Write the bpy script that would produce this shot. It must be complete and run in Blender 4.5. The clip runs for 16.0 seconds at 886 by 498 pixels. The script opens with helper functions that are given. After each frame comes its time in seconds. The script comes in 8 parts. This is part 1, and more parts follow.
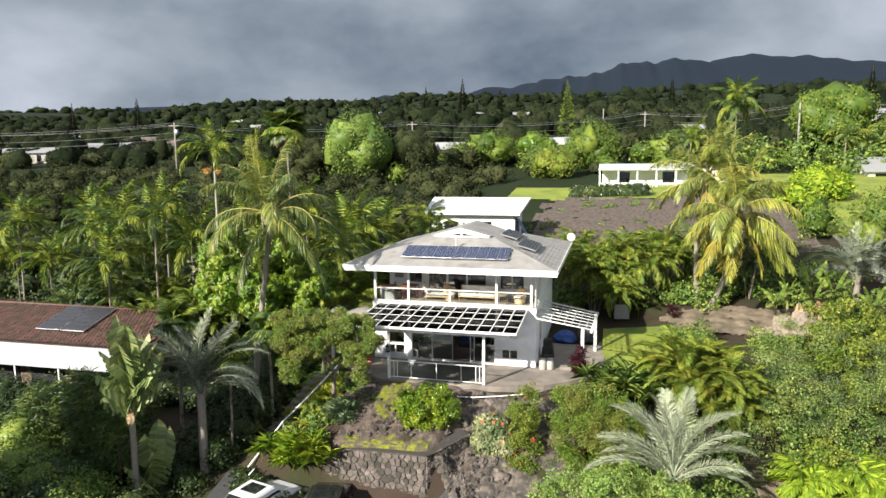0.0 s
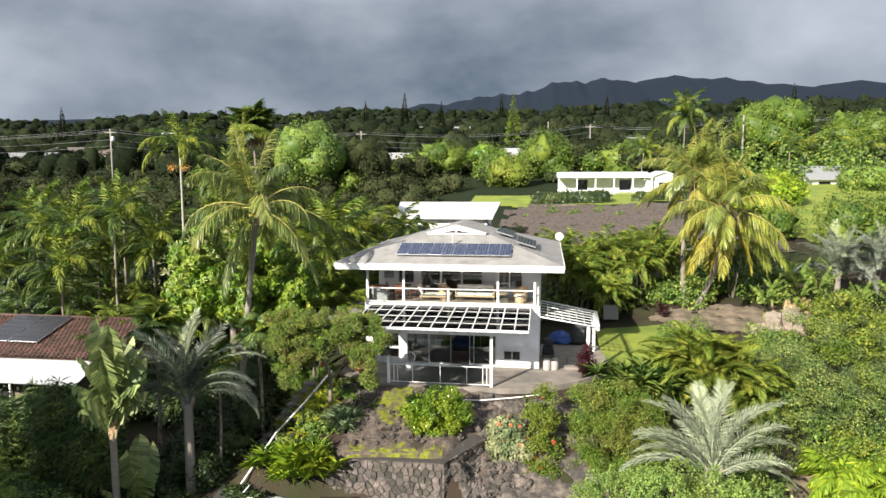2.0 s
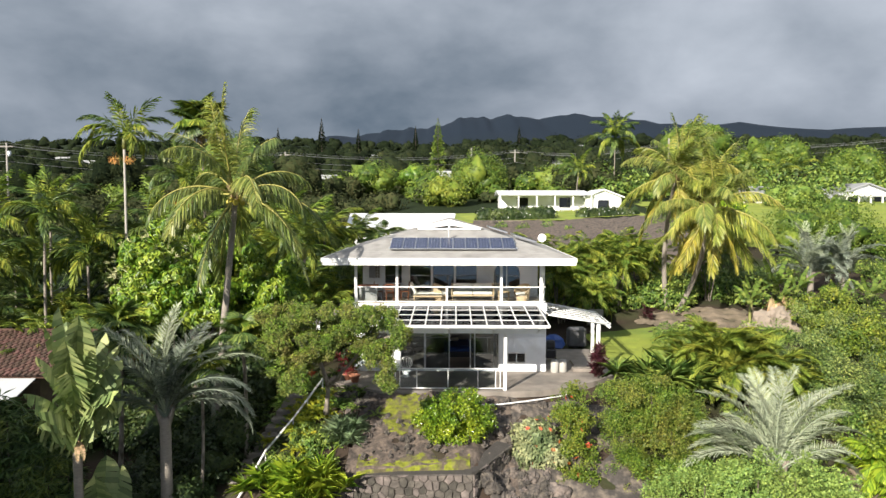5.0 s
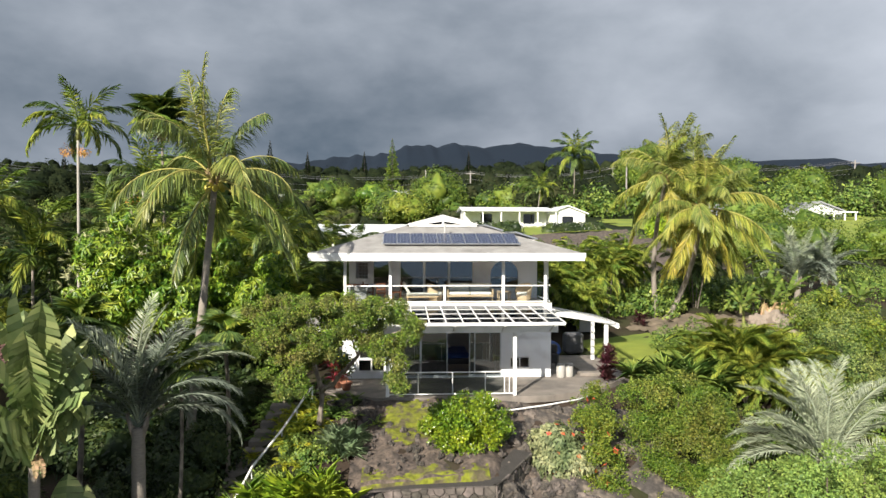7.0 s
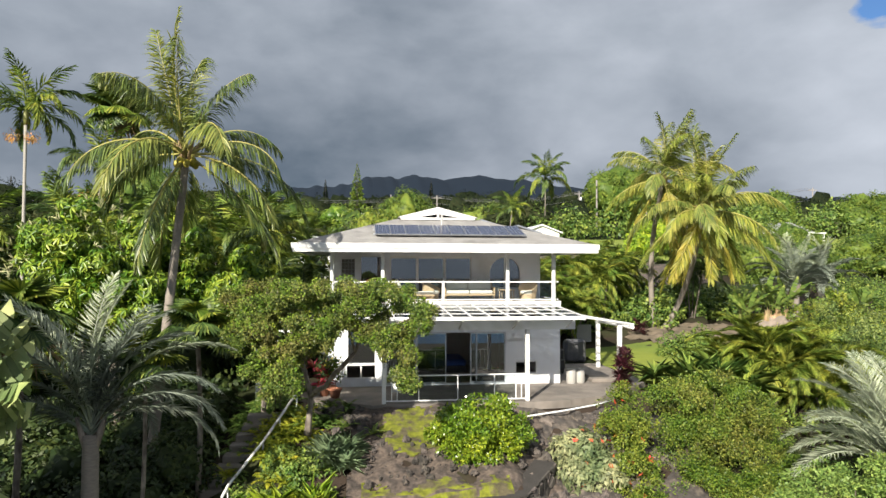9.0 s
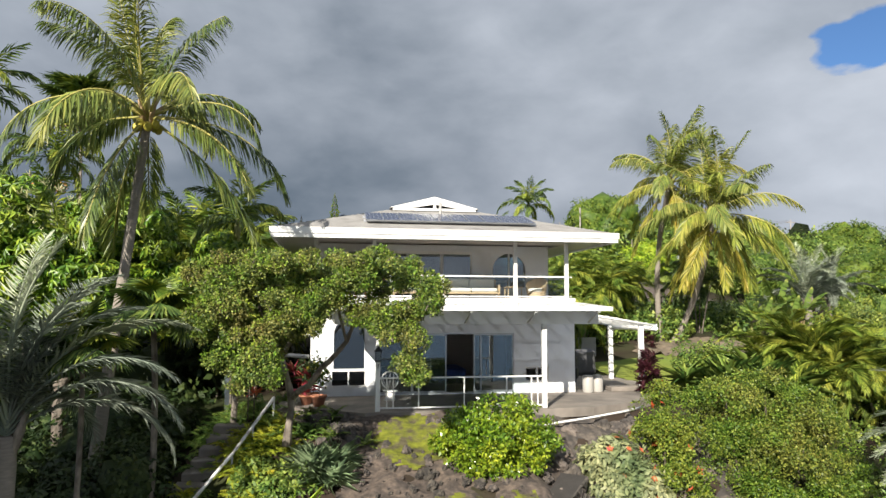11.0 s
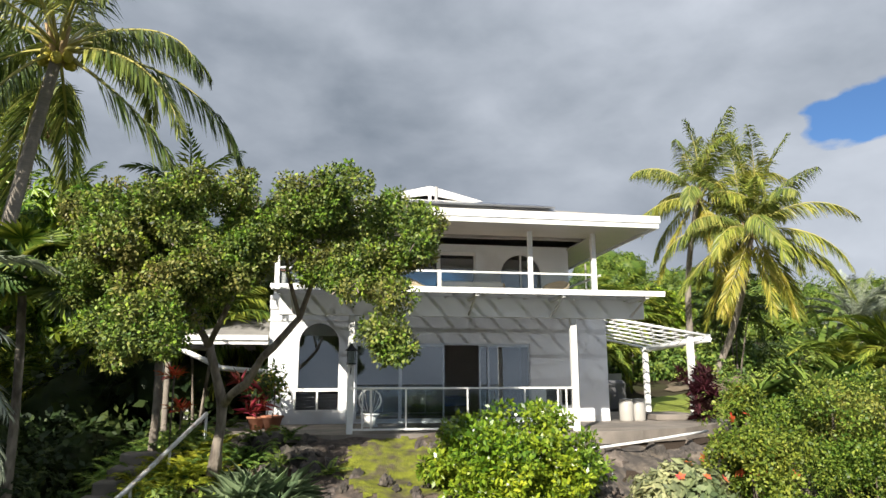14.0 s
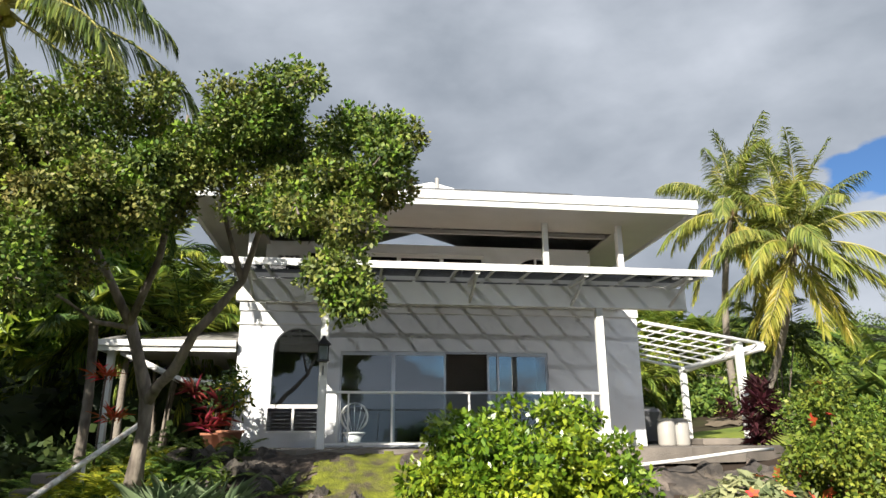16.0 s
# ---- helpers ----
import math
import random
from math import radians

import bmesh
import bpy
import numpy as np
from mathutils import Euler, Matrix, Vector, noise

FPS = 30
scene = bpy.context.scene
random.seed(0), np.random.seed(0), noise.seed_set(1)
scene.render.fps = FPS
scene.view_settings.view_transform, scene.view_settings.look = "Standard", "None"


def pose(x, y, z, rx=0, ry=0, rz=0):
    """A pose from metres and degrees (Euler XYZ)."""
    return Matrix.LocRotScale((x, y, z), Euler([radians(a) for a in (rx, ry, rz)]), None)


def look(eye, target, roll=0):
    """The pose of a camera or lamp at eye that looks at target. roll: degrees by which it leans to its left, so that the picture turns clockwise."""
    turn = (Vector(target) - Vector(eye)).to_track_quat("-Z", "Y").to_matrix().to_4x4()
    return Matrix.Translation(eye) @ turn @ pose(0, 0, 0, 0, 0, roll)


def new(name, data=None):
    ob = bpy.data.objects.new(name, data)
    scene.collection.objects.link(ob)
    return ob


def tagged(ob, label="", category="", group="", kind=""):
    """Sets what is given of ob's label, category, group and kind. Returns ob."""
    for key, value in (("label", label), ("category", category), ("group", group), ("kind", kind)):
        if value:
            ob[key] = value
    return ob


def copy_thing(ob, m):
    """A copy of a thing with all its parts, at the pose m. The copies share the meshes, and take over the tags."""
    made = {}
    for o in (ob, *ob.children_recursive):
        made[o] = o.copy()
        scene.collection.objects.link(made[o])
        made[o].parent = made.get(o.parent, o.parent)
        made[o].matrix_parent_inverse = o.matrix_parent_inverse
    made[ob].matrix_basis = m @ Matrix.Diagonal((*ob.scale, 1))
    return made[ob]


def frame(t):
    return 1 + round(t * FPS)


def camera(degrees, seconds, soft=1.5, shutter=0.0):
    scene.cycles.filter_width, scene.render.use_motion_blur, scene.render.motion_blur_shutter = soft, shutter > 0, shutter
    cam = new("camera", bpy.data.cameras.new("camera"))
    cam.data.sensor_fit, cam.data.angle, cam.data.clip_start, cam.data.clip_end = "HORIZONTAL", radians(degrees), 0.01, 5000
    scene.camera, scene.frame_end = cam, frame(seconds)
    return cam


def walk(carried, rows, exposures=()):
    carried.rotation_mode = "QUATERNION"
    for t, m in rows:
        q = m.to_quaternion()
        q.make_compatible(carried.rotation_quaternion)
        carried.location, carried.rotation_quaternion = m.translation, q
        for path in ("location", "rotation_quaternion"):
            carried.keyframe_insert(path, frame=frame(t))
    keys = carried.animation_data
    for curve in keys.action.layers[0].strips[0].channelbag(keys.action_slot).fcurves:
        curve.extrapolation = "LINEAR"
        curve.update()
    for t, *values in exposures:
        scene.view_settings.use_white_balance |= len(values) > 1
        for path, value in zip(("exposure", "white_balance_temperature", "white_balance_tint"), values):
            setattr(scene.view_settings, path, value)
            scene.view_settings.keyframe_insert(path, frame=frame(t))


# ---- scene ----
cam = camera(67.36, 16.0)
# seconds, eye x y z, yaw, pitch, roll
PATH = [
    (0, -1.989, 0.466, 11.587, 14.31, -7.79, 0.50),
    (0.5, -2.949, 0.655, 11.314, 12.90, -7.51, 0.45),
    (1, -3.887, 0.890, 11.008, 11.52, -7.18, 0.37),
    (1.5, -4.807, 1.150, 10.686, 10.11, -6.86, 0.32),
    (2, -5.683, 1.464, 10.342, 8.77, -6.46, 0.27),
    (2.5, -6.533, 1.839, 9.987, 7.46, -6.05, 0.22),
    (3, -7.393, 2.189, 9.613, 6.09, -5.62, 0.18),
    (3.5, -8.221, 2.551, 9.246, 4.74, -5.17, 0.13),
    (4, -9.003, 2.962, 8.878, 3.48, -4.70, 0.08),
    (6.5, -12.342, 5.750, 6.911, -2.68, -1.92, -0.11),
    (7, -12.837, 6.433, 6.503, -3.72, -1.29, -0.12),
    (7.5, -13.279, 7.164, 6.095, -4.73, -0.63, -0.14),
    (8, -13.654, 7.936, 5.679, -5.63, 0.01, -0.15),
    (8.5, -13.958, 8.730, 5.248, -6.44, 0.72, -0.17),
    (11, -14.629, 12.952, 3.138, -9.27, 4.79, -0.16),
    (11.5, -14.554, 13.789, 2.758, -9.49, 5.78, -0.15),
    (12, -14.436, 14.623, 2.421, -9.55, 6.75, -0.10),
    (12.5, -14.314, 15.471, 2.098, -9.61, 7.73, -0.07),
    (13, -14.138, 16.329, 1.775, -9.60, 8.80, -0.04),
    (13.5, -13.919, 17.134, 1.475, -9.44, 9.87, 0.01),
    (14, -13.693, 17.994, 1.158, -9.21, 11.08, 0.05),
    (14.5, -13.456, 18.840, 0.826, -8.86, 12.52, 0.16),
    (15, -13.192, 19.664, 0.519, -8.39, 13.98, 0.22),
    (15.5, -12.922, 20.398, 0.290, -7.77, 15.26, 0.24),
    (16, -12.750, 20.868, 0.148, -7.36, 16.04, 0.26),
]
walk(cam, [(t, pose(x, y, z, 90 + pitch, roll, yaw)) for t, x, y, z, yaw, pitch, roll in PATH], exposures=((0, 1.06), (4, 1.04), (7, 0.86), (11, 0.84), (16, 0.90)))

# ---- world and light ----
SUN_AZ = math.atan2(-0.487, -0.873)       # where the sun stands, from +y towards +x
SUN_EL = radians(27)
world = bpy.data.worlds.new("sky")
scene.world = world
world.use_nodes = True
wn, wl = world.node_tree.nodes, world.node_tree.links
wn.clear()
w_out = wn.new("ShaderNodeOutputWorld")
w_bg = wn.new("ShaderNodeBackground")
w_sky = wn.new("ShaderNodeTexSky")
w_sky.sky_type = "NISHITA"
w_sky.sun_disc = False
w_sky.sun_elevation = SUN_EL
w_sky.sun_rotation = SUN_AZ
w_sky.air_density, w_sky.dust_density, w_sky.ozone_density = 1.0, 0.6, 2.0
w_co = wn.new("ShaderNodeTexCoord")


def wnode(kind, **kw):
    n = wn.new(kind)
    for k, v in kw.items():
        n.inputs[k].default_value = v
    return n


# cloud deck: two sizes of billows, a little flattened, with a dark belt over the ridge and bright heads beside the opening
w_sep = wn.new("ShaderNodeSeparateXYZ")
wl.new(w_co.outputs["Generated"], w_sep.inputs[0])
w_map = wn.new("ShaderNodeMapping")
w_map.inputs["Scale"].default_value = (1.0, 1.0, 1.8)
w_map.inputs["Location"].default_value = (3.1, 1.3, 0.4)
wl.new(w_co.outputs["Generated"], w_map.inputs[0])
w_n1 = wnode("ShaderNodeTexNoise", Scale=2.3, Detail=9.0, Roughness=0.5, Distortion=0.15)
w_n2 = wnode("ShaderNodeTexNoise", Scale=6.0, Detail=7.0, Roughness=0.5, Distortion=0.15)
wl.new(w_map.outputs[0], w_n1.inputs["Vector"]); wl.new(w_map.outputs[0], w_n2.inputs["Vector"])


def wmath(op, a, b):
    n = wn.new("ShaderNodeMath")
    n.operation = op
    for k, v in enumerate((a, b)):
        if isinstance(v, float):
            n.inputs[k].default_value = v
        else:
            wl.new(v, n.inputs[k])
    return n.outputs[0]


def lobe(way, lo, hi, amount):
    """A soft round region of the sky about one direction."""
    d = wn.new("ShaderNodeVectorMath"); d.operation = "DOT_PRODUCT"
    d.inputs[1].default_value = Vector(way).normalized()
    wl.new(w_co.outputs["Generated"], d.inputs[0])
    r = wnode("ShaderNodeMapRange"); r.interpolation_type = "SMOOTHSTEP"
    r.inputs["From Min"].default_value, r.inputs["From Max"].default_value, r.inputs["To Max"].default_value = lo, hi, amount
    wl.new(d.outputs["Value"], r.inputs["Value"])
    return r.outputs[0]


w_high = wmath("MULTIPLY", wmath("MAXIMUM", w_sep.outputs["Z"], 0.0), 0.34)
w_base = wmath("ADD", wmath("MULTIPLY", w_n1.outputs["Fac"], 0.58), wmath("MULTIPLY", w_n2.outputs["Fac"], 0.42))
w_base = wmath("ADD", wmath("ADD", w_base, w_high), 0.065)
w_base = wmath("ADD", w_base, lobe((0.72, 0.67, 0.16), 0.962, 0.998, 0.24))
w_base = wmath("ADD", w_base, lobe((-0.58, 0.80, 0.15), 0.90, 1.0, 0.05))
w_base = wmath("SUBTRACT", w_base, lobe((0.06, 0.975, 0.20), 0.93, 0.999, 0.05))
w_base = wmath("SUBTRACT", w_base, lobe((-0.38, 0.87, 0.31), 0.87, 0.995, 0.15))
w_tone = wn.new("ShaderNodeValToRGB")
w_tone.color_ramp.elements[0].position, w_tone.color_ramp.elements[0].color = 0.34, (0.155, 0.222, 0.305, 1)
w_tone.color_ramp.elements[1].position, w_tone.color_ramp.elements[1].color = 0.90, (1.08, 1.16, 1.30, 1)
wl.new(w_base, w_tone.inputs[0])
# the cloud opens to blue over the sea and over the far shoulder of the hill
w_sea = wnode("ShaderNodeMapRange"); w_sea.inputs["From Min"].default_value, w_sea.inputs["From Max"].default_value = 0.15, -0.55
w_sea.inputs["To Max"].default_value = 0.24
wl.new(w_sep.outputs["Y"], w_sea.inputs["Value"])
w_slot = wnode("ShaderNodeMapRange")
w_slot.inputs["From Min"].default_value, w_slot.inputs["From Max"].default_value = 0.060, 0.015
wl.new(wmath("ABSOLUTE", wmath("SUBTRACT", w_sep.outputs["Z"], 0.325), 0.0), w_slot.inputs["Value"])
w_edge = wmath("SUBTRACT", wmath("MULTIPLY", w_n2.outputs["Fac"], 1.2), 0.04)
w_less = wmath("SUBTRACT", wmath("SUBTRACT", w_edge, wmath("MULTIPLY", lobe((0.72, 0.63, 0.325), 0.970, 0.994, 0.50), w_slot.outputs[0])), w_sea.outputs[0])
w_cov = wn.new("ShaderNodeValToRGB")
w_cov.color_ramp.elements[0].position, w_cov.color_ramp.elements[0].color = 0.17, (0, 0, 0, 1)
w_cov.color_ramp.elements[1].position, w_cov.color_ramp.elements[1].color = 0.25, (1, 1, 1, 1)
wl.new(w_less, w_cov.inputs[0])
w_skys = wn.new("ShaderNodeMix"); w_skys.data_type = "RGBA"; w_skys.blend_type = "MULTIPLY"
w_skys.inputs[0].default_value = 1.0
wl.new(w_sky.outputs[0], w_skys.inputs[6]); w_skys.inputs[7].default_value = (0.12, 0.16, 0.21, 1)
w_mix = wn.new("ShaderNodeMix"); w_mix.data_type = "RGBA"
wl.new(w_cov.outputs[0], w_mix.inputs[0])
wl.new(w_skys.outputs[2], w_mix.inputs[6]); wl.new(w_tone.outputs[0], w_mix.inputs[7])
wl.new(w_mix.outputs[2], w_bg.inputs["Color"])
w_bg.inputs["Strength"].default_value = 0.335
wl.new(w_bg.outputs[0], w_out.inputs[0])

sun = new("sun", bpy.data.lights.new("sun", "SUN"))
sun.data.energy, sun.data.angle, sun.data.color = 5.0, radians(0.6), (1.0, 0.93, 0.82)
sun_way = Vector((-0.487 * math.cos(SUN_EL), -0.873 * math.cos(SUN_EL), math.sin(SUN_EL)))
sun.matrix_world = look(sun_way * 200, (0, 0, 0))


# ---- materials ----
def mat(name, color, rough=0.6, metal=0.0, var=0.12, scale=3.0, bump=0.0, bscale=60.0, second=None, seclo=0.45, sechi=0.6,
        sscale=0.8, island=0.0, objrand=0.0, translucent=0.0, spec=0.5, stretch=None, coat=0.0):
    """A procedural surface: two scales of variation, an optional second colour in patches, relief, and translucency for leaves."""
    m = bpy.data.materials.new(name)
    m.use_nodes = True
    n, l = m.node_tree.nodes, m.node_tree.links
    b = n["Principled BSDF"]
    b.inputs["Roughness"].default_value = rough
    b.inputs["Metallic"].default_value = metal
    b.inputs["Specular IOR Level"].default_value = spec
    b.inputs["Coat Weight"].default_value = coat
    co = n.new("ShaderNodeTexCoord")
    vec = co.outputs["Object"]
    if stretch:
        mp = n.new("ShaderNodeMapping")
        mp.inputs["Scale"].default_value = stretch
        l.new(vec, mp.inputs[0])
        vec = mp.outputs[0]
    no = n.new("ShaderNodeTexNoise")
    no.inputs["Scale"].default_value, no.inputs["Detail"].default_value = scale, 6.0
    l.new(vec, no.inputs["Vector"])
    hs = n.new("ShaderNodeHueSaturation")
    hs.inputs["Color"].default_value = (*color, 1)
    last = None
    if second:
        n2 = n.new("ShaderNodeTexNoise")
        n2.inputs["Scale"].default_value, n2.inputs["Detail"].default_value = sscale, 7.0
        l.new(vec, n2.inputs["Vector"])
        rp = n.new("ShaderNodeMapRange")
        rp.inputs["From Min"].default_value, rp.inputs["From Max"].default_value = seclo, sechi
        l.new(n2.outputs["Fac"], rp.inputs["Value"])
        mx = n.new("ShaderNodeMix")
        mx.data_type = "RGBA"
        mx.inputs[6].default_value, mx.inputs[7].default_value = (*color, 1), (*second, 1)
        l.new(rp.outputs[0], mx.inputs[0])
        l.new(mx.outputs[2], hs.inputs["Color"])
    val = n.new("ShaderNodeMapRange")
    val.inputs["To Min"].default_value, val.inputs["To Max"].default_value = 1 - 2 * var, 1 + 2 * var
    l.new(no.outputs["Fac"], val.inputs["Value"])
    last = val.outputs[0]
    for amount, source in ((island, "island"), (objrand, "object")):
        if amount:
            src = n.new("ShaderNodeNewGeometry").outputs["Random Per Island"] if source == "island" else n.new("ShaderNodeObjectInfo").outputs["Random"]
            r2 = n.new("ShaderNodeMapRange")
            r2.inputs["To Min"].default_value, r2.inputs["To Max"].default_value = 1 - amount, 1 + amount
            l.new(src, r2.inputs["Value"])
            mul = n.new("ShaderNodeMath")
            mul.operation = "MULTIPLY"
            l.new(last, mul.inputs[0]); l.new(r2.outputs[0], mul.inputs[1])
            last = mul.outputs[0]
            r3 = n.new("ShaderNodeMapRange")
            r3.inputs["To Min"].default_value, r3.inputs["To Max"].default_value = 0.5 + 0.05 * amount, 0.5 - 0.05 * amount
            l.new(src, r3.inputs["Value"])
            l.new(r3.outputs[0], hs.inputs["Hue"])
    l.new(last, hs.inputs["Value"])
    l.new(hs.outputs[0], b.inputs["Base Color"])
    if bump:
        nb = n.new("ShaderNodeTexNoise")
        nb.inputs["Scale"].default_value, nb.inputs["Detail"].default_value = bscale, 5.0
        l.new(vec, nb.inputs["Vector"])
        bp = n.new("ShaderNodeBump")
        bp.inputs["Strength"].default_value, bp.inputs["Distance"].default_value = bump, 0.03
        l.new(nb.outputs["Fac"], bp.inputs["Height"])
        l.new(bp.outputs[0], b.inputs["Normal"])
    if translucent:
        tr = n.new("ShaderNodeBsdfTranslucent")
        l.new(hs.outputs[0], tr.inputs["Color"])
        ms = n.new("ShaderNodeMixShader")
        ms.inputs[0].default_value = translucent
        l.new(b.outputs[0], ms.inputs[1]); l.new(tr.outputs[0], ms.inputs[2])
        l.new(ms.outputs[0], n["Material Output"].inputs["Surface"])
    return m


def glass_mat(name, tint, rough, clear):
    """Window glass: mirror-like gloss over a clear or smoked pane."""
    m = bpy.data.materials.new(name)
    m.use_nodes = True
    n, l = m.node_tree.nodes, m.node_tree.links
    n.remove(n["Principled BSDF"])
    gl = n.new("ShaderNodeBsdfGlossy")
    gl.inputs["Roughness"].default_value = rough
    gl.inputs["Color"].default_value = (0.95, 0.97, 1, 1)
    tr = n.new("ShaderNodeBsdfTransparent")
    tr.inputs["Color"].default_value = (*tint, 1)
    fr = n.new("ShaderNodeFresnel")
    fr.inputs["IOR"].default_value = clear
    ms = n.new("ShaderNodeMixShader")
    l.new(fr.outputs[0], ms.inputs[0]); l.new(tr.outputs[0], ms.inputs[1]); l.new(gl.outputs[0], ms.inputs[2])
    l.new(ms.outputs[0], n["Material Output"].inputs["Surface"])
    return m


M = {}
M["white"] = mat("white_paint", (0.80, 0.80, 0.78), 0.55, var=0.03, scale=1.2, bump=0.12, bscale=40, second=(0.70, 0.69, 0.66), seclo=0.52, sechi=0.75)
M["stucco"] = mat("white_stucco", (0.80, 0.815, 0.84), 0.85, var=0.05, scale=0.9, bump=0.5, bscale=55, second=(0.62, 0.62, 0.61), seclo=0.56, sechi=0.8, sscale=0.7)
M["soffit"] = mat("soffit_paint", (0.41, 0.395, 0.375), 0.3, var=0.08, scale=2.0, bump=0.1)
M["roof"] = mat("grey_shingle", (0.29, 0.28, 0.265), 0.95, var=0.16, scale=1.2, bump=0.6, bscale=45, second=(0.20, 0.19, 0.18), seclo=0.45, sechi=0.8, sscale=1.8)
M["slab"] = mat("weathered_concrete", (0.235, 0.205, 0.175), 0.85, var=0.25, scale=1.6, bump=0.5, bscale=30, second=(0.135, 0.122, 0.108), seclo=0.5, sechi=0.7, sscale=0.55)
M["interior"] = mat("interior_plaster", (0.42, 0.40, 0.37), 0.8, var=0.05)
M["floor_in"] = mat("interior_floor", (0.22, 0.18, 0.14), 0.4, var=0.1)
M["glass"] = glass_mat("window_glass", (0.50, 0.56, 0.58), 0.01, 2.5)
M["railglass"] = glass_mat("rail_glass", (0.80, 0.84, 0.85), 0.01, 1.45)
M["panel"] = glass_mat("tinted_panel", (0.20, 0.21, 0.23), 0.10, 1.12)
M["solar"] = mat("solar_cells", (0.010, 0.018, 0.060), 0.25, var=0.15, scale=3, spec=0.7, coat=0.4)
M["collector"] = mat("solar_collector", (0.035, 0.035, 0.04), 0.25, var=0.1)
M["alu"] = mat("aluminium", (0.55, 0.56, 0.58), 0.35, metal=0.9, var=0.05)
M["dark"] = mat("black_plastic", (0.02, 0.02, 0.022), 0.45, var=0.1)
M["lattice"] = mat("weathered_lath", (0.66, 0.66, 0.66), 0.6, var=0.1)
M["lava"] = mat("lava_rock", (0.064, 0.056, 0.050), 0.95, var=0.28, scale=2.5, bump=0.9, bscale=14, second=(0.165, 0.138, 0.112), seclo=0.45, sechi=0.7, objrand=0.35)
M["lava_ground"] = mat("lava_rubble", (0.062, 0.054, 0.048), 0.95, var=0.34, scale=5, bump=1.0, bscale=9, second=(0.165, 0.135, 0.105), seclo=0.45, sechi=0.7, sscale=2.5)
M["stone"] = mat("wall_stone", (0.084, 0.073, 0.062), 0.9, var=0.34, scale=4, bump=1.0, bscale=25, second=(0.145, 0.125, 0.105), seclo=0.48, sechi=0.7, sscale=3, objrand=0.6)
M["mortar"] = mat("mortar", (0.045, 0.04, 0.035), 0.95, var=0.2, bump=0.5)
M["soil"] = mat("soil", (0.050, 0.037, 0.028), 0.97, var=0.3, scale=0.35, bump=0.9, bscale=9, second=(0.036, 0.044, 0.018), seclo=0.45, sechi=0.62, sscale=0.22)
# the sheet of ground turns from soil to wooded cover beyond the last gardens
gn, gl = M["soil"].node_tree.nodes, M["soil"].node_tree.links
g_tex = gn.new("ShaderNodeTexCoord")
g_sep = gn.new("ShaderNodeSeparateXYZ")
gl.new(g_tex.outputs["Object"], g_sep.inputs[0])
g_far = gn.new("ShaderNodeMapRange")
g_far.inputs["From Min"].default_value, g_far.inputs["From Max"].default_value = 56.0, 80.0
gl.new(g_sep.outputs["Y"], g_far.inputs["Value"])
# mask by distance for the haze tint painted on the ridge
g_haze = gn.new("ShaderNodeMapRange")
g_haze.inputs["From Min"].default_value, g_haze.inputs["From Max"].default_value = 600.0, 2600.0
gl.new(g_sep.outputs["Y"], g_haze.inputs["Value"])
g_noise = gn.new("ShaderNodeTexNoise")
g_noise.inputs["Scale"].default_value, g_noise.inputs["Detail"].default_value = 0.006, 9.0
gl.new(g_tex.outputs["Object"], g_noise.inputs["Vector"])
# wooded ground colours darkened to carry cloud shade on the slope
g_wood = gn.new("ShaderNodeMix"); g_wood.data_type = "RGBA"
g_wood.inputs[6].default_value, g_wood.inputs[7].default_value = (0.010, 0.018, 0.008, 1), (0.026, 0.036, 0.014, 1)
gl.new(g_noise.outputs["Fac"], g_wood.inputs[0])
# dark blue puts haze and cloud shade into the far ground colour
g_hazy_ridge = gn.new("ShaderNodeMix"); g_hazy_ridge.data_type = "RGBA"
g_hazy_ridge.inputs[7].default_value = (0.012, 0.019, 0.030, 1)
gl.new(g_haze.outputs[0], g_hazy_ridge.inputs[0]); gl.new(g_wood.outputs[2], g_hazy_ridge.inputs[6])
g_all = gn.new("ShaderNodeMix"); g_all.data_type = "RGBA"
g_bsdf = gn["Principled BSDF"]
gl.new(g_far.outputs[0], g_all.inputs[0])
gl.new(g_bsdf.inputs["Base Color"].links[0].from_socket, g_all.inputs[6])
gl.new(g_hazy_ridge.outputs[2], g_all.inputs[7])
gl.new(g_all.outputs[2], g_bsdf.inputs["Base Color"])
g_bsdf.inputs["Specular IOR Level"].default_value = 0.1
M["pale_dirt"] = mat("pale_dirt", (0.20, 0.155, 0.11), 0.97, var=0.25, scale=2.2, bump=1.0, bscale=10, second=(0.095, 0.08, 0.05), seclo=0.40, sechi=0.66, sscale=1.2)
M["dirt"] = mat("garden_dirt", (0.120, 0.092, 0.072), 0.97, var=0.5, scale=9, bump=1.0, bscale=14, second=(0.060, 0.048, 0.040), seclo=0.42, sechi=0.60, sscale=3.2)
M["moss"] = mat("mossy_turf", (0.150, 0.165, 0.012), 0.95, var=0.45, scale=7, bump=1.0, bscale=30, second=(0.085, 0.072, 0.038), seclo=0.47, sechi=0.60, sscale=2.6)
M["lawn"] = mat("lawn", (0.21, 0.25, 0.03), 0.9, var=0.16, scale=0.8, bump=0.9, bscale=40, second=(0.12, 0.18, 0.024), seclo=0.45, sechi=0.7, sscale=0.35)
M["tile"] = mat("brown_roof_tile", (0.115, 0.062, 0.045), 0.75, var=0.2, scale=3, bump=0.3, island=0.35)
M["asphalt"] = mat("asphalt", (0.05, 0.05, 0.05), 0.9, var=0.2, bump=0.4, bscale=80)
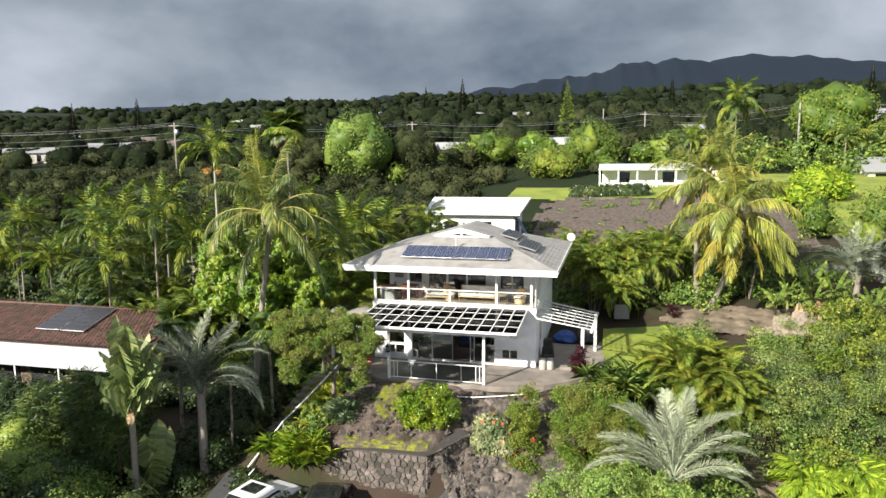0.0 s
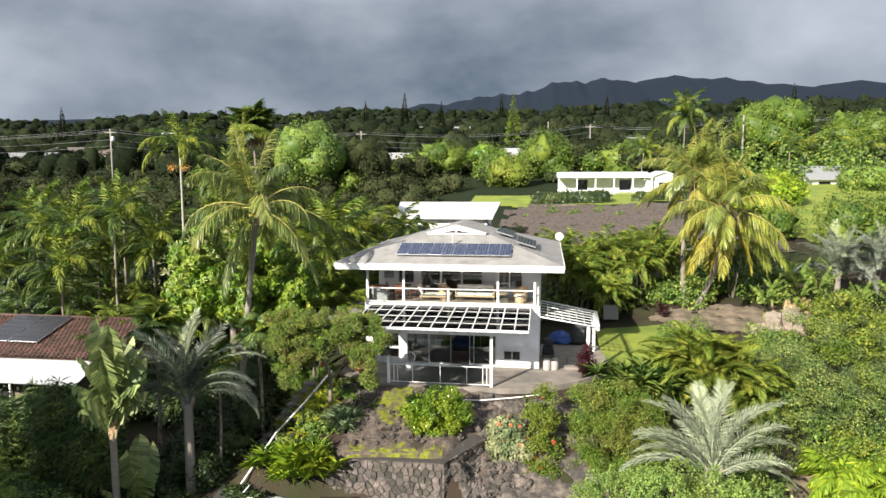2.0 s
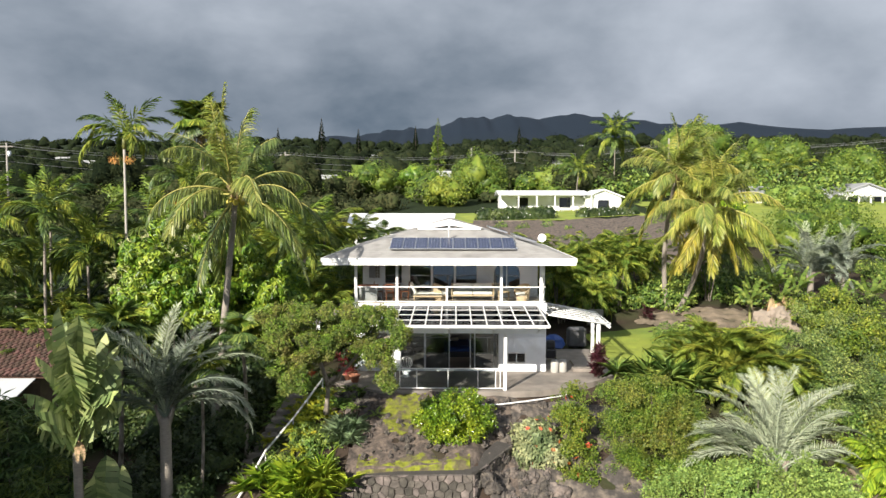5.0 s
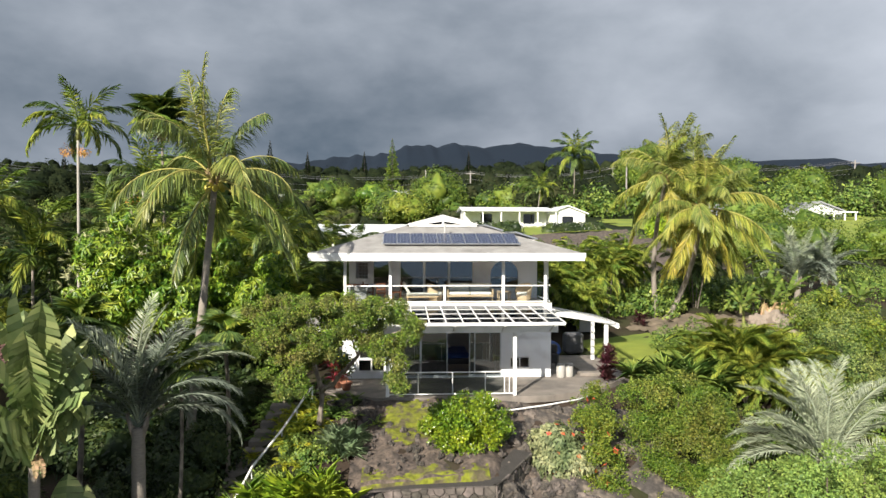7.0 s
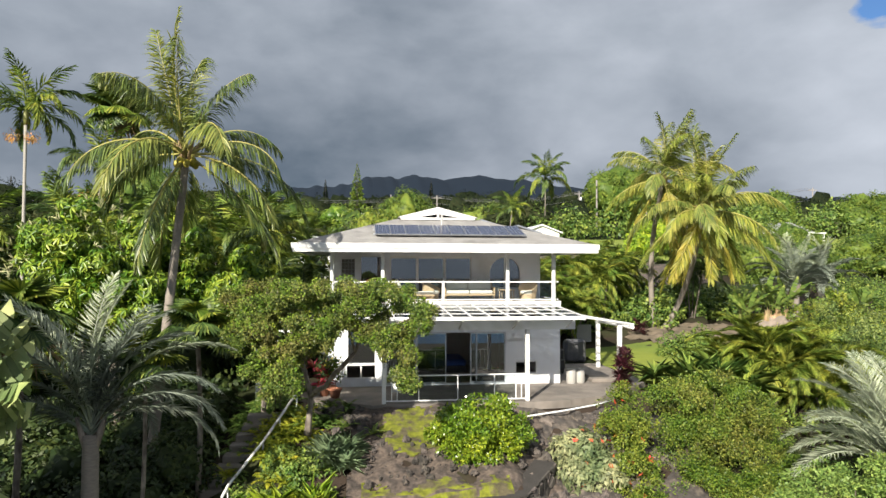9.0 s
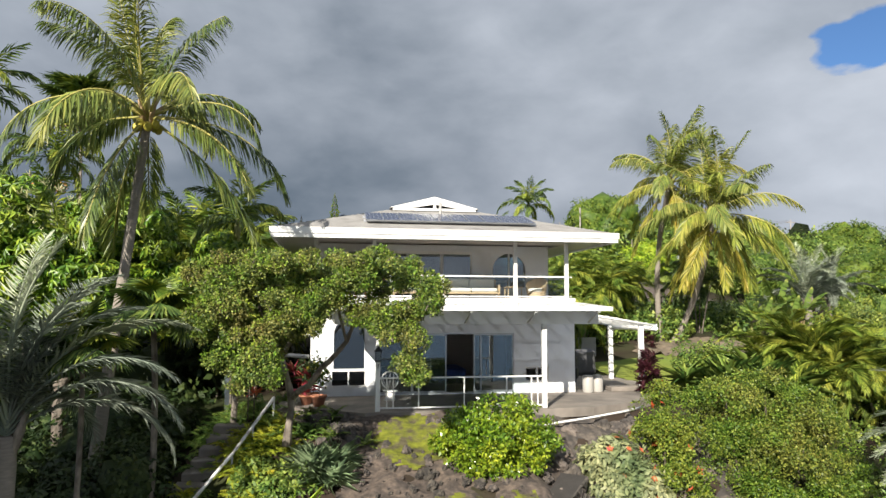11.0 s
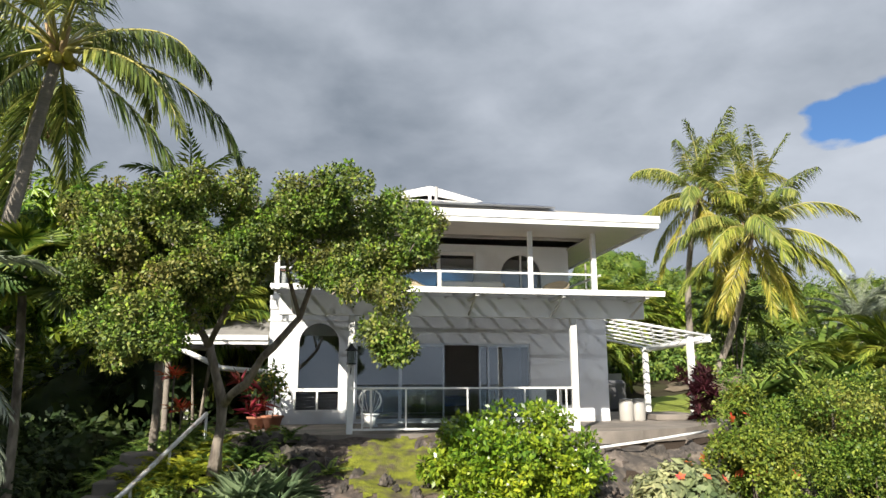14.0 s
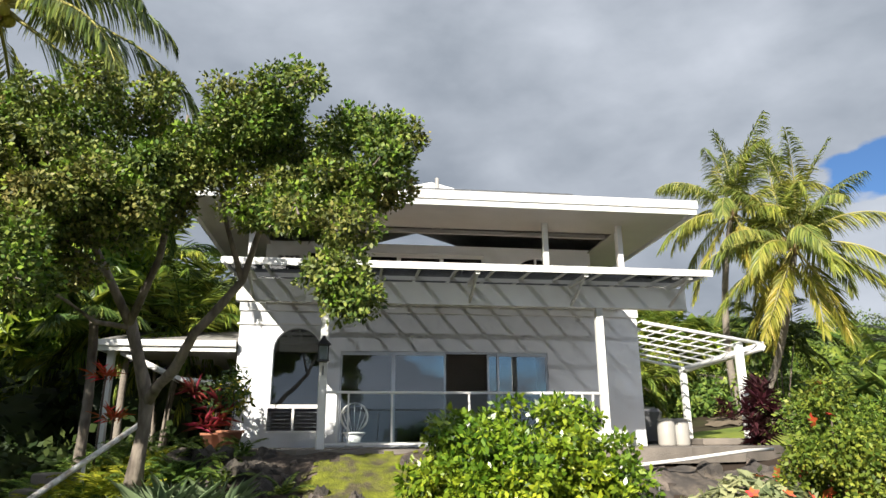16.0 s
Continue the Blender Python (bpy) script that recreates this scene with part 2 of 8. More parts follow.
M["bark_palm"] = mat("palm_bark", (0.24, 0.21, 0.175), 0.9, var=0.2, scale=6, bump=0.6, bscale=20, stretch=(1, 1, 5))
M["bark_dark"] = mat("dark_bark", (0.10, 0.08, 0.06), 0.9, var=0.25, scale=5, bump=0.6, bscale=20)
M["bark_grey"] = mat("grey_bark", (0.25, 0.215, 0.175), 0.9, var=0.4, scale=9, bump=1.0, bscale=16, second=(0.12, 0.10, 0.08), seclo=0.45, sechi=0.65, sscale=6, stretch=(1, 1, 0.4))


def leafmat(name, color, tip=None, rough=0.5, translucent=0.32, island=0.45, spec=0.28, gain=1.75):
    color = tuple(min(0.6, gain * c) for c in color)
    tip = tuple(min(0.65, 0.92 * gain * c) for c in tip) if tip else None
    return mat(name, color, rough, var=0.16, scale=0.6, second=tip or tuple(c * 1.25 for c in color), seclo=0.42, sechi=0.66, sscale=0.9,
               island=island, translucent=translucent, spec=spec)


M["coco"] = leafmat("coconut_leaf", (0.105, 0.138, 0.030), (0.165, 0.178, 0.045), gain=1.7, translucent=0.30, rough=0.38, spec=0.4, island=0.6)
M["coco_lime"] = leafmat("lime_coconut_leaf", (0.150, 0.180, 0.030), (0.215, 0.210, 0.045), gain=1.75, translucent=0.34, rough=0.38, spec=0.4, island=0.6)
M["coco_gold"] = leafmat("golden_coconut_leaf", (0.195, 0.195, 0.030), (0.260, 0.225, 0.040), gain=1.8, translucent=0.34, rough=0.4, island=0.55)
M["coco_dark"] = leafmat("coconut_leaf_green", (0.058, 0.088, 0.024), (0.100, 0.122, 0.034), gain=1.7, translucent=0.24, rough=0.35, spec=0.45, island=0.6)
M["areca"] = leafmat("areca_leaf", (0.062, 0.100, 0.014), (0.145, 0.162, 0.024), gain=2.15, translucent=0.26, island=0.6)
M["areca_gold"] = leafmat("golden_palm_leaf", (0.098, 0.142, 0.022), (0.180, 0.195, 0.030), gain=2.1, translucent=0.30, island=0.6)
M["palm_green"] = leafmat("palm_leaf", (0.034, 0.062, 0.016), (0.078, 0.104, 0.022), translucent=0.18, gain=2.2, island=0.6, rough=0.4, spec=0.4)
M["silver"] = leafmat("silver_palm_leaf", (0.195, 0.222, 0.150), (0.265, 0.29, 0.205), rough=0.5, translucent=0.15, island=0.4)
M["silver_dark"] = leafmat("grey_palm_leaf", (0.115, 0.138, 0.105), (0.185, 0.205, 0.165), rough=0.4, translucent=0.15, island=0.45)
M["bright"] = leafmat("umbrella_leaf", (0.078, 0.150, 0.013), (0.150, 0.205, 0.022), gain=1.5, translucent=0.18, island=0.65, rough=0.35, spec=0.4)
M["olive"] = leafmat("olive_leaf", (0.062, 0.094, 0.018), (0.112, 0.108, 0.030), gain=1.7, island=0.75, translucent=0.12, rough=0.5, spec=0.3)
M["young"] = leafmat("young_leaf", (0.085, 0.150, 0.016), (0.135, 0.178, 0.022), gain=1.7, island=0.45, translucent=0.18, rough=0.5)
M["gardenia"] = leafmat("gardenia_leaf", (0.070, 0.125, 0.010), (0.155, 0.200, 0.014), rough=0.28, gain=1.65, translucent=0.2, island=0.6, spec=0.5)
M["hedge"] = leafmat("hedge_leaf", (0.066, 0.115, 0.014), (0.122, 0.132, 0.026), gain=1.5, island=0.65, translucent=0.15, rough=0.45)
M["hedge_fresh"] = leafmat("fresh_hedge_leaf", (0.072, 0.112, 0.014), (0.130, 0.150, 0.022), gain=1.6, island=0.6, translucent=0.18)
M["shrub"] = leafmat("shrub_leaf", (0.042, 0.075, 0.014), (0.088, 0.118, 0.022), gain=2.3, translucent=0.18, island=0.6)
M["dull"] = leafmat("dull_shrub_leaf", (0.056, 0.090, 0.024), (0.105, 0.130, 0.034), gain=2.1, translucent=0.18, island=0.65)
M["midnight"] = leafmat("fine_shrub_leaf", (0.040, 0.066, 0.022), (0.080, 0.098, 0.034), gain=1.6, translucent=0.12, island=0.6)
M["puff"] = leafmat("soft_shrub_leaf", (0.095, 0.150, 0.034), (0.145, 0.195, 0.045), gain=1.8, translucent=0.2, island=0.4)
M["fern"] = leafmat("fern_leaf", (0.115, 0.185, 0.014), (0.180, 0.23, 0.02), gain=1.8, island=0.55)
# colour lowered to hold the deep shade under the palms; serves dark hedge too
M["dark_shaded_leaf"] = leafmat("dark_shaded_leaf", (0.014, 0.026, 0.008), (0.032, 0.048, 0.012), translucent=0.1, island=0.6)
# low gains put the cloud shade of the far slope into these leaf colours
M["forest"] = leafmat("clouded_forest_leaf", (0.020, 0.031, 0.015), (0.036, 0.048, 0.018), translucent=0.05, gain=0.6, rough=0.9, spec=0.05)
M["scrub"] = leafmat("clouded_scrub_leaf", (0.036, 0.050, 0.018), (0.068, 0.072, 0.030), translucent=0.12, gain=0.85, rough=0.8, spec=0.1)
M["midtree"] = leafmat("tree_leaf", (0.056, 0.095, 0.014), (0.105, 0.14, 0.020), gain=1.6, translucent=0.22)
M["banana"] = leafmat("banana_leaf", (0.098, 0.134, 0.045), (0.19, 0.21, 0.09), translucent=0.28, gain=2.05, island=0.5)
M["banana_fresh"] = leafmat("fresh_banana_leaf", (0.090, 0.145, 0.024), (0.165, 0.195, 0.045), translucent=0.3, gain=1.45)
M["croton"] = leafmat("variegated_leaf", (0.195, 0.205, 0.105), (0.085, 0.115, 0.050), island=0.5)
M["red_leaf"] = leafmat("red_leaf", (0.055, 0.014, 0.020), (0.036, 0.018, 0.016))
M["red_strap"] = leafmat("red_strap_leaf", (0.22, 0.03, 0.03), (0.07, 0.03, 0.025), island=0.6)
M["spike"] = leafmat("cream_flower_spike", (0.30, 0.29, 0.17), (0.24, 0.27, 0.10), translucent=0.2)
M["flower"] = leafmat("red_flower", (0.62, 0.05, 0.02), (0.70, 0.12, 0.05), translucent=0.2)
M["white_flower"] = leafmat("white_flower", (0.75, 0.73, 0.66), (0.8, 0.78, 0.7), translucent=0.2)
M["agave"] = leafmat("agave_leaf", (0.135, 0.190, 0.100), (0.19, 0.235, 0.135), island=0.4)
M["yellow_leaf"] = leafmat("yellow_green_leaf", (0.16, 0.19, 0.018), (0.24, 0.235, 0.02), island=0.5)
M["dead"] = leafmat("dry_frond", (0.22, 0.15, 0.085), (0.30, 0.22, 0.12), translucent=0.15)
M["coco_rib"] = mat("coconut_frond_rib", (0.40, 0.36, 0.10), 0.5, var=0.15)
M["rib"] = mat("leaf_rib", (0.20, 0.21, 0.06), 0.5, var=0.15)


# ---- mesh helpers ----
def mesh_np(name, verts, faces, material, smooth=False):
    """A mesh from arrays; faces all have the same number of corners."""
    verts, faces = np.asarray(verts, np.float32), np.asarray(faces, np.int32)
    me = bpy.data.meshes.new(name)
    k = faces.shape[1]
    me.vertices.add(len(verts)); me.vertices.foreach_set("co", verts.ravel())
    me.loops.add(faces.size); me.loops.foreach_set("vertex_index", faces.ravel())
    me.polygons.add(len(faces)); me.polygons.foreach_set("loop_start", np.arange(0, faces.size, k, dtype=np.int32))
    if smooth:
        me.polygons.foreach_set("use_smooth", np.ones(len(faces), bool))
    me.update(calc_edges=True)
    me.validate()
    me.materials.append(material)
    return me


def child(ob, parent):
    if parent is not None:
        ob.parent = parent
    return ob


def thing(name, x=0.0, y=0.0, z=0.0, label="", category="", group="", kind=""):
    ob = new(name)
    ob.location = (x, y, z)
    ob.empty_display_size = 0.2
    return tagged(ob, label, category, group, kind)


def part(name, bm, material, parent, label=""):
    me = bpy.data.meshes.new(name)
    bm.normal_update()
    bm.to_mesh(me)
    bm.free()
    me.materials.append(material)
    ob = child(new(name, me), parent)
    return tagged(ob, label)


def box(bm, x0, x1, y0, y1, z0, z1, bevel=0.0):
    vs = [bm.verts.new((x, y, z)) for z in (z0, z1) for y in (y0, y1) for x in (x0, x1)]
    fs = [bm.faces.new([vs[i] for i in f]) for f in ((0, 2, 3, 1), (4, 5, 7, 6), (0, 1, 5, 4), (2, 6, 7, 3), (0, 4, 6, 2), (1, 3, 7, 5))]
    if bevel:
        es = list({e for f in fs for e in f.edges})
        bmesh.ops.bevel(bm, geom=es, offset=bevel, segments=1, affect="EDGES")
    return bm


def boxes(*specs, bevel=0.0):
    bm = bmesh.new()
    for s in specs:
        box(bm, *s, bevel=bevel)
    return bm


def tube(bm, pts, radii, sides=8, cap=True):
    """A tapered tube along points."""
    rings = []
    for i, p in enumerate(pts):
        p = Vector(p)
        a = Vector(pts[max(i - 1, 0)]); b = Vector(pts[min(i + 1, len(pts) - 1)])
        d = (b - a).normalized()
        u = d.cross(Vector((0.31, 0.95, 0.05))).normalized()
        v = d.cross(u)
        r = radii[i] if hasattr(radii, "__len__") else radii
        rings.append([bm.verts.new(p + r * (math.cos(2 * math.pi * k / sides) * u + math.sin(2 * math.pi * k / sides) * v)) for k in range(sides)])
    for r0, r1 in zip(rings, rings[1:]):
        for k in range(sides):
            f = bm.faces.new((r0[k], r0[(k + 1) % sides], r1[(k + 1) % sides], r1[k]))
            f.smooth = True
    if cap:
        bm.faces.new(rings[0][::-1]); bm.faces.new(rings[-1])
    return bm


def lathe(bm, prof, sides=16, at=(0, 0, 0)):
    """A turned form from (radius, height) pairs."""
    rings = []
    for r, z in prof:
        rings.append([bm.verts.new((at[0] + r * math.cos(2 * math.pi * k / sides), at[1] + r * math.sin(2 * math.pi * k / sides), at[2] + z)) for k in range(sides)])
    for r0, r1 in zip(rings, rings[1:]):
        for k in range(sides):
            f = bm.faces.new((r0[k], r0[(k + 1) % sides], r1[(k + 1) % sides], r1[k]))
            f.smooth = True
    bm.faces.new(rings[0][::-1]); bm.faces.new(rings[-1])
    return bm


def unit(a):
    return a / np.maximum(np.linalg.norm(a, axis=-1, keepdims=True), 1e-9)


def leaf_arrays(P, D, N, L, W, fold=0.12, droop=0.15):
    """Folded pointed leaves: four corners and two faces each."""
    D, N = unit(D), unit(N)
    S = unit(np.cross(D, N))
    N = np.cross(S, D)
    L, W = np.asarray(L)[:, None], np.asarray(W)[:, None]
    mid = P + D * L * 0.45
    a, b = mid + S * W * 0.5 - N * W * fold, mid - S * W * 0.5 - N * W * fold
    tip = P + D * L - N * L * droop
    V = np.stack([P, a, tip, b], 1).reshape(-1, 3)
    k = 4 * np.arange(len(P))[:, None]
    F = np.concatenate([k + [0, 1, 2], k + [0, 2, 3]], 1).reshape(-1, 3)
    return V, F


def join(parts_list):
    vs, fs, n = [], [], 0
    for v, f in parts_list:
        vs.append(v); fs.append(f + n); n += len(v)
    return np.concatenate(vs), np.concatenate(fs)


def ball_points(rng, blobs, count, shell=0.55, squash=0.0):
    """Points and outward normals on uneven blobs (x, y, z, rx, ry, rz)."""
    B = np.array(blobs, float)
    area = (B[:, 3] * B[:, 4] * B[:, 5]) ** (2 / 3)
    pick = rng.choice(len(B), count, p=area / area.sum())
    d = unit(rng.normal(size=(count, 3)))
    r = shell + (1 - shell) * rng.random(count) ** 0.5
    lump = 1 + 0.16 * np.sin(5 * d[:, 0] + pick) * np.sin(4 * d[:, 1] + 2 * pick) + 0.10 * np.sin(9 * d[:, 2] + 3 * d[:, 0] + pick)
    b = B[pick]
    P = b[:, :3] + d * b[:, 3:] * (r * lump)[:, None]
    return P, unit(d / b[:, 3:])


def foliage(rng, blobs, count, size, aspect=0.5, shell=0.55, hang=0.2, spread=0.9):
    """Leaves over blobs, turned outwards and up towards the light."""
    P, N = ball_points(rng, blobs, count, shell)
    N2 = unit(N + rng.normal(size=N.shape) * 0.45 + [0, 0, 0.35])
    D = unit(np.cross(N2, rng.normal(size=N.shape)) * spread + N * 0.5 - [0, 0, hang])
    L = size * (0.6 + 0.8 * rng.random(count))
    return leaf_arrays(P, D, N2, L, L * aspect)


def tufts(rng, blobs, count, per, radius, size, aspect=0.55, shell=0.6):
    """Small rosettes of leaves over blobs: the crown breaks into tufts with gaps."""
    C, N = ball_points(rng, blobs, count, shell)
    C, N = np.repeat(C, per, 0), np.repeat(unit(N + [0, 0, 0.45]), per, 0)
    d = unit(rng.normal(size=C.shape) + 0.7 * N)
    P = C + d * radius * (0.3 + 0.7 * rng.random((len(C), 1)))
    N2 = unit(N + 0.5 * rng.normal(size=N.shape))
    L = size * (0.6 + 0.7 * rng.random(len(C)))
    return leaf_arrays(P, unit(d + 0.3 * rng.normal(size=d.shape) - [0, 0, 0.15]), N2, L, L * aspect)


def clumps(rng, blobs, per, lo, hi, shell=0.5):
    """Breaks large blobs into many small ones with gaps between them."""
    out = []
    for b in blobs:
        n = max(2, int(per * b[3] * b[5]))
        P, _ = ball_points(rng, [b], n, shell)
        for p in P:
            q = lo + (hi - lo) * rng.random()
            out.append((*p, q, q, q * 0.75))
    return out


def hearts(rng, blobs, share=0.72):
    """Lumpy, leafless hearts of shrubs, which close the view through them."""
    bm = bmesh.new()
    bmesh.ops.create_icosphere(bm, subdivisions=2, radius=1.0)
    V = np.array([v.co[:] for v in bm.verts]); F = np.array([[v.index for v in f.verts] for f in bm.faces])
    bm.free()
    out = []
    for x, y, z, rx, ry, rz in blobs:
        k = share * (1 + 0.22 * rng.normal(size=(len(V), 1)))
        out.append((V * k * [rx, ry, rz] + [x, y, z], F))
    return join(out)


def frond_arrays(rng, length=3.0, rise=50, bend=95, pairs=30, leaf=0.7, width=0.05, vee=25, hang=0.35, twist=0.0, base=0.14, plume=False, lean0=0.55, lean1=0.75):
    """A feather-leaf: a bent midrib with leaflets on both sides. It starts at the origin and leans towards +x."""
    n = 14
    s = np.linspace(0, 1, n)
    ang = np.radians(rise - bend * s ** 1.25)
    step = length / (n - 1)
    X = np.concatenate([[0], np.cumsum(np.cos(ang[:-1]) * step)])
    Z = np.concatenate([[0], np.cumsum(np.sin(ang[:-1]) * step)])
    Y = twist * length * s ** 2
    C = np.stack([X, Y, Z], 1)
    # midrib: three-sided taper
    r = 0.012 * length * (1 - 0.85 * s)
    ring = []
    for k in range(3):
        a = 2 * math.pi * k / 3 + math.pi / 2
        off = np.stack([-np.sin(ang) * math.sin(a), np.full(n, math.cos(a)), np.cos(ang) * math.sin(a)], 1)
        ring.append(C + off * r[:, None])
    RV = np.stack(ring, 1).reshape(-1, 3)
    i = np.arange(n - 1)[:, None] * 3
    RF = []
    for k in range(3):
        a, b = k, (k + 1) % 3
        RF += [np.concatenate([i + a, i + b, i + b + 3], 1), np.concatenate([i + a, i + b + 3, i + a + 3], 1)]
    RF = np.concatenate(RF)
    u = np.linspace(base, 0.995, pairs)
    P = np.stack([np.interp(u, s, C[:, k]) for k in range(3)], 1)
    A = np.interp(u, s, ang)
    T = np.stack([np.cos(A), np.zeros(pairs), np.sin(A)], 1)
    U = np.stack([-np.sin(A), np.zeros(pairs), np.cos(A)], 1)
    out = [(RV, RF)]
    prof = np.sin(np.pi * np.clip(0.12 + 0.83 * u, 0, 1)) ** 0.6 * leaf
    for side in (-1, 1):
        lean = lean0 + lean1 * u + rng.normal(size=pairs) * 0.06
        lift = math.radians(vee) * np.ones(pairs) + rng.normal(size=pairs) * (0.45 if plume else 0.12)
        D = T * np.sin(lean)[:, None] + np.cos(lean)[:, None] * (np.array([0, side, 0]) * np.cos(lift)[:, None] + U * np.sin(lift)[:, None])
        D = unit(D + np.array([0, 0, -1]) * hang * (0.6 + 0.8 * rng.random(pairs))[:, None])
        L = prof * (0.85 + 0.3 * rng.random(pairs))
        out.append(leaf_arrays(P, D, unit(U + 0.2 * np.array([0, side, 0])), L, np.full(pairs, width) * (0.6 + 0.4 * L / leaf), fold=0.2, droop=0.10 + 0.25 * hang))
    return join(out)


def plume_arrays(rng, length, rise, bend, pairs, leaf, width, fall, side_bend=0.0):
    """A coconut frond: a bare stalk, then leaflets that stand in a vee when young and hang like a curtain when the rib arches."""
    n = 16
    s = np.linspace(0, 1, n)
    ang = np.radians(rise - bend * s ** 1.35)
    step = length / (n - 1)
    X = np.concatenate([[0], np.cumsum(np.cos(ang[:-1]) * step)])
    Z = np.concatenate([[0], np.cumsum(np.sin(ang[:-1]) * step)])
    C = np.stack([X, side_bend * length * s ** 2, Z], 1)
    r = 0.011 * length * (1 - 0.88 * s) * np.where(s < 0.12, 1.5, 1.0)
    ring = []
    for k in range(3):
        a = 2 * math.pi * k / 3 + math.pi / 2
        ring.append(C + np.stack([-np.sin(ang) * math.sin(a), np.full(n, math.cos(a)), np.cos(ang) * math.sin(a)], 1) * r[:, None])
    RV = np.stack(ring, 1).reshape(-1, 3)
    i = np.arange(n - 1)[:, None] * 3
    RF = []
    for k in range(3):
        a, b = k, (k + 1) % 3
        RF += [np.concatenate([i + a, i + b, i + b + 3], 1), np.concatenate([i + a, i + b + 3, i + a + 3], 1)]
    out = [(RV, np.concatenate(RF))]
    for side in (-1, 1):
        u = np.sort(np.clip(np.linspace(0.20, 0.995, pairs) + rng.normal(size=pairs) * 0.006, 0.18, 0.998))
        P = np.stack([np.interp(u, s, C[:, k]) for k in range(3)], 1)
        A = np.interp(u, s, ang)
        T = np.stack([np.cos(A), np.zeros(pairs), np.sin(A)], 1)
        U = np.stack([-np.sin(A), np.zeros(pairs), np.cos(A)], 1)
        level = np.clip(np.cos(A), 0, 1)                      # how far the rib lies over, so that leaflets hang
        lean = 0.55 + 0.55 * u + rng.normal(size=pairs) * 0.09
        lift = 0.40 * (1 - level) - 0.15 * level + rng.normal(size=pairs) * 0.16
        D = T * np.sin(lean)[:, None] + np.cos(lean)[:, None] * (np.array([0, side, 0]) * np.cos(lift)[:, None] + U * np.sin(lift)[:, None])
        L = leaf * np.sin(np.pi * np.clip(0.16 + 0.78 * u, 0, 1)) ** 0.55 * (0.8 + 0.35 * rng.random(pairs))
        down = (fall * (0.35 + 0.75 * level) * (0.7 + 0.6 * rng.random(pairs)))[:, None] * np.array([0, 0, -1.0])
        D1 = unit(D + 0.35 * down); D2 = unit(D + 1.2 * down); D3 = unit(D + 2.1 * down)
        S = unit(np.cross(D1, U + 0.5 * rng.normal(size=U.shape))) * (width * 0.5)
        a = P + D1 * (0.28 * L)[:, None]
        b = a + D2 * (0.36 * L)[:, None]
        c = b + D3 * (0.36 * L)[:, None]
        V = np.stack([P, a + S, a - S, b + 0.8 * S, b - 0.8 * S, c], 1).reshape(-1, 3)
        k = 6 * np.arange(pairs)[:, None]
        out.append((V, np.concatenate([k + [0, 1, 2], k + [1, 3, 4], k + [1, 4, 2], k + [3, 5, 4]], 1).reshape(-1, 3)))
    return join(out)


def turn_np(V, m):
    A = np.array(m)
    return V @ A[:3, :3].T + A[:3, 3]


# ground heights along five lines towards the hill
G_X = [-60, -24, -19.5, -16.5, -14.6, -9.6, -8.6, -4.0, 3.0, 14.0, 60.0]
G_Y = {
    -60: ([0, 20, 34, 44, 60], [-6, -4.6, -3.0, -2.0, 0.8]),
    -24: ([0, 20, 30, 40, 50, 60], [-6, -4.3, -3.2, -2.4, -0.4, 1.2]),
    -19.5: ([0, 20, 24, 33, 38, 48, 60], [-6, -4.3, -3.9, -1.9, -0.6, -0.2, 1.6]),
    -16.5: ([0, 20, 24, 27.2, 28.2, 31, 34, 48, 60], [-6, -4.3, -4.1, -3.6, -2.0, -0.9, -0.06, -0.06, 2.0]),
    -14.6: ([0, 20, 27.8, 28.1, 31, 32.6, 48, 60], [-6, -4.3, -4.0, -1.75, -0.75, -0.12, -0.06, 2.0]),
    -9.6: ([0, 20, 27.4, 27.75, 31, 32.6, 48, 60], [-6, -4.3, -4.0, -1.55, -0.7, -0.12, -0.06, 2.0]),
    -8.6: ([0, 20, 25, 28, 31.5, 33.0, 48, 60], [-6, -4.4, -3.9, -2.6, -0.75, -0.12, -0.06, 2.0]),
    -4.0: ([0, 20, 25, 29, 33.0, 35.0, 48, 60], [-6, -4.4, -3.8, -2.2, -0.4, -0.10, -0.06, 2.2]),
    3.0: ([0, 20, 26, 34, 40, 49, 60], [-6, -4.6, -3.6, -0.8, 0.1, 1.05, 2.4]),
    14.0: ([0, 20, 28, 38, 46, 60], [-6, -4.6, -3.4, -0.4, 1.0, 3.0]),
    60.0: ([0, 20, 30, 45, 60], [-6, -4.5, -3.0, 0.6, 3.6]),
}
HILL_Y, HILL_Z = [60, 70, 80, 90, 100, 130, 190, 300, 800, 1500, 2400, 5200], [0, 1.7, 3.0, 4.1, 5.0, 7.8, 12.5, 23, 72, 132, 210, 340]


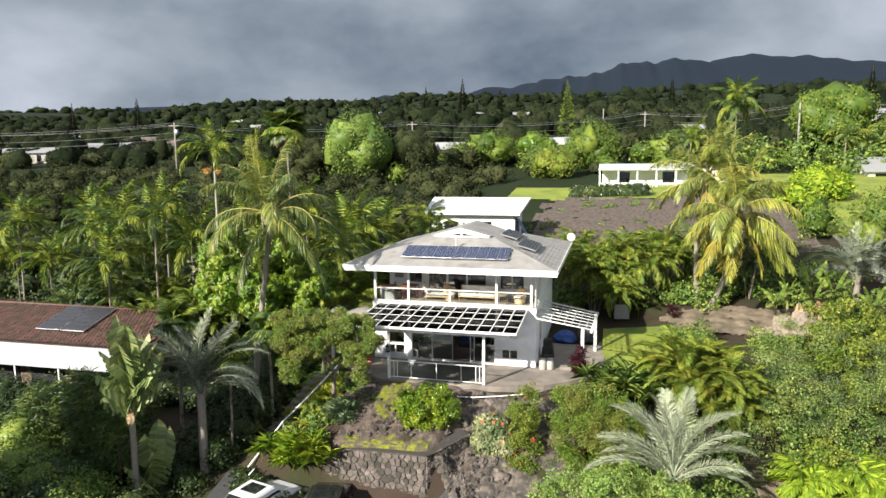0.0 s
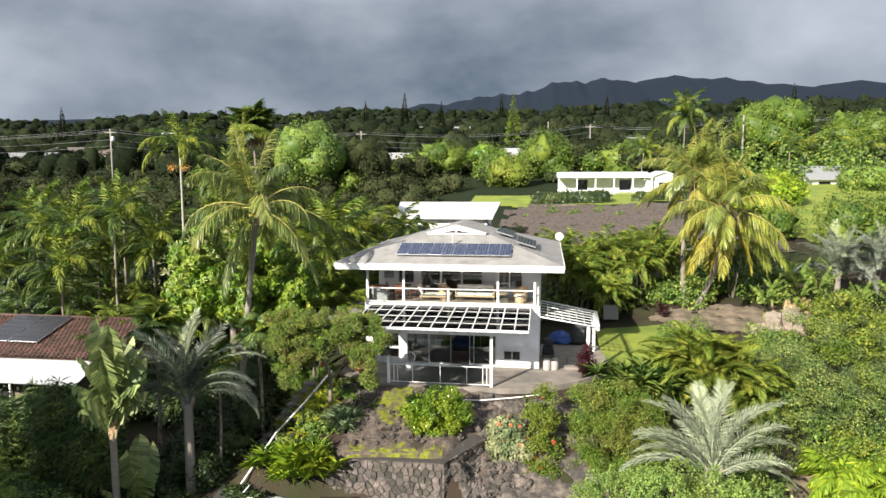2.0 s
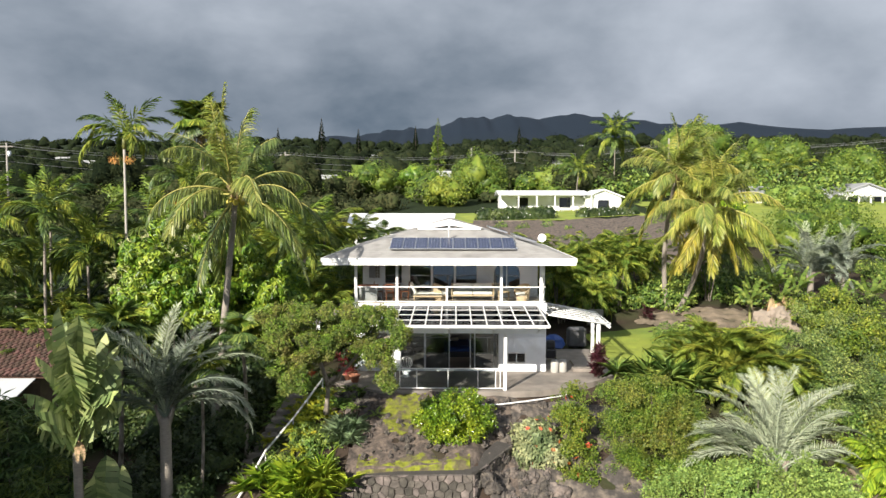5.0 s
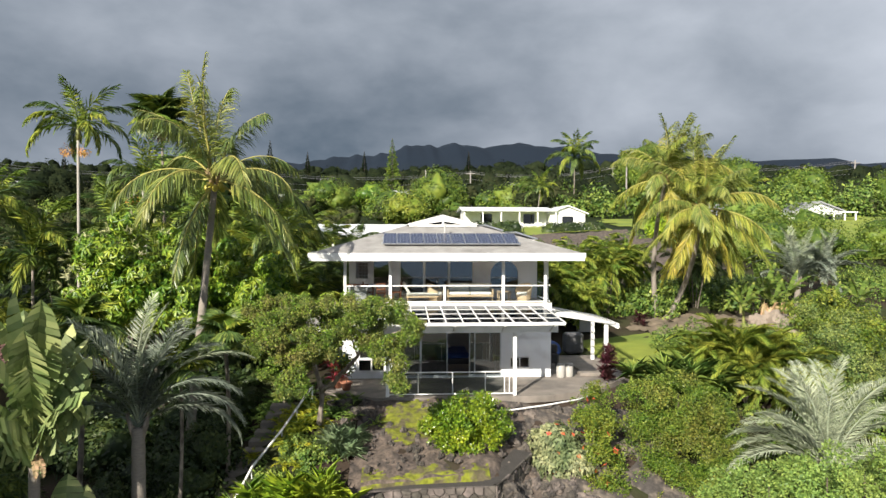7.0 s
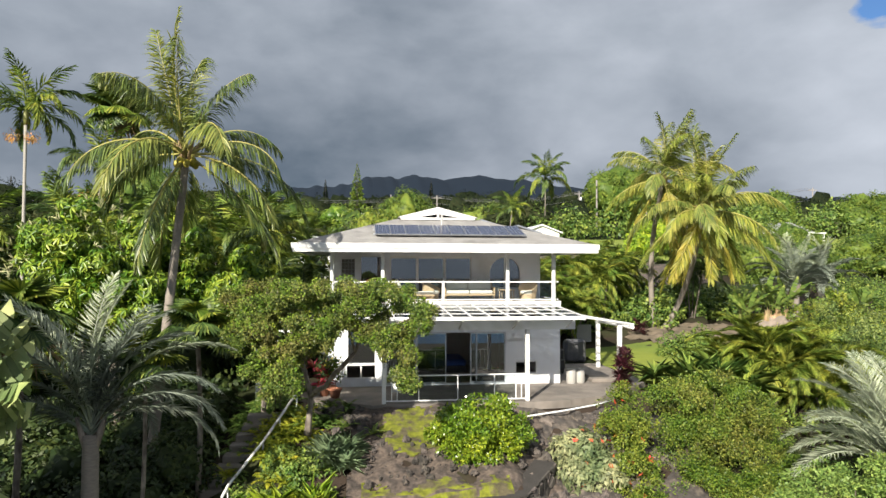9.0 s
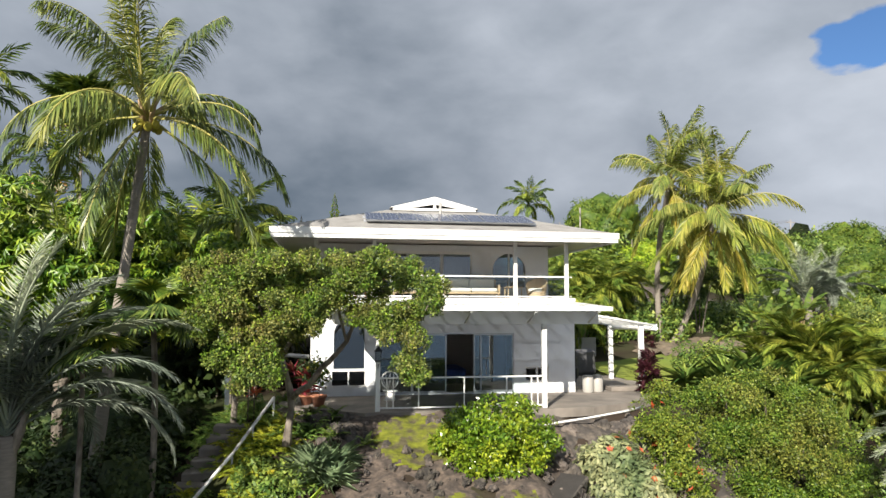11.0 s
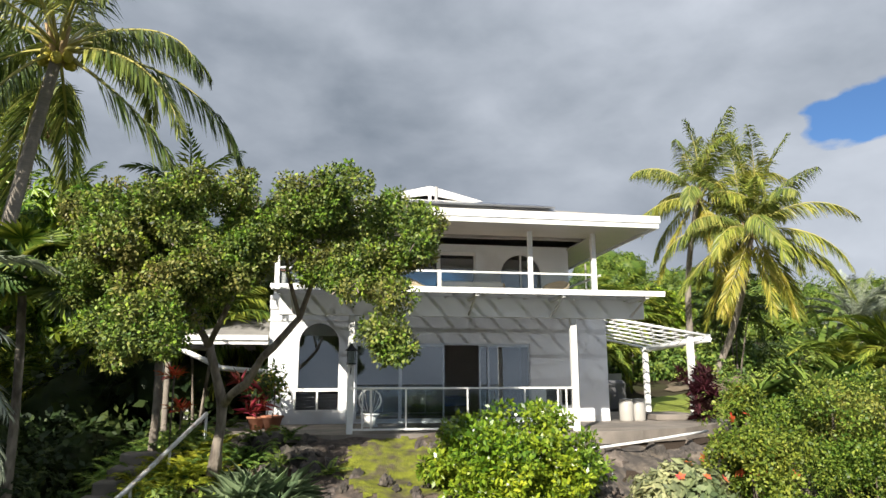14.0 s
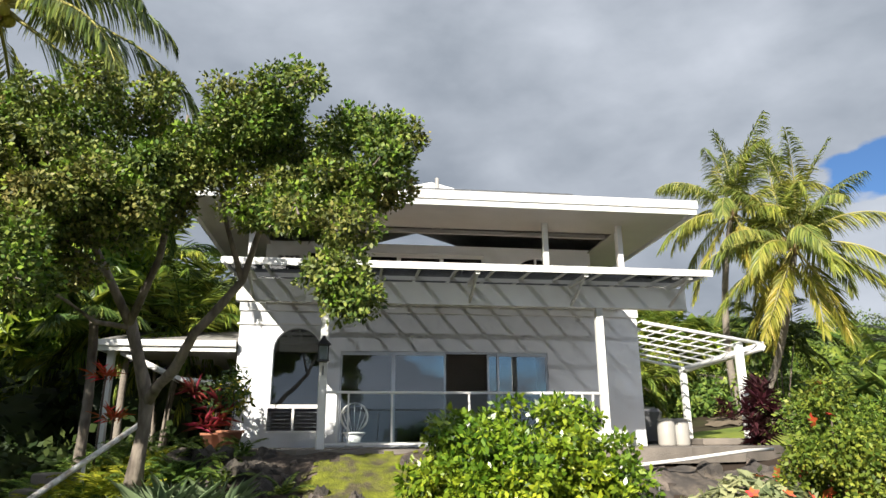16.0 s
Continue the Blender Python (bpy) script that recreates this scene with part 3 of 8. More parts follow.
def ground(x, y):
    """Height of the ground, in metres."""
    x, y = np.asarray(x, float), np.asarray(y, float)
    cols = np.stack([np.interp(y, *G_Y[gx]) for gx in G_X], -1)
    pos = np.clip(np.interp(x, G_X, np.arange(len(G_X))), 0, len(G_X) - 1.000001)
    i = pos.astype(int)
    f = pos - i
    z = np.take_along_axis(cols, i[..., None], -1)[..., 0] * (1 - f) + np.take_along_axis(cols, np.minimum(i + 1, len(G_X) - 1)[..., None], -1)[..., 0] * f
    z = z + np.interp(y, HILL_Y, HILL_Z)
    z = z - np.clip(-y, 0, 900) * 0.11
    far = np.clip((y - 150) / 500, 0, 1)
    z = z + far * (9 * np.sin(x / 130 + 1.0) * np.sin(y / 190) + 5 * np.sin(x / 61 + y / 83))
    # the long ridge of the volcano, lower towards the left
    ridge = np.interp(np.degrees(np.arctan2(x, np.maximum(y, 1))), [-60, -48, -38, -25, -18, -16, -13, -11, -9, -7, -5, -3, -1, 1, 3, 5, 8, 11, 19, 30, 50],
                      [0, 15, 45, 45, 50, 60, 56, 84, 76, 100, 104, 132, 146, 174, 160, 176, 168, 178, 130, 120, 100])
    wob = 5 * np.sin(x / 95.0) + 5 * np.sin(x / 41.0 + 2) + 4.5 * np.sin(x / 17.0 + 1) + 2.5 * np.sin(x / 9.0)
    z = z + np.clip((y - 2200) / 800, 0, 1) ** 1.5 * (ridge + wob * (ridge > 15))
    return z


def gz(x, y):
    return float(ground(np.array([x]), np.array([y]))[0])

# ---- ground ----
def spread(a, b, lo, hi, step, grow):
    """Grid lines: even between a and b, then ever wider out to lo and hi."""
    mid = list(np.arange(a, b + 1e-6, step))
    left, right, s = [a], [b], step
    while left[-1] > lo or right[-1] < hi:
        s *= grow
        if left[-1] > lo:
            left.append(max(lo, left[-1] - s))
        if right[-1] < hi:
            right.append(min(hi, right[-1] + s))
    return np.array(left[:0:-1] + mid + right[1:])


gx_lines, gy_lines = spread(-30, 14, -4600, 4600, 0.4, 1.07), spread(16, 52, -1500, 4900, 0.4, 1.06)
GXX, GYY = np.meshgrid(gx_lines, gy_lines)
GZZ = ground(GXX, GYY)
near = np.clip(1 - np.hypot(GXX + 10, GYY - 35) / 90, 0, 1)
flat = (GXX > -16.8) & (GXX < 0.5) & (GYY > 32) & (GYY < 47.5)
GZZ = GZZ + np.where(flat, -0.06, near * (0.07 * np.sin(2.1 * GXX + 1.3 * GYY) * np.sin(1.7 * GYY - 0.8 * GXX) + 0.05 * np.sin(5.3 * GXX) * np.sin(4.7 * GYY)))
ncol = len(gx_lines)
gi = (np.arange(len(gy_lines) - 1)[:, None] * ncol + np.arange(ncol - 1)[None]).ravel()
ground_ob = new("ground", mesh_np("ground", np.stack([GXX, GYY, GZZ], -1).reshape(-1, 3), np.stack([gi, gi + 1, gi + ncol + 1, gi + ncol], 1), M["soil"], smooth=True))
tagged(ground_ob, "dark volcanic soil hillside rising to a long ridge", "ground", kind="structure")


M["sea"] = mat("sea_water", (0.012, 0.045, 0.085), 0.18, var=0.1, scale=0.02, bump=0.5, bscale=0.25, spec=0.5)
sea_lines = np.linspace(-4600, 4600, 24)
SX, SY = np.meshgrid(sea_lines, np.linspace(-1480, -420, 6))
si = (np.arange(5)[:, None] * 24 + np.arange(23)[None]).ravel()
tagged(new("sea", mesh_np("sea", np.stack([SX, SY, 0 * SX - 58.0], -1).reshape(-1, 3), np.stack([si, si + 1, si + 25, si + 24], 1), M["sea"])), "open blue sea below the hillside", "sea", kind="structure")


def patch(name, material, label, category, inside, x0, x1, y0, y1, step, lift, kind="structure", rough=0.02):
    """A sheet that follows the ground over an uneven outline."""
    xs, ys = np.arange(x0, x1 + 1e-6, step), np.arange(y0, y1 + 1e-6, step)
    X, Y = np.meshgrid(xs, ys)
    Z = ground(X, Y) + lift + rough * (np.sin(3.1 * X + 2 * Y) * np.sin(2.3 * Y - X) + 0.6 * np.sin(7 * X) * np.sin(6 * Y))
    n = len(xs)
    i = (np.arange(len(ys) - 1)[:, None] * n + np.arange(n - 1)[None]).ravel()
    cx, cy = (X[:-1, :-1] + step / 2).ravel(), (Y[:-1, :-1] + step / 2).ravel()
    keep = inside(cx, cy)
    F = np.stack([i, i + 1, i + n + 1, i + n], 1)[keep]
    ob = new(name, mesh_np(name, np.stack([X, Y, Z], -1).reshape(-1, 3), F, material, smooth=True))
    return tagged(ob, label, category, kind=kind)


def wob(x, y):
    return 0.35 * np.sin(1.7 * x + 0.6 * y) + 0.25 * np.sin(2.9 * y - 1.1 * x)


patch("terrace_soil", M["dirt"], "bare brown dirt bed strewn with lava rubble", "ground",
      lambda x, y: (x > -14.4 + 0.3 * wob(x, y)) & (y < 32.5), -15, -8.0, 27.75, 32.6, 0.12, 0.10, rough=0.07)
patch("rubble_slope", M["lava_ground"], "steep slope of dark broken lava rubble beside the wall", "ground",
      lambda x, y: (x > -9.2 + 0.2 * wob(x, y)) & (y < 32.6), -9.6, -3.0, 22.0, 32.8, 0.12, 0.09, rough=0.09)
patch("moss_bed", M["moss"], "yellow-green moss patch in front of the patio", "moss",
      lambda x, y: ((x + 12.2 + 0.2 * wob(x, y)) / 1.25) ** 2 + ((y - 31.2) / 1.25) ** 2 < 1 + 0.30 * wob(3 * x, 3 * y) + 0.4 * wob(9 * x, 8 * y), -14, -10, 29.6, 32.6, 0.08, 0.135, rough=0.05)
patch("moss_edge", M["moss"], "strip of moss along the retaining wall", "moss",
      lambda x, y: (y < 28.45 + 0.5 * wob(2 * x, y) + 0.35 * wob(8 * x, 9 * y)), -14.1, -9.8, 27.75, 29.2, 0.08, 0.125, rough=0.05)
patch("lawn", M["lawn"], "mown bright green lawn beside the carport", "lawn",
      lambda x, y: (x > -2.4) & (y > 36.5 + 0.4 * wob(x, y)) & (x < 2.6 + 0.8 * wob(x, y)), -3, 5, 36, 45.2, 0.2, 0.06)
patch("dirt_bank", M["pale_dirt"], "pale bare dirt bank under the coconut palms", "ground",
      lambda x, y: ((x - 6.2) / 5.2) ** 2 + ((y - 46.4) / 2.6) ** 2 < 1 + 0.5 * wob(x, y), 0.5, 12.5, 43, 50.0, 0.25, 0.10, rough=0.10)
patch("dirt_gully", M["pale_dirt"], "pale dirt gully running down the slope", "ground",
      lambda x, y: (abs(x - 4.7 - 0.35 * (y - 28) - 0.5 * wob(x, y)) < 0.7), 3, 7.5, 25, 31.5, 0.2, 0.12, rough=0.08)
patch("lawn", M["lawn"], "mown bright green lawn sloping up to the neighbours", "lawn",
      lambda x, y: (x > 17.5 + 2 * wob(x / 3, y / 3)) & (y > 66 + 2 * wob(x / 3, y)), 12, 75, 58, 108, 1.5, 0.10)
patch("lawn", M["lawn"], "green lawn in front of the hill house", "lawn",
      lambda x, y: (y > 88.5 + wob(x / 3, y)), -16, 14, 86, 100, 1.0, 0.10)
patch("bare_slope", M["dirt"], "bare rocky dirt slope below the hill house", "ground",
      lambda x, y: (y < 88 + wob(x / 2, y)) & (x > -10 + 2 * wob(x, y / 3)), -14, 16, 62, 90, 0.8, 0.12, rough=0.15)

# ---- main house ----
XL, XR, YF, YU, YB = -15.4, -5.94, 36.33, 39.0, 46.3
EL, ER, EF, EB = -16.72, -4.72, 35.12, 47.7
UP = 3.3
house = thing("house", -10.7, 40.0, 0, "white two-storey stucco house with grey hip roof and lanai", "house")
house.location = (0, 0, 0)

part("foundation", boxes((XL, XR, YF + 0.02, YB, -1.2, -0.02)), M["slab"], house)


def wall_grid(x0, x1, z0, z1, y0, y1, holes, arch=None):
    """A wall along x with rectangular holes (x0, x1, z0, z1); an arch gives one hole a round head."""
    bm = bmesh.new()
    xs = sorted({x0, x1, *[h[0] for h in holes], *[h[1] for h in holes]})
    zs = sorted({z0, z1, *[h[2] for h in holes], *[h[3] for h in holes]})
    for a, b in zip(xs, xs[1:]):
        for c, d in zip(zs, zs[1:]):
            if not any(h[0] <= a and b <= h[1] and h[2] <= c and d <= h[3] for h in holes):
                box(bm, a, b, y0, y1, c, d)
    bmesh.ops.remove_doubles(bm, verts=bm.verts, dist=1e-4)
    inner = [f for f in bm.faces if any(set(f.verts) == set(g.verts) and f is not g for e in f.edges for g in e.link_faces)]
    if arch:
        ax, az, r, n = arch
        for side in (-1, 1):
            for k in range(n):
                t0, t1 = math.pi / 2 * k / n, math.pi / 2 * (k + 1) / n
                p0 = (ax + side * r * math.cos(t0), az + r * math.sin(t0)); p1 = (ax + side * r * math.cos(t1), az + r * math.sin(t1))
                cs = [(p0[0], p0[1]), (p1[0], p1[1]), (p1[0], az + r), (p0[0], az + r)]
                va = [bm.verts.new((cx, y0, cz)) for cx, cz in cs]
                vb = [bm.verts.new((cx, y1, cz)) for cx, cz in cs]
                bm.faces.new(va); bm.faces.new(vb[::-1]); bm.faces.new((va[0], va[1], vb[1], vb[0]))
    return bm


DOOR = (-13.11, -8.23, 0.04, 2.13)
AR = (-14.62, -13.56, 0.92, 2.65)
LOW_HOLES = [DOOR, AR, (-14.66, -13.55, 0.36, 0.84), (-7.79, -6.96, 0.45, 0.9)]
part("wall", wall_grid(XL, XR, -0.02, 3.06, YF, YF + 0.2, LOW_HOLES, (-14.09, 2.12, 0.53, 6)), M["stucco"], house, "white stucco front wall of the lower storey")
part("wall", boxes((XR - 0.2, XR, YF + 0.2, 38.3, -0.02, 3.06), (XR - 0.2, XR, 39.4, YB, -0.02, 3.06), (XR - 0.2, XR, 38.3, 39.4, -0.02, 0.9), (XR - 0.2, XR, 38.3, 39.4, 2.05, 3.06)), M["stucco"], house)
part("wall", boxes((XL, XL + 0.2, YF + 0.2, YB, -0.02, 3.06)), M["stucco"], house)
part("wall", boxes((XL, XR, YB, YB + 0.2, -0.02, 5.42)), M["stucco"], house)
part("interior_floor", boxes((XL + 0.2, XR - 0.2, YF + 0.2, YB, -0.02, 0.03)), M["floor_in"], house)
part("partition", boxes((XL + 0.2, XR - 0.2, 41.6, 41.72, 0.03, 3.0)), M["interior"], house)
part("wall_ledge", boxes((XL - 0.05, -12.9, YF - 0.04, YF, 2.70, 2.74)), M["white"], house)
part("skirting", boxes((-8.2, XR, YF - 0.02, YF, 0.0, 0.16)), M["white"], house)

# upper floor slab, lanai and upper walls
part("deck_slab", boxes((XL + 0.02, XR - 0.02, YF + 0.01, YB, 3.06, UP)), M["white"], house, "white upper deck floor")
part("deck_edge", boxes((XL - 0.02, XR + 0.02, YF - 0.05, YF, 3.02, 3.36), (XL - 0.02, XR + 0.02, YF - 0.09, YF - 0.05, 3.28, 3.38)), M["white"], house)
part("deck_finish", boxes((XL + 0.1, XR - 0.1, YF + 0.05, YU, UP, UP + 0.02)), mat("deck_tile", (0.46, 0.38, 0.30), 0.5, var=0.12, scale=2), house, "tan tiled lanai floor")
UDOOR = (-12.85, -9.2, UP + 0.02, 5.25)
UARC = (-8.36, -6.98, UP + 0.5, 5.2)
UP_HOLES = [UDOOR, UARC, (-14.15, -13.2, UP + 0.75, 5.2), (-14.98, -14.4, UP + 1.0, 5.1)]
part("wall", wall_grid(-15.3, -6.04, UP, 5.5, YU, YU + 0.18, UP_HOLES, (-7.67, 4.51, 0.69, 8)), M["stucco"], house, "white upper wall behind the lanai with an arched window")
part("wall", boxes((-6.22, -6.04, YU + 0.18, YB, UP, 5.5)), M["stucco"], house)
part("wall", boxes((-15.3, -15.12, YU + 0.18, YB, UP, 5.5)), M["stucco"], house)
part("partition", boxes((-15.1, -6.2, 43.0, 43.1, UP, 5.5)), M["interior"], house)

# posts of the lanai, full height
for px in (-15.28, -13.26, -8.14, -6.2):
    part("post", boxes((px - 0.065, px + 0.065, 36.32, 36.45, UP - 0.25, 5.45), bevel=0.01), M["white"], house)
part("post", boxes((-6.06, -5.94, 36.9, 37.02, UP, 5.45), bevel=0.01), M["white"], house)
part("post", boxes((-10.86, -10.76, 36.34, 36.43, UP - 0.05, 4.2), bevel=0.01), M["white"], house)
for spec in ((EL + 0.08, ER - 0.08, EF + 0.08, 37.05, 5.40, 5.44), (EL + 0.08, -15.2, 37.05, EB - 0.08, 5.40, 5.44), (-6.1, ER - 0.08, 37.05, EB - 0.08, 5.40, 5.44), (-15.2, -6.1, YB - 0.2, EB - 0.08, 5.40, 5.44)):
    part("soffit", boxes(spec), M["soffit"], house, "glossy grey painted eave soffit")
part("lanai_beam", boxes((-15.3, -6.1, 36.3, 36.47, 5.42, 5.62)), M["white"], house)
tr = bmesh.new()
for (ax, az), (bx, bz) in (((-10.72, 5.45), (-10.72, 7.0)), ((-10.72, 5.5), (-11.5, 6.2)), ((-10.72, 5.5), (-9.94, 6.2))):
    tube(tr, [(ax, 37.6, az), (bx, 37.6, bz)], 0.055, 4)
box(tr, -15.2, -6.1, 37.55, 37.65, 5.42, 5.52)
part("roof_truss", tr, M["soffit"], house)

# roof: hips with a small gablet on the ridge
GF, GB, SL, RX, ZE = 39.35, 43.8, 0.30, -10.72, 5.65
zg = ZE + SL * (GF - EF)
zr = ZE + SL * (ER - RX)
xgl, xgr = EL + (GF - EF), ER - (GF - EF)
zb = ZE + SL * (EB - GB)
xbl, xbr = EL + (EB - GB), ER - (EB - GB)
roof_faces = {
    "front": [(EL, EF, ZE), (ER, EF, ZE), (xgr, GF, zg), (xgl, GF, zg)],
    "right": [(ER, EF, ZE), (ER, EB, ZE), (xbr, GB, zb), (RX, GB, zr), (RX, GF, zr), (xgr, GF, zg)],
    "left": [(EL, EB, ZE), (EL, EF, ZE), (xgl, GF, zg), (RX, GF, zr), (RX, GB, zr), (xbl, GB, zb)],
    "back": [(ER, EB, ZE), (EL, EB, ZE), (xbl, GB, zb), (xbr, GB, zb)],
}
for key, pts in roof_faces.items():
    bm = bmesh.new()
    top = [bm.verts.new(p) for p in pts]
    low = [bm.verts.new((p[0], p[1], p[2] - 0.09)) for p in pts]
    bm.faces.new(top); bm.faces.new(low[::-1])
    for i in range(len(pts)):
        bm.faces.new((top[i], low[i], low[(i + 1) % len(pts)], top[(i + 1) % len(pts)]))
    part("roof_slope", bm, M["roof"], house, "weathered grey asphalt shingle roof")


def course_lines():
    """Shingle courses: thin overlapping strips along each slope."""
    out = []
    def quad(p0, p1, p2, p3):
        k = len(V)
        V.extend((p0, p1, p2, p3)); F.append((k, k + 1, k + 2, k + 3))
    V, F = [], []
    e = 0.22
    n = int((GF - EF) / e)
    for i in range(n):
        y0, y1 = EF + i * e, EF + (i + 1) * e
        z0, z1 = ZE + SL * (y0 - EF), ZE + SL * (y1 - EF)
        quad((EL + y0 - EF, y0, z0 + 0.018), (ER - y0 + EF, y0, z0 + 0.018), (ER - y1 + EF, y1, z1 + 0.004), (EL + y1 - EF, y1, z1 + 0.004))
        quad((EL + y0 - EF, y0, z0 + 0.001), (ER - y0 + EF, y0, z0 + 0.001), (ER - y0 + EF, y0, z0 + 0.018), (EL + y0 - EF, y0, z0 + 0.018))
    n = int((ER - RX) / e)
    for i in range(n):
        d0, d1 = i * e, (i + 1) * e
        z0, z1 = ZE + SL * d0, ZE + SL * d1
        for s, xe in ((1, EL), (-1, ER)):
            ya0, ya1 = (EF + d0, EF + d1) if d1 <= GF - EF else (GF, GF)
            yb0, yb1 = (EB - d0, EB - d1) if d1 <= EB - GB else (GB, GB)
            quad((xe + s * d0, ya0, z0 + 0.018), (xe + s * d0, yb0, z0 + 0.018), (xe + s * d1, yb1, z1 + 0.004), (xe + s * d1, ya1, z1 + 0.004))
            quad((xe + s * d0, ya0, z0 + 0.001), (xe + s * d0, yb0, z0 + 0.001), (xe + s * d0, yb0, z0 + 0.018), (xe + s * d0, ya0, z0 + 0.018))
    return V, F


cv, cf = course_lines()
tagged(child(new("shingle", mesh_np("shingle", cv, cf, M["roof"])), house), "overlapping grey shingle courses", kind="stuff")
for key, spec in {
    "front": [(EL - 0.03, ER + 0.03, EF - 0.04, EF, 5.48, 5.68), (EL, ER, EF, EF + 0.05, 5.34, 5.50)],
    "right": [(ER, ER + 0.04, EF, EB, 5.48, 5.68), (ER - 0.05, ER, EF + 0.05, EB, 5.34, 5.50)],
    "left": [(EL - 0.04, EL, EF, EB, 5.48, 5.68), (EL, EL + 0.05, EF + 0.05, EB, 5.34, 5.50)],
}.items():
    part("fascia", boxes(*spec), M["white"], house, "white double fascia board")
bm = bmesh.new()   # gablet face with its dark vent and white barge boards
bm.faces.new([bm.verts.new(p) for p in ((xgl + 0.2, GF - 0.02, zg + 0.02), (xgr - 0.2, GF - 0.02, zg + 0.02), (RX, GF - 0.02, zr - 0.04))])
part("gablet_vent", bm, M["dark"], house)
bm = bmesh.new()
for s, xe in ((1, xgl), (-1, xgr)):
    for y0, y1, dz, h in ((GF - 0.38, GF - 0.32, 0.0, 0.20),):
        za, zc = zg, zr - 0.12
        vs = [bm.verts.new(p) for p in ((xe, y0, za + 0.06), (RX, y0, zc + 0.10), (RX, y0, zc - h), (xe + s * 0.5, y0, za + 0.0))]
        ws = [bm.verts.new((v.co.x, y1, v.co.z)) for v in vs]
        order = vs if s == 1 else vs[::-1]
        bm.faces.new(vs); bm.faces.new(ws[::-1])
        for i in range(4):
            bm.faces.new((vs[i], ws[i], ws[(i + 1) % 4], vs[(i + 1) % 4]))
part("barge_board", bm, M["white"], house, "white barge boards of the small roof gable")
bm = bmesh.new()
for s, xe in ((1, xgl), (-1, xgr)):
    vs = [bm.verts.new(p) for p in ((xe, GF - 0.34, zg + 0.075), (RX, GF - 0.34, zr - 0.005), (RX, GF + 0.1, zr + 0.03), (xe, GF + 0.1, zg + 0.085))]
    ws = [bm.verts.new((v.co.x, v.co.y, v.co.z - 0.05)) for v in vs]
    bm.faces.new(vs); bm.faces.new(ws[::-1])
    for i in range(4):
        bm.faces.new((vs[i], ws[i], ws[(i + 1) % 4], vs[(i + 1) % 4]))
part("gablet_roof", bm, M["roof"], house)
part("king_post", boxes((RX - 0.05, RX + 0.05, GF - 0.36, GF - 0.26, zg + 0.02, zr - 0.25)), M["white"], house)
part("gablet_sill", boxes((xgl + 0.1, xgr - 0.1, GF - 0.34, GF - 0.24, zg - 0.05, zg + 0.05)), M["white"], house)


# windows and doors of the house
def sash(parent, x0, x1, z0, z1, y, fw=0.045, depth=0.05, mats=("alu", "glass"), pane=True):
    bm = bmesh.new()
    box(bm, x0, x0 + fw, y, y + depth, z0, z1); box(bm, x1 - fw, x1, y, y + depth, z0, z1)
    box(bm, x0 + fw, x1 - fw, y, y + depth, z1 - fw, z1); box(bm, x0 + fw, x1 - fw, y, y + depth, z0, z0 + fw)
    f = part("frame", bm, M[mats[0]], parent)
    if pane:
        p = part("pane", boxes((x0 + fw, x1 - fw, y + 0.018, y + 0.026, z0 + fw, z1 - fw)), M[mats[1]], f, "reflecting glass pane")
        p.visible_shadow = False
    return f


slide = part("sliding_door", boxes((DOOR[0], DOOR[1], YF + 0.05, YF + 0.15, 2.09, 2.13), (DOOR[0], DOOR[1], YF + 0.05, YF + 0.15, 0.04, 0.07)), M["alu"], house, "wide aluminium sliding glass door, one leaf open")
w4 = (DOOR[1] - DOOR[0]) / 4
for k, (a, dy) in enumerate(((0, 0.06), (1, 0.06), (3, 0.06), (3, 0.11))):
    x0 = DOOR[0] + a * w4 + (0.02 if k == 3 else 0) - (0.25 if k == 3 else 0)
    sash(slide, x0, x0 + w4, 0.07, 2.09, YF + dy)
win = part("window", boxes((AR[0] - 0.05, AR[1] + 0.05, YF - 0.03, YF + 0.1, 0.84, 0.92)), M["white"], house, "arched window over a louvre window")
p = part("pane", boxes((AR[0], AR[1], YF + 0.14, YF + 0.15, 0.92, 2.65)), M["glass"], win); p.visible_shadow = False


def louvre(x0, x1, z0, z1, n):
    w = part("louvre_window", boxes((x0 - 0.04, x1 + 0.04, YF - 0.02, YF + 0.06, z1, z1 + 0.05), (x0 - 0.04, x1 + 0.04, YF - 0.02, YF + 0.06, z0 - 0.05, z0), ((x0 + x1) / 2 - 0.025, (x0 + x1) / 2 + 0.025, YF - 0.01, YF + 0.06, z0, z1),
             (x0 - 0.04, x0, YF - 0.02, YF + 0.06, z0, z1), (x1, x1 + 0.04, YF - 0.02, YF + 0.06, z0, z1)), M["white"], house, "dark louvre window in a white frame")
    for k in range(n):
        z = z0 + (k + 0.5) * (z1 - z0) / n
        for a, b in ((x0, (x0 + x1) / 2 - 0.025), ((x0 + x1) / 2 + 0.025, x1)):
            bm = bmesh.new()
            vs = [bm.verts.new(q) for q in ((a, YF + 0.05, z - 0.03), (b, YF + 0.05, z - 0.03), (b, YF + 0.12, z + 0.035), (a, YF + 0.12, z + 0.035))]
            ws = [bm.verts.new((v.co.x, v.co.y, v.co.z + 0.008)) for v in vs]
            bm.faces.new(vs); bm.faces.new(ws[::-1])
            for i in range(4):
                bm.faces.new((vs[i], ws[i], ws[(i + 1) % 4], vs[(i + 1) % 4]))
            part("slat", bm, M["glass"], w)


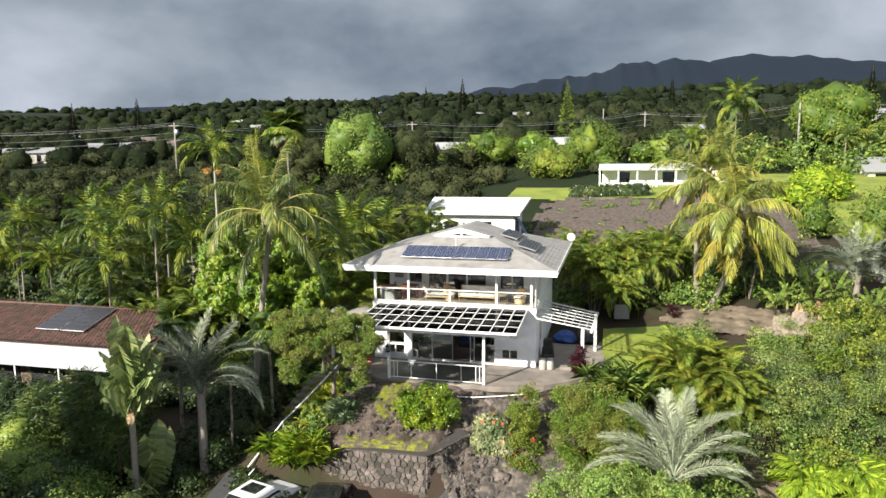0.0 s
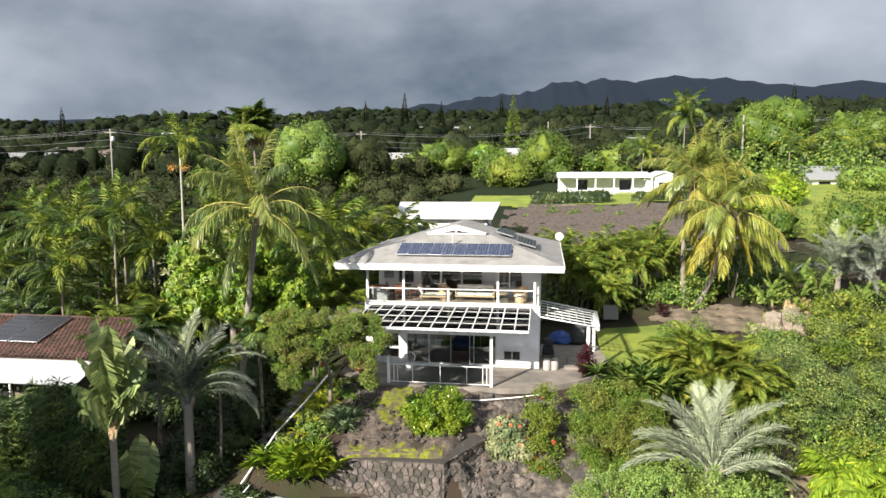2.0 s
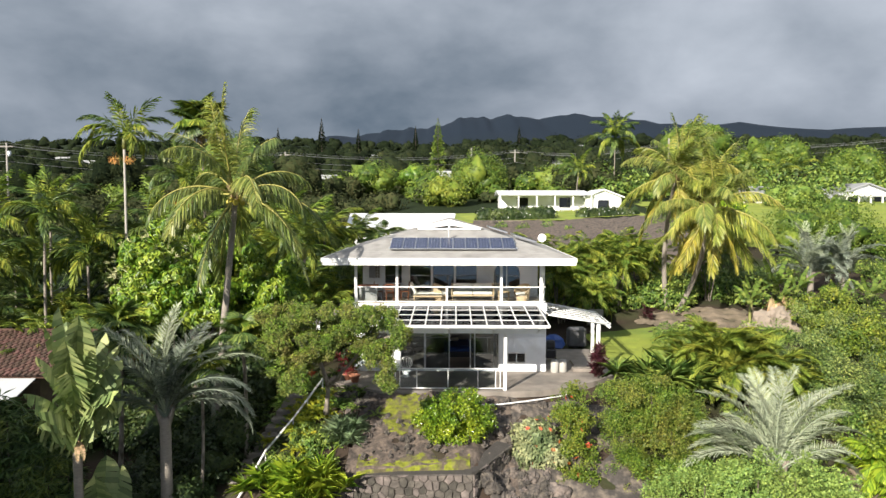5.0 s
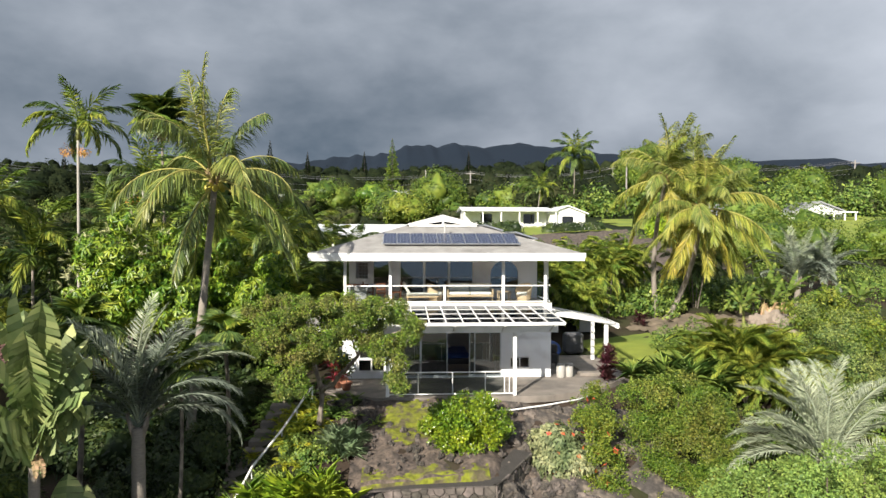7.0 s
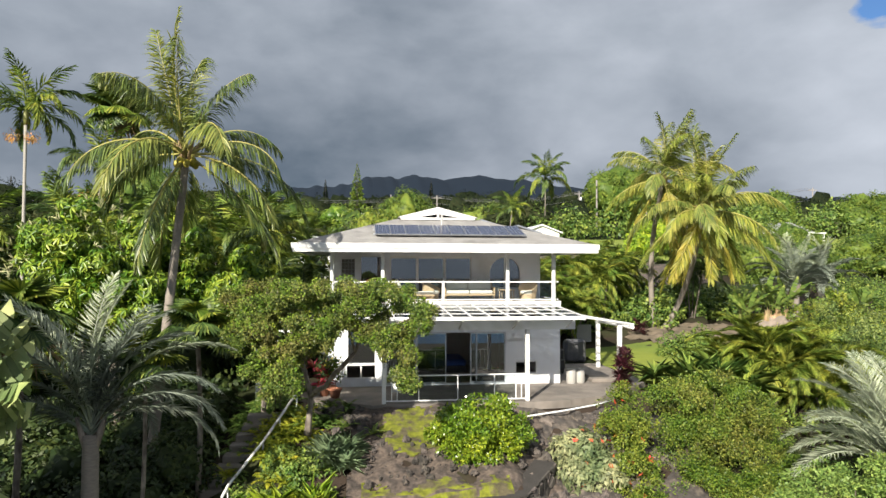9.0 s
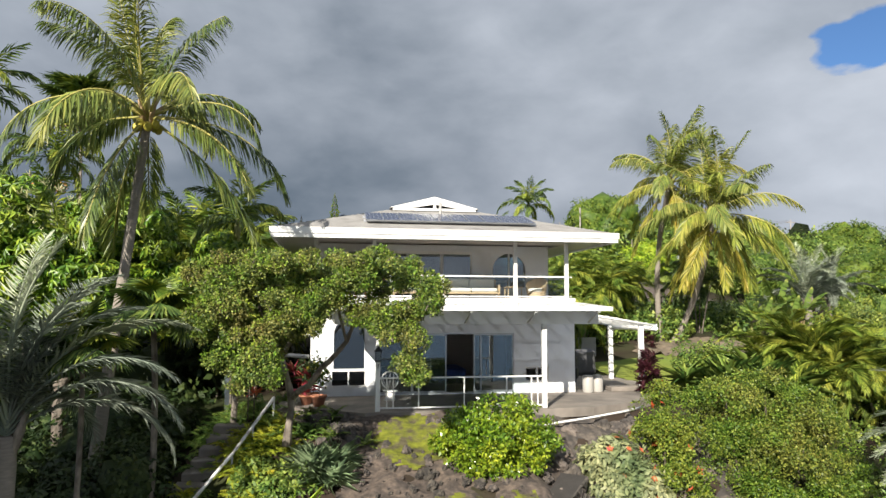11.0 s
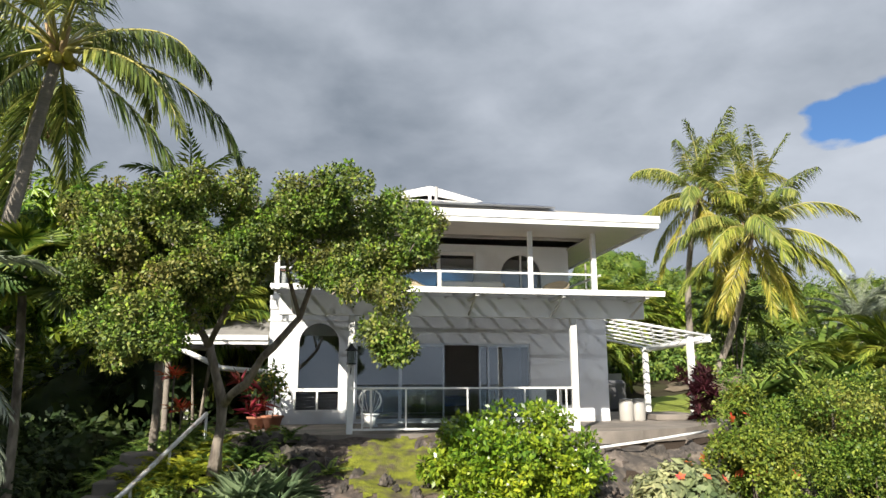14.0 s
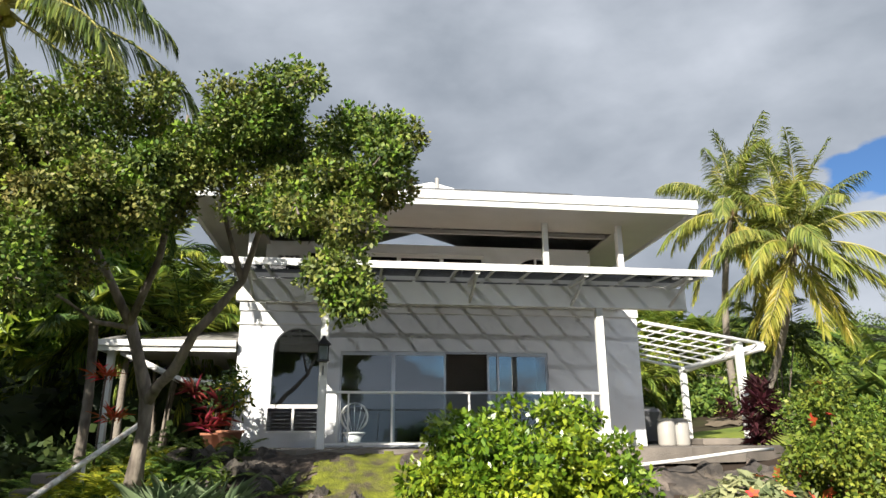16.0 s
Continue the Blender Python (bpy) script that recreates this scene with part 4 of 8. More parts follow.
louvre(-14.66, -13.55, 0.36, 0.84, 6)
louvre(-7.79, -6.96, 0.45, 0.9, 6)
ud = part("sliding_door", boxes((UDOOR[0], UDOOR[1], YU + 0.05, YU + 0.13, 5.2, 5.25)), M["white"], house, "upper sliding glass door with white frames")
w3 = (UDOOR[1] - UDOOR[0]) / 3
for k in range(3):
    sash(ud, UDOOR[0] + k * w3, UDOOR[0] + (k + 1) * w3, UDOOR[2], 5.2, YU + (0.06, 0.11, 0.06)[k], fw=0.06, mats=("white", "glass"))
uw = part("window", boxes((UARC[0], UARC[1], YU + 0.05, YU + 0.12, UARC[2], UARC[2] + 0.05)), M["white"], house, "arched upper window")
part("mullion", boxes((-7.70, -7.64, YU + 0.05, YU + 0.12, UARC[2] + 0.05, 5.2)), M["white"], uw)
p = part("pane", boxes((UARC[0], UARC[1], YU + 0.09, YU + 0.1, UARC[2], UARC[3])), M["glass"], uw); p.visible_shadow = False
uw = part("window", boxes((-14.15, -14.11, YU + 0.05, YU + 0.12, UP + 0.75, 5.2)), M["white"], house)
part("mullion", boxes((-13.24, -13.2, YU + 0.05, YU + 0.12, UP + 0.75, 5.2)), M["white"], uw)
p = part("pane", boxes((-14.11, -13.24, YU + 0.09, YU + 0.1, UP + 0.75, 5.2)), M["glass"], uw); p.visible_shadow = False
gr = bmesh.new()
for k in range(4):
    for j in range(5):
        cx, cz = -14.98 + 0.145 * (k + 0.5), UP + 1.0 + 0.16 * (j + 0.5)
        box(gr, cx - 0.07, cx + 0.07, YU + 0.04, YU + 0.1, cz - 0.075, cz - 0.055); box(gr, cx - 0.07, cx - 0.05, YU + 0.04, YU + 0.1, cz - 0.055, cz + 0.08)
part("block_screen", gr, M["stucco"], house, "pierced breeze-block screen")

# upper rail with glass
rail = part("railing", boxes((XL + 0.1, XR - 0.2, 36.36, 36.42, 4.14, 4.19), (XL + 0.1, XR - 0.2, 36.37, 36.41, 3.42, 3.46)), M["white"], house, "white lanai railing with clear glass panels")
for a, b in ((-15.2, -13.34), (-13.18, -10.88), (-10.74, -8.22), (-8.06, -6.28)):
    p = part("pane", boxes((a, b, 36.385, 36.393, 3.46, 4.14)), M["railglass"], rail); p.visible_shadow = False
part("railing", boxes((-6.02, -5.97, 36.45, YU, 4.14, 4.19), (-6.02, -5.97, 36.45, YU, 3.42, 3.46)), M["white"], house)

# patio: slab, posts, beam and glazed pergola
patio = thing("patio_slab", 0, 0, 0, "stained grey concrete patio with a broken edge", "patio", kind="structure")
bm = bmesh.new()
outline = [(-16.3, 34.2), (-15.2, 33.6), (-13.7, 32.68), (-8.05, 32.68), (-6.6, 32.9), (-5.2, 33.5), (-4.0, 34.4), (-3.0, 35.4), (-2.3, 36.2), (-2.2, 41.5), (XR, 41.5), (XR, YF), (XL, YF), (XL, 37.5), (-16.3, 37.5)]
top = [bm.verts.new((x, y, 0.0)) for x, y in outline]
low = [bm.verts.new((x, y, -0.28)) for x, y in outline]
bm.faces.new(top); bm.faces.new(low[::-1])
for i in range(len(outline)):
    bm.faces.new((top[i], low[i], low[(i + 1) % len(outline)], top[(i + 1) % len(outline)]))
part("slab", bm, M["slab"], patio)
part("step", boxes((-4.6, -3.4, 36.2, 36.9, 0.0, 0.16), (-4.4, -2.9, 36.9, 38.4, 0.0, 0.14), bevel=0.02), M["slab"], patio)
blk = boxes((-8.6, -8.1, 32.45, 32.68, -0.45, -0.24))
for k in range(2):
    box(blk, -8.62 + 0.26 * k, -8.42 + 0.26 * k, 32.40, 32.45, -0.42, -0.27, bevel=0.03)
part("block", blk, M["slab"], patio, "hollow concrete block under the post")

pergola = thing("pergola", 0, 0, 0, "white patio pergola glazed with smoky tinted panels", "pergola")
PX0, PX1, PY0, PY1, PZ0, PZ1 = -15.0, -6.4, 31.86, 36.24, 3.04, 3.26
for px in (-13.32, -8.2):
    part("post", boxes((px - 0.07, px + 0.07, 32.83, 32.97, 0.0, 2.55), bevel=0.012), M["white"], pergola)
part("beam", boxes((-14.9, -6.45, 32.82, 32.98, 2.55, 2.96)), M["white"], pergola, "white painted timber beam")


def zpg(y):
    return PZ0 + (PZ1 - PZ0) * (y - PY0) / (PY1 - PY0)


def skew(bm, x0, x1, y0, y1, dz0, dz1):
    vs = [bm.verts.new((x, y, zpg(y) + dz)) for dz in (dz0, dz1) for y in (y0, y1) for x in (x0, x1)]
    for f in ((0, 2, 3, 1), (4, 5, 7, 6), (0, 1, 5, 4), (2, 6, 7, 3), (0, 4, 6, 2), (1, 3, 7, 5)):
        bm.faces.new([vs[i] for i in f])
    return bm


NB = 13
for k in range(NB + 1):
    x = PX0 + (PX1 - PX0) * k / NB
    part("rafter", skew(bmesh.new(), x - 0.022, x + 0.022, PY0, PY1, -0.03, 0.045), M["white"], pergola)
for k in range(5):
    y = PY0 + (PY1 - PY0) * k / 4
    part("purlin", skew(bmesh.new(), PX0, PX1, y - 0.02, y + 0.02, -0.07, 0.03 if k else 0.05), M["white"], pergola)
for i in range(NB):
    for j in range(4):
        x0, x1 = PX0 + (PX1 - PX0) * i / NB + 0.022, PX0 + (PX1 - PX0) * (i + 1) / NB - 0.022
        y0, y1 = PY0 + (PY1 - PY0) * j / 4 + 0.02, PY0 + (PY1 - PY0) * (j + 1) / 4 - 0.02
        part("panel", skew(bmesh.new(), x0, x1, y0, y1, 0.004, 0.014), M["panel"], pergola)
for k in range(5):
    x = -14.6 + 1.95 * k
    bm = bmesh.new()
    tube(bm, [(x, 31.95, 2.96), (x, 32.5, 2.72), (x, 32.82, 2.60)], 0.03, 5)
    box(bm, x - 0.04, x + 0.04, 31.9, 33.4, 2.92, 2.985)
    part("bracket", bm, M["white"], pergola)

patio_rail = thing("patio_railing", 0, 0, 0, "white metal patio railing with glass panels", "railing")
part("rail", boxes((-13.25, -8.27, 32.87, 32.93, 0.94, 0.985), bevel=0.008), M["white"], patio_rail)
part("rail", boxes((-13.25, -8.27, 32.88, 32.92, 0.07, 0.11)), M["white"], patio_rail)
for px in (-13.05, -12.86, -12.1, -10.72, -9.4, -8.62, -8.42):
    part("baluster", boxes((px - 0.016, px + 0.016, 32.885, 32.915, 0.11, 0.94)), M["white"], patio_rail)
for a, b in ((-12.82, -12.12), (-12.08, -10.74), (-10.70, -9.42), (-9.38, -8.64)):
    p = part("pane", boxes((a, b, 32.896, 32.904, 0.11, 0.94)), M["railglass"], patio_rail); p.visible_shadow = False

# carport lattice at the side
carport = thing("carport_canopy", 0, 0, 0, "white lath canopy on posts beside the house", "canopy")


def cpt(u, v):
    """A point of the canopy: u from the house outwards, v from front to back."""
    return Vector((-5.9 + u * (3.05 + 0.2 * v), 36.06 + 4.55 * v, 2.86 - 0.48 * u - 0.12 * v * u))


for v in np.linspace(0, 1, 7):
    part("rafter", tube(bmesh.new(), [cpt(0, v), cpt(1, v)], 0.045 if v in (0, 1) else 0.03, 4), M["white"], carport)
for u in np.linspace(0, 1, 9):
    part("lath", tube(bmesh.new(), [cpt(u, 0) + Vector((0, 0, 0.045)), cpt(u, 1) + Vector((0, 0, 0.045))], 0.02, 4), M["lattice"], carport)
part("beam", tube(bmesh.new(), [cpt(0.97, 0) + Vector((0, -0.1, -0.1)), cpt(0.97, 1) + Vector((0, 0.1, -0.1))], 0.09, 4), M["white"], carport)
for px, y, z in ((-3.4, 36.25, 2.42), (-2.82, 40.35, 2.25)):
    part("post", boxes((px - 0.085, px + 0.085, y - 0.08, y + 0.08, -0.05, z), bevel=0.012), M["white"], carport)

# low side roof at the other end of the house
porch = thing("side_porch", 0, 0, 0, "low side porch with a pitched grey roof and white fascia", "porch")
bm = bmesh.new()
q = [(-18.45, 36.2, 2.27), (XL - 0.02, 36.2, 2.27), (XL - 0.02, 39.4, 3.0), (-18.45, 39.4, 3.0)]
t = [bm.verts.new(p) for p in q]; l = [bm.verts.new((p[0], p[1], p[2] - 0.06)) for p in q]
bm.faces.new(t); bm.faces.new(l[::-1])
for i in range(4):
    bm.faces.new((t[i], l[i], l[(i + 1) % 4], t[(i + 1) % 4]))
part("roof", bm, M["roof"], porch)
part("rear_roof", boxes((-18.45, XL - 0.02, 39.4, 43.0, 2.86, 2.98)), M["roof"], porch)
part("fascia", boxes((-18.5, XL - 0.02, 36.13, 36.2, 2.17, 2.30), (-18.5, XL - 0.02, 36.2, 36.24, 2.06, 2.19), (-18.5, -18.45, 36.2, 43.0, 2.12, 2.24)), M["white"], porch, "white double fascia board")
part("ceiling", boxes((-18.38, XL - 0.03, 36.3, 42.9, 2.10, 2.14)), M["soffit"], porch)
part("brace", tube(bmesh.new(), [(-17.9, 36.4, 2.06), (-16.6, 36.4, 1.45), (-15.45, 36.4, 1.35)], 0.07, 4), M["white"], porch)
for y in (36.5, 40.0, 42.8):
    part("post", boxes((-18.2, -18.06, y - 0.07, y + 0.07, -0.9, 2.12)), M["white"], porch)


# solar panels on the roof
def cell_mesh():
    """One glass sheet whose cells stand a little above the gaps between them."""
    bm = bmesh.new()
    xs = [0.02] + [0.02 + 0.1425 * a + o for a in range(4) for o in (0.004, 0.139)] + [0.59]
    ys = [0.02] + [0.02 + 0.156 * c + o for c in range(10) for o in (0.004, 0.152)] + [1.58]
    inner = lambda k, n: 0 < k < n - 1
    grid = [[bm.verts.new((x, y, 0.050 if inner(i, len(xs)) and inner(j, len(ys)) else 0.044)) for i, x in enumerate(xs)] for j, y in enumerate(ys)]
    for j in range(len(ys) - 1):
        for i in range(len(xs) - 1):
            f = bm.faces.new((grid[j][i], grid[j][i + 1], grid[j + 1][i + 1], grid[j + 1][i]))
            f.material_index = 0 if i % 2 and j % 2 else 1
    me = bpy.data.meshes.new("cell_sheet")
    bm.to_mesh(me); bm.free()
    me.materials.append(M["solar"]); me.materials.append(M["alu"])
    return me


cells_me = cell_mesh()
tilt = math.degrees(math.atan(SL))
for k in range(10):
    s = part("solar_panel", boxes((0, 0.605, 0, 1.6, 0.0, 0.035)), M["alu"], house, "blue-black photovoltaic panel in an aluminium frame")
    child(new("cell_sheet", cells_me), s)
    s.matrix_basis = pose(-13.58 + 0.612 * k, 36.0, ZE + SL * (36.0 - EF) + 0.12, tilt, 0, 0)
bm = bmesh.new()
for y in (36.35, 37.1):
    box(bm, -13.65, -7.35, y, y + 0.04, ZE + SL * (y - EF) + 0.02, ZE + SL * (y - EF) + 0.11)
part("panel_rack", bm, M["alu"], house)


def collector(m, w, l):
    c = thing("solar_collector", 0, 0, 0, "flat black solar water collector lying on the roof", "solar collector", "solar collectors")
    part("tray", boxes((0, w, 0, l, 0, 0.08), bevel=0.01), M["alu"], c)
    part("absorber", boxes((0.03, w - 0.03, 0.03, l - 0.03, 0.08, 0.086)), M["collector"], c)
    for k in range(5):
        part("tube", boxes((0.03, w - 0.03, l * (k + 1) / 6, l * (k + 1) / 6 + 0.02, 0.086, 0.095)), M["dark"], c)
    c.matrix_basis = m
    return c


side = Matrix.Rotation(math.radians(90), 4, "Z")
for x, y, w, l in ((-6.2, 38.2, 3.2, 1.15), (-7.55, 40.2, 3.0, 1.05)):
    z = ZE + SL * (ER - x)
    collector(Matrix.Translation((x, y, z + 0.14)) @ Matrix.Rotation(math.atan(SL), 4, "Y") @ side, w, l)

dish = thing("satellite_dish", -4.75, 47.2, 5.7, "white satellite dish on the roof edge", "satellite dish")
dish.scale = (0.72, 0.72, 0.72)
bm = bmesh.new()
lathe(bm, [(0.02, 0.0), (0.2, 0.03), (0.38, 0.11), (0.37, 0.12), (0.2, 0.045), (0.02, 0.015)], 20)
bmesh.ops.rotate(bm, verts=bm.verts, cent=(0, 0, 0), matrix=Matrix.Rotation(radians(80), 3, "X"))
bmesh.ops.translate(bm, verts=bm.verts, vec=(0, 0, 0.5))
part("reflector", bm, M["white"], dish)
part("mast", tube(bmesh.new(), [(0, 0.05, -0.2), (0, 0.05, 0.5)], 0.025, 6), M["alu"], dish)
part("arm", tube(bmesh.new(), [(0, 0.0, 0.2), (0, -0.4, 0.35)], 0.015, 5), M["alu"], dish)

# ---- retaining wall of fitted lava stones ----
def clip_cell(poly, p, q):
    """Keeps the side of a polygon that is nearer to p than to q."""
    mx, my, dx, dy = (p[0] + q[0]) / 2, (p[1] + q[1]) / 2, q[0] - p[0], q[1] - p[1]
    side = [(x - mx) * dx + (y - my) * dy for x, y in poly]
    out = []
    for i in range(len(poly)):
        j = (i + 1) % len(poly)
        if side[i] <= 0:
            out.append(poly[i])
        if side[i] * side[j] < 0:
            t = side[i] / (side[i] - side[j])
            out.append((poly[i][0] + t * (poly[j][0] - poly[i][0]), poly[i][1] + t * (poly[j][1] - poly[i][1])))
    return out


def stone_face(parent, a, b, ztop0, ztop1, zlow, size, seed, name="stone"):
    """Fitted stones between two plan points; they stand a little proud of the mortar."""
    r = np.random.default_rng(seed)
    a, b = Vector((*a, 0)), Vector((*b, 0))
    length = (b - a).length
    u = (b - a).normalized()
    nrm = Vector((u.y, -u.x, 0))
    H = max(ztop0, ztop1) - zlow
    nu, nv = max(1, round(length / size)), max(1, round(H / size))
    seeds = [((i + 0.5 + 0.38 * (r.random() * 2 - 1) + 0.5 * (j % 2)) * length / nu, (j + 0.5 + 0.36 * (r.random() * 2 - 1)) * H / nv) for j in range(nv) for i in range(-1, nu + 1)]
    for p in seeds:
        if not 0 <= p[0] <= length:
            continue
        poly = [(0, 0), (length, 0), (length, H), (0, H)]
        for q in seeds:
            if q is not p and abs(q[0] - p[0]) < 3 * size and abs(q[1] - p[1]) < 3 * size:
                poly = clip_cell(poly, p, q)
        if len(poly) < 3:
            continue
        cx, cy = sum(x for x, _ in poly) / len(poly), sum(y for _, y in poly) / len(poly)
        bulge = 0.03 + 0.05 * r.random()
        bm = bmesh.new()
        rings = []
        for shrink, out in ((0.97, -0.08), (0.95, 0.012), (0.78, bulge)):
            ring = []
            for x, y in poly:
                px, py = cx + (x - cx) * shrink, cy + (y - cy) * shrink
                zt = ztop0 + (ztop1 - ztop0) * px / length
                ring.append(bm.verts.new(a + u * px + nrm * (out + 0.01 * r.normal()) + Vector((0, 0, min(zlow + py, zt)))))
            rings.append(ring)
        for r0, r1 in zip(rings, rings[1:]):
            for i in range(len(poly)):
                bm.faces.new((r0[i], r0[(i + 1) % len(poly)], r1[(i + 1) % len(poly)], r1[i]))
        bm.faces.new(rings[-1])
        part(name, bm, M["stone"], parent)


W0, W1, W2, W3 = (-17.3, 28.2), (-14.15, 27.83), (-9.77, 27.38), (-8.2, 29.5)
rwall = thing("retaining_wall", 0, 0, 0, "retaining wall of fitted brown lava stones", "wall", kind="structure")
bm = bmesh.new()
ring_t, ring_b = [], []
for (x, y), z in ((W0, -2.1), (W1, -1.84), (W2, -1.55), (W3, -1.2), ((-8.75, 29.9), -1.2), ((-10.1, 27.8), -1.55), ((-14.2, 28.25), -1.84), ((-17.3, 28.6), -2.1)):
    ring_t.append(bm.verts.new((x, y, z))); ring_b.append(bm.verts.new((x, y, -4.6)))
bm.faces.new(ring_t)
for i in range(8):
    bm.faces.new((ring_t[i], ring_b[i], ring_b[(i + 1) % 8], ring_t[(i + 1) % 8]))
part("core", bm, M["mortar"], rwall)
stone_face(rwall, W0, W1, -2.1, -1.84, -4.5, 0.30, 1)
stone_face(rwall, W1, W2, -1.84, -1.55, -4.5, 0.30, 2)
stone_face(rwall, W2, W3, -1.55, -1.2, -4.5, 0.30, 3)


# ---- loose lava rocks ----
def rock_mesh(seed):
    r = np.random.default_rng(seed)
    bm = bmesh.new()
    bmesh.ops.create_icosphere(bm, subdivisions=3, radius=1.0)
    off = Vector(r.random(3) * 50)
    for v in bm.verts:
        p = v.co.copy()
        p = Vector((round(p.x * 2.2) / 2.2 * 0.14 + p.x * 0.86, round(p.y * 2.2 + 0.3) / 2.2 * 0.14 + p.y * 0.86, round(p.z * 2.2) / 2.2 * 0.14 + p.z * 0.86))
        v.co = p * (1 + 0.6 * noise.noise(v.co * 1.2 + off) + 0.35 * noise.noise(v.co * 3.4 + off) + 0.2 * noise.noise(v.co * 8 + off))
        v.co.z *= 0.7
    me = bpy.data.meshes.new("lava_rock")
    bm.to_mesh(me); bm.free()
    me.materials.append(M["lava"])
    return me


rocks = [rock_mesh(k) for k in range(7)]
rr = np.random.default_rng(17)


def rock(x, y, s, k, label="rough dark lava rock lying on the slope", zoff=0.0, material=None):
    ob = tagged(new("lava_rock", rocks[k % 7]), label, "rock", "loose lava rocks")
    ob.matrix_basis = Matrix.Translation((x, y, gz(x, y) + 0.25 * s + zoff)) @ Euler((rr.random() * 6, rr.random() * 6, rr.random() * 6)).to_matrix().to_4x4() @ Matrix.Diagonal((s, s * (0.7 + 0.5 * rr.random()), s, 1))
    return ob


for k in range(15):
    rock(-15.4 + 2.6 * rr.random(), 30.9 + 1.5 * rr.random(), 0.10 + 0.16 * rr.random(), k, "dark lava rock bedded below the patio edge", -0.04)
for k in range(14):
    rock(-13.2 + 7.4 * rr.random(), 32.1 + 0.25 * rr.random(), 0.12 + 0.16 * rr.random(), k, "dark lava rock bedded below the patio edge", -0.02)
for k in range(150):
    rock(-9.3 + 2.9 * rr.random(), 25.2 + 5.4 * rr.random(), 0.12 + 0.22 * rr.random() ** 2, k)
for k in range(120):
    rock(-14.0 + 5.2 * rr.random(), 28.5 + 2.2 * rr.random(), 0.03 + 0.12 * rr.random() ** 2, k, "small dark lava rock on the garden bed", 0.12)
for k, (x, y, s) in enumerate(((-14.4, 31.9, 0.75), (-13.9, 31.3, 0.55), (-15.1, 32.6, 0.8), (-14.9, 31.4, 0.5), (-14.2, 32.5, 0.5), (-13.6, 30.6, 0.4), (-13.9, 29.9, 0.3), (-8.4, 31.9, 0.55), (-7.6, 32.1, 0.7), (-6.6, 32.3, 0.6), (-8.2, 31.0, 0.45), (-7.2, 31.4, 0.5), (-5.6, 32.6, 0.6), (-8.9, 31.8, 0.35), (-12.9, 32.2, 0.22), (-11.6, 31.0, 0.16), (-12.4, 30.7, 0.25))):
    rock(x, y, 0.55 * s, k, "weathered lava boulder sunk in the bank", -0.30 * s)
M["pale_rock"] = mat("pale_rock", (0.26, 0.215, 0.17), 0.95, var=0.2, scale=1.5, bump=0.9, bscale=8, second=(0.24, 0.19, 0.15), seclo=0.45, sechi=0.7)
for k, (x, y, s) in enumerate(((8.2, 44.0, 0.9), (9.1, 44.6, 1.1), (10.2, 44.3, 0.8), (7.4, 43.5, 0.6), (11.2, 44.0, 0.7), (4.4, 22.8, 1.0), (5.2, 22.2, 0.8), (9.6, 43.4, 0.6))):
    ob = rock(x, y, s, k, "pale eroded rock on the bank")
    ob.data = ob.data.copy(); ob.data.materials[0] = M["pale_rock"]

# ---- garden steps and hand rail ----
steps = thing("garden_steps", 0, 0, 0, "rough stone garden steps climbing past the trees", "steps", kind="structure")
for k in range(17):
    f = k / 16
    x, y, z = -17.0 - 2.2 * f ** 1.1, 33.4 - 6.6 * f, -0.35 - 3.6 * f
    bm = bmesh.new()
    box(bm, x - 1.0, x + 0.35, y - 0.24, y + 0.26, z - 0.5, z, bevel=0.03)
    part("step", bm, M["slab"], steps)
handrail = thing("hand_rail", 0, 0, 0, "white pipe hand rail beside the garden steps", "hand rail")
rail_pts = [(-16.3, 33.0, 0.45), (-17.14, 30.96, -0.68), (-17.95, 29.7, -1.6), (-18.6, 27.3, -3.0)]
part("rail", tube(bmesh.new(), rail_pts, 0.045, 8), mat("pipe_paint", (0.74, 0.74, 0.72), 0.5, var=0.1, second=(0.35, 0.30, 0.26), seclo=0.5, sechi=0.7, sscale=6), handrail)
for (x, y, z) in rail_pts + [(-16.75, 31.95, -0.13)]:
    part("post", tube(bmesh.new(), [(x, y, z), (x, y, min(gz(x, y), z - 0.5) - 0.2)], 0.03, 6), M["lattice"], handrail)

hose = thing("water_pipe", 0, 0, 0, "white plastic pipe lying along the patio edge", "pipe")
hp = [(-13.55, 31.6, -0.52), (-13.36, 32.0, -0.36), (-13.22, 32.12, -0.24), (-12.5, 32.16, -0.25), (-11.4, 32.1, -0.34), (-10.0, 31.95, -0.40), (-8.5, 31.8, -0.30), (-7.2, 31.95, -0.18), (-5.9, 32.2, -0.05), (-5.0, 32.9, -0.04)]
part("pipe", tube(bmesh.new(), hp, 0.03, 6), M["white"], hose)


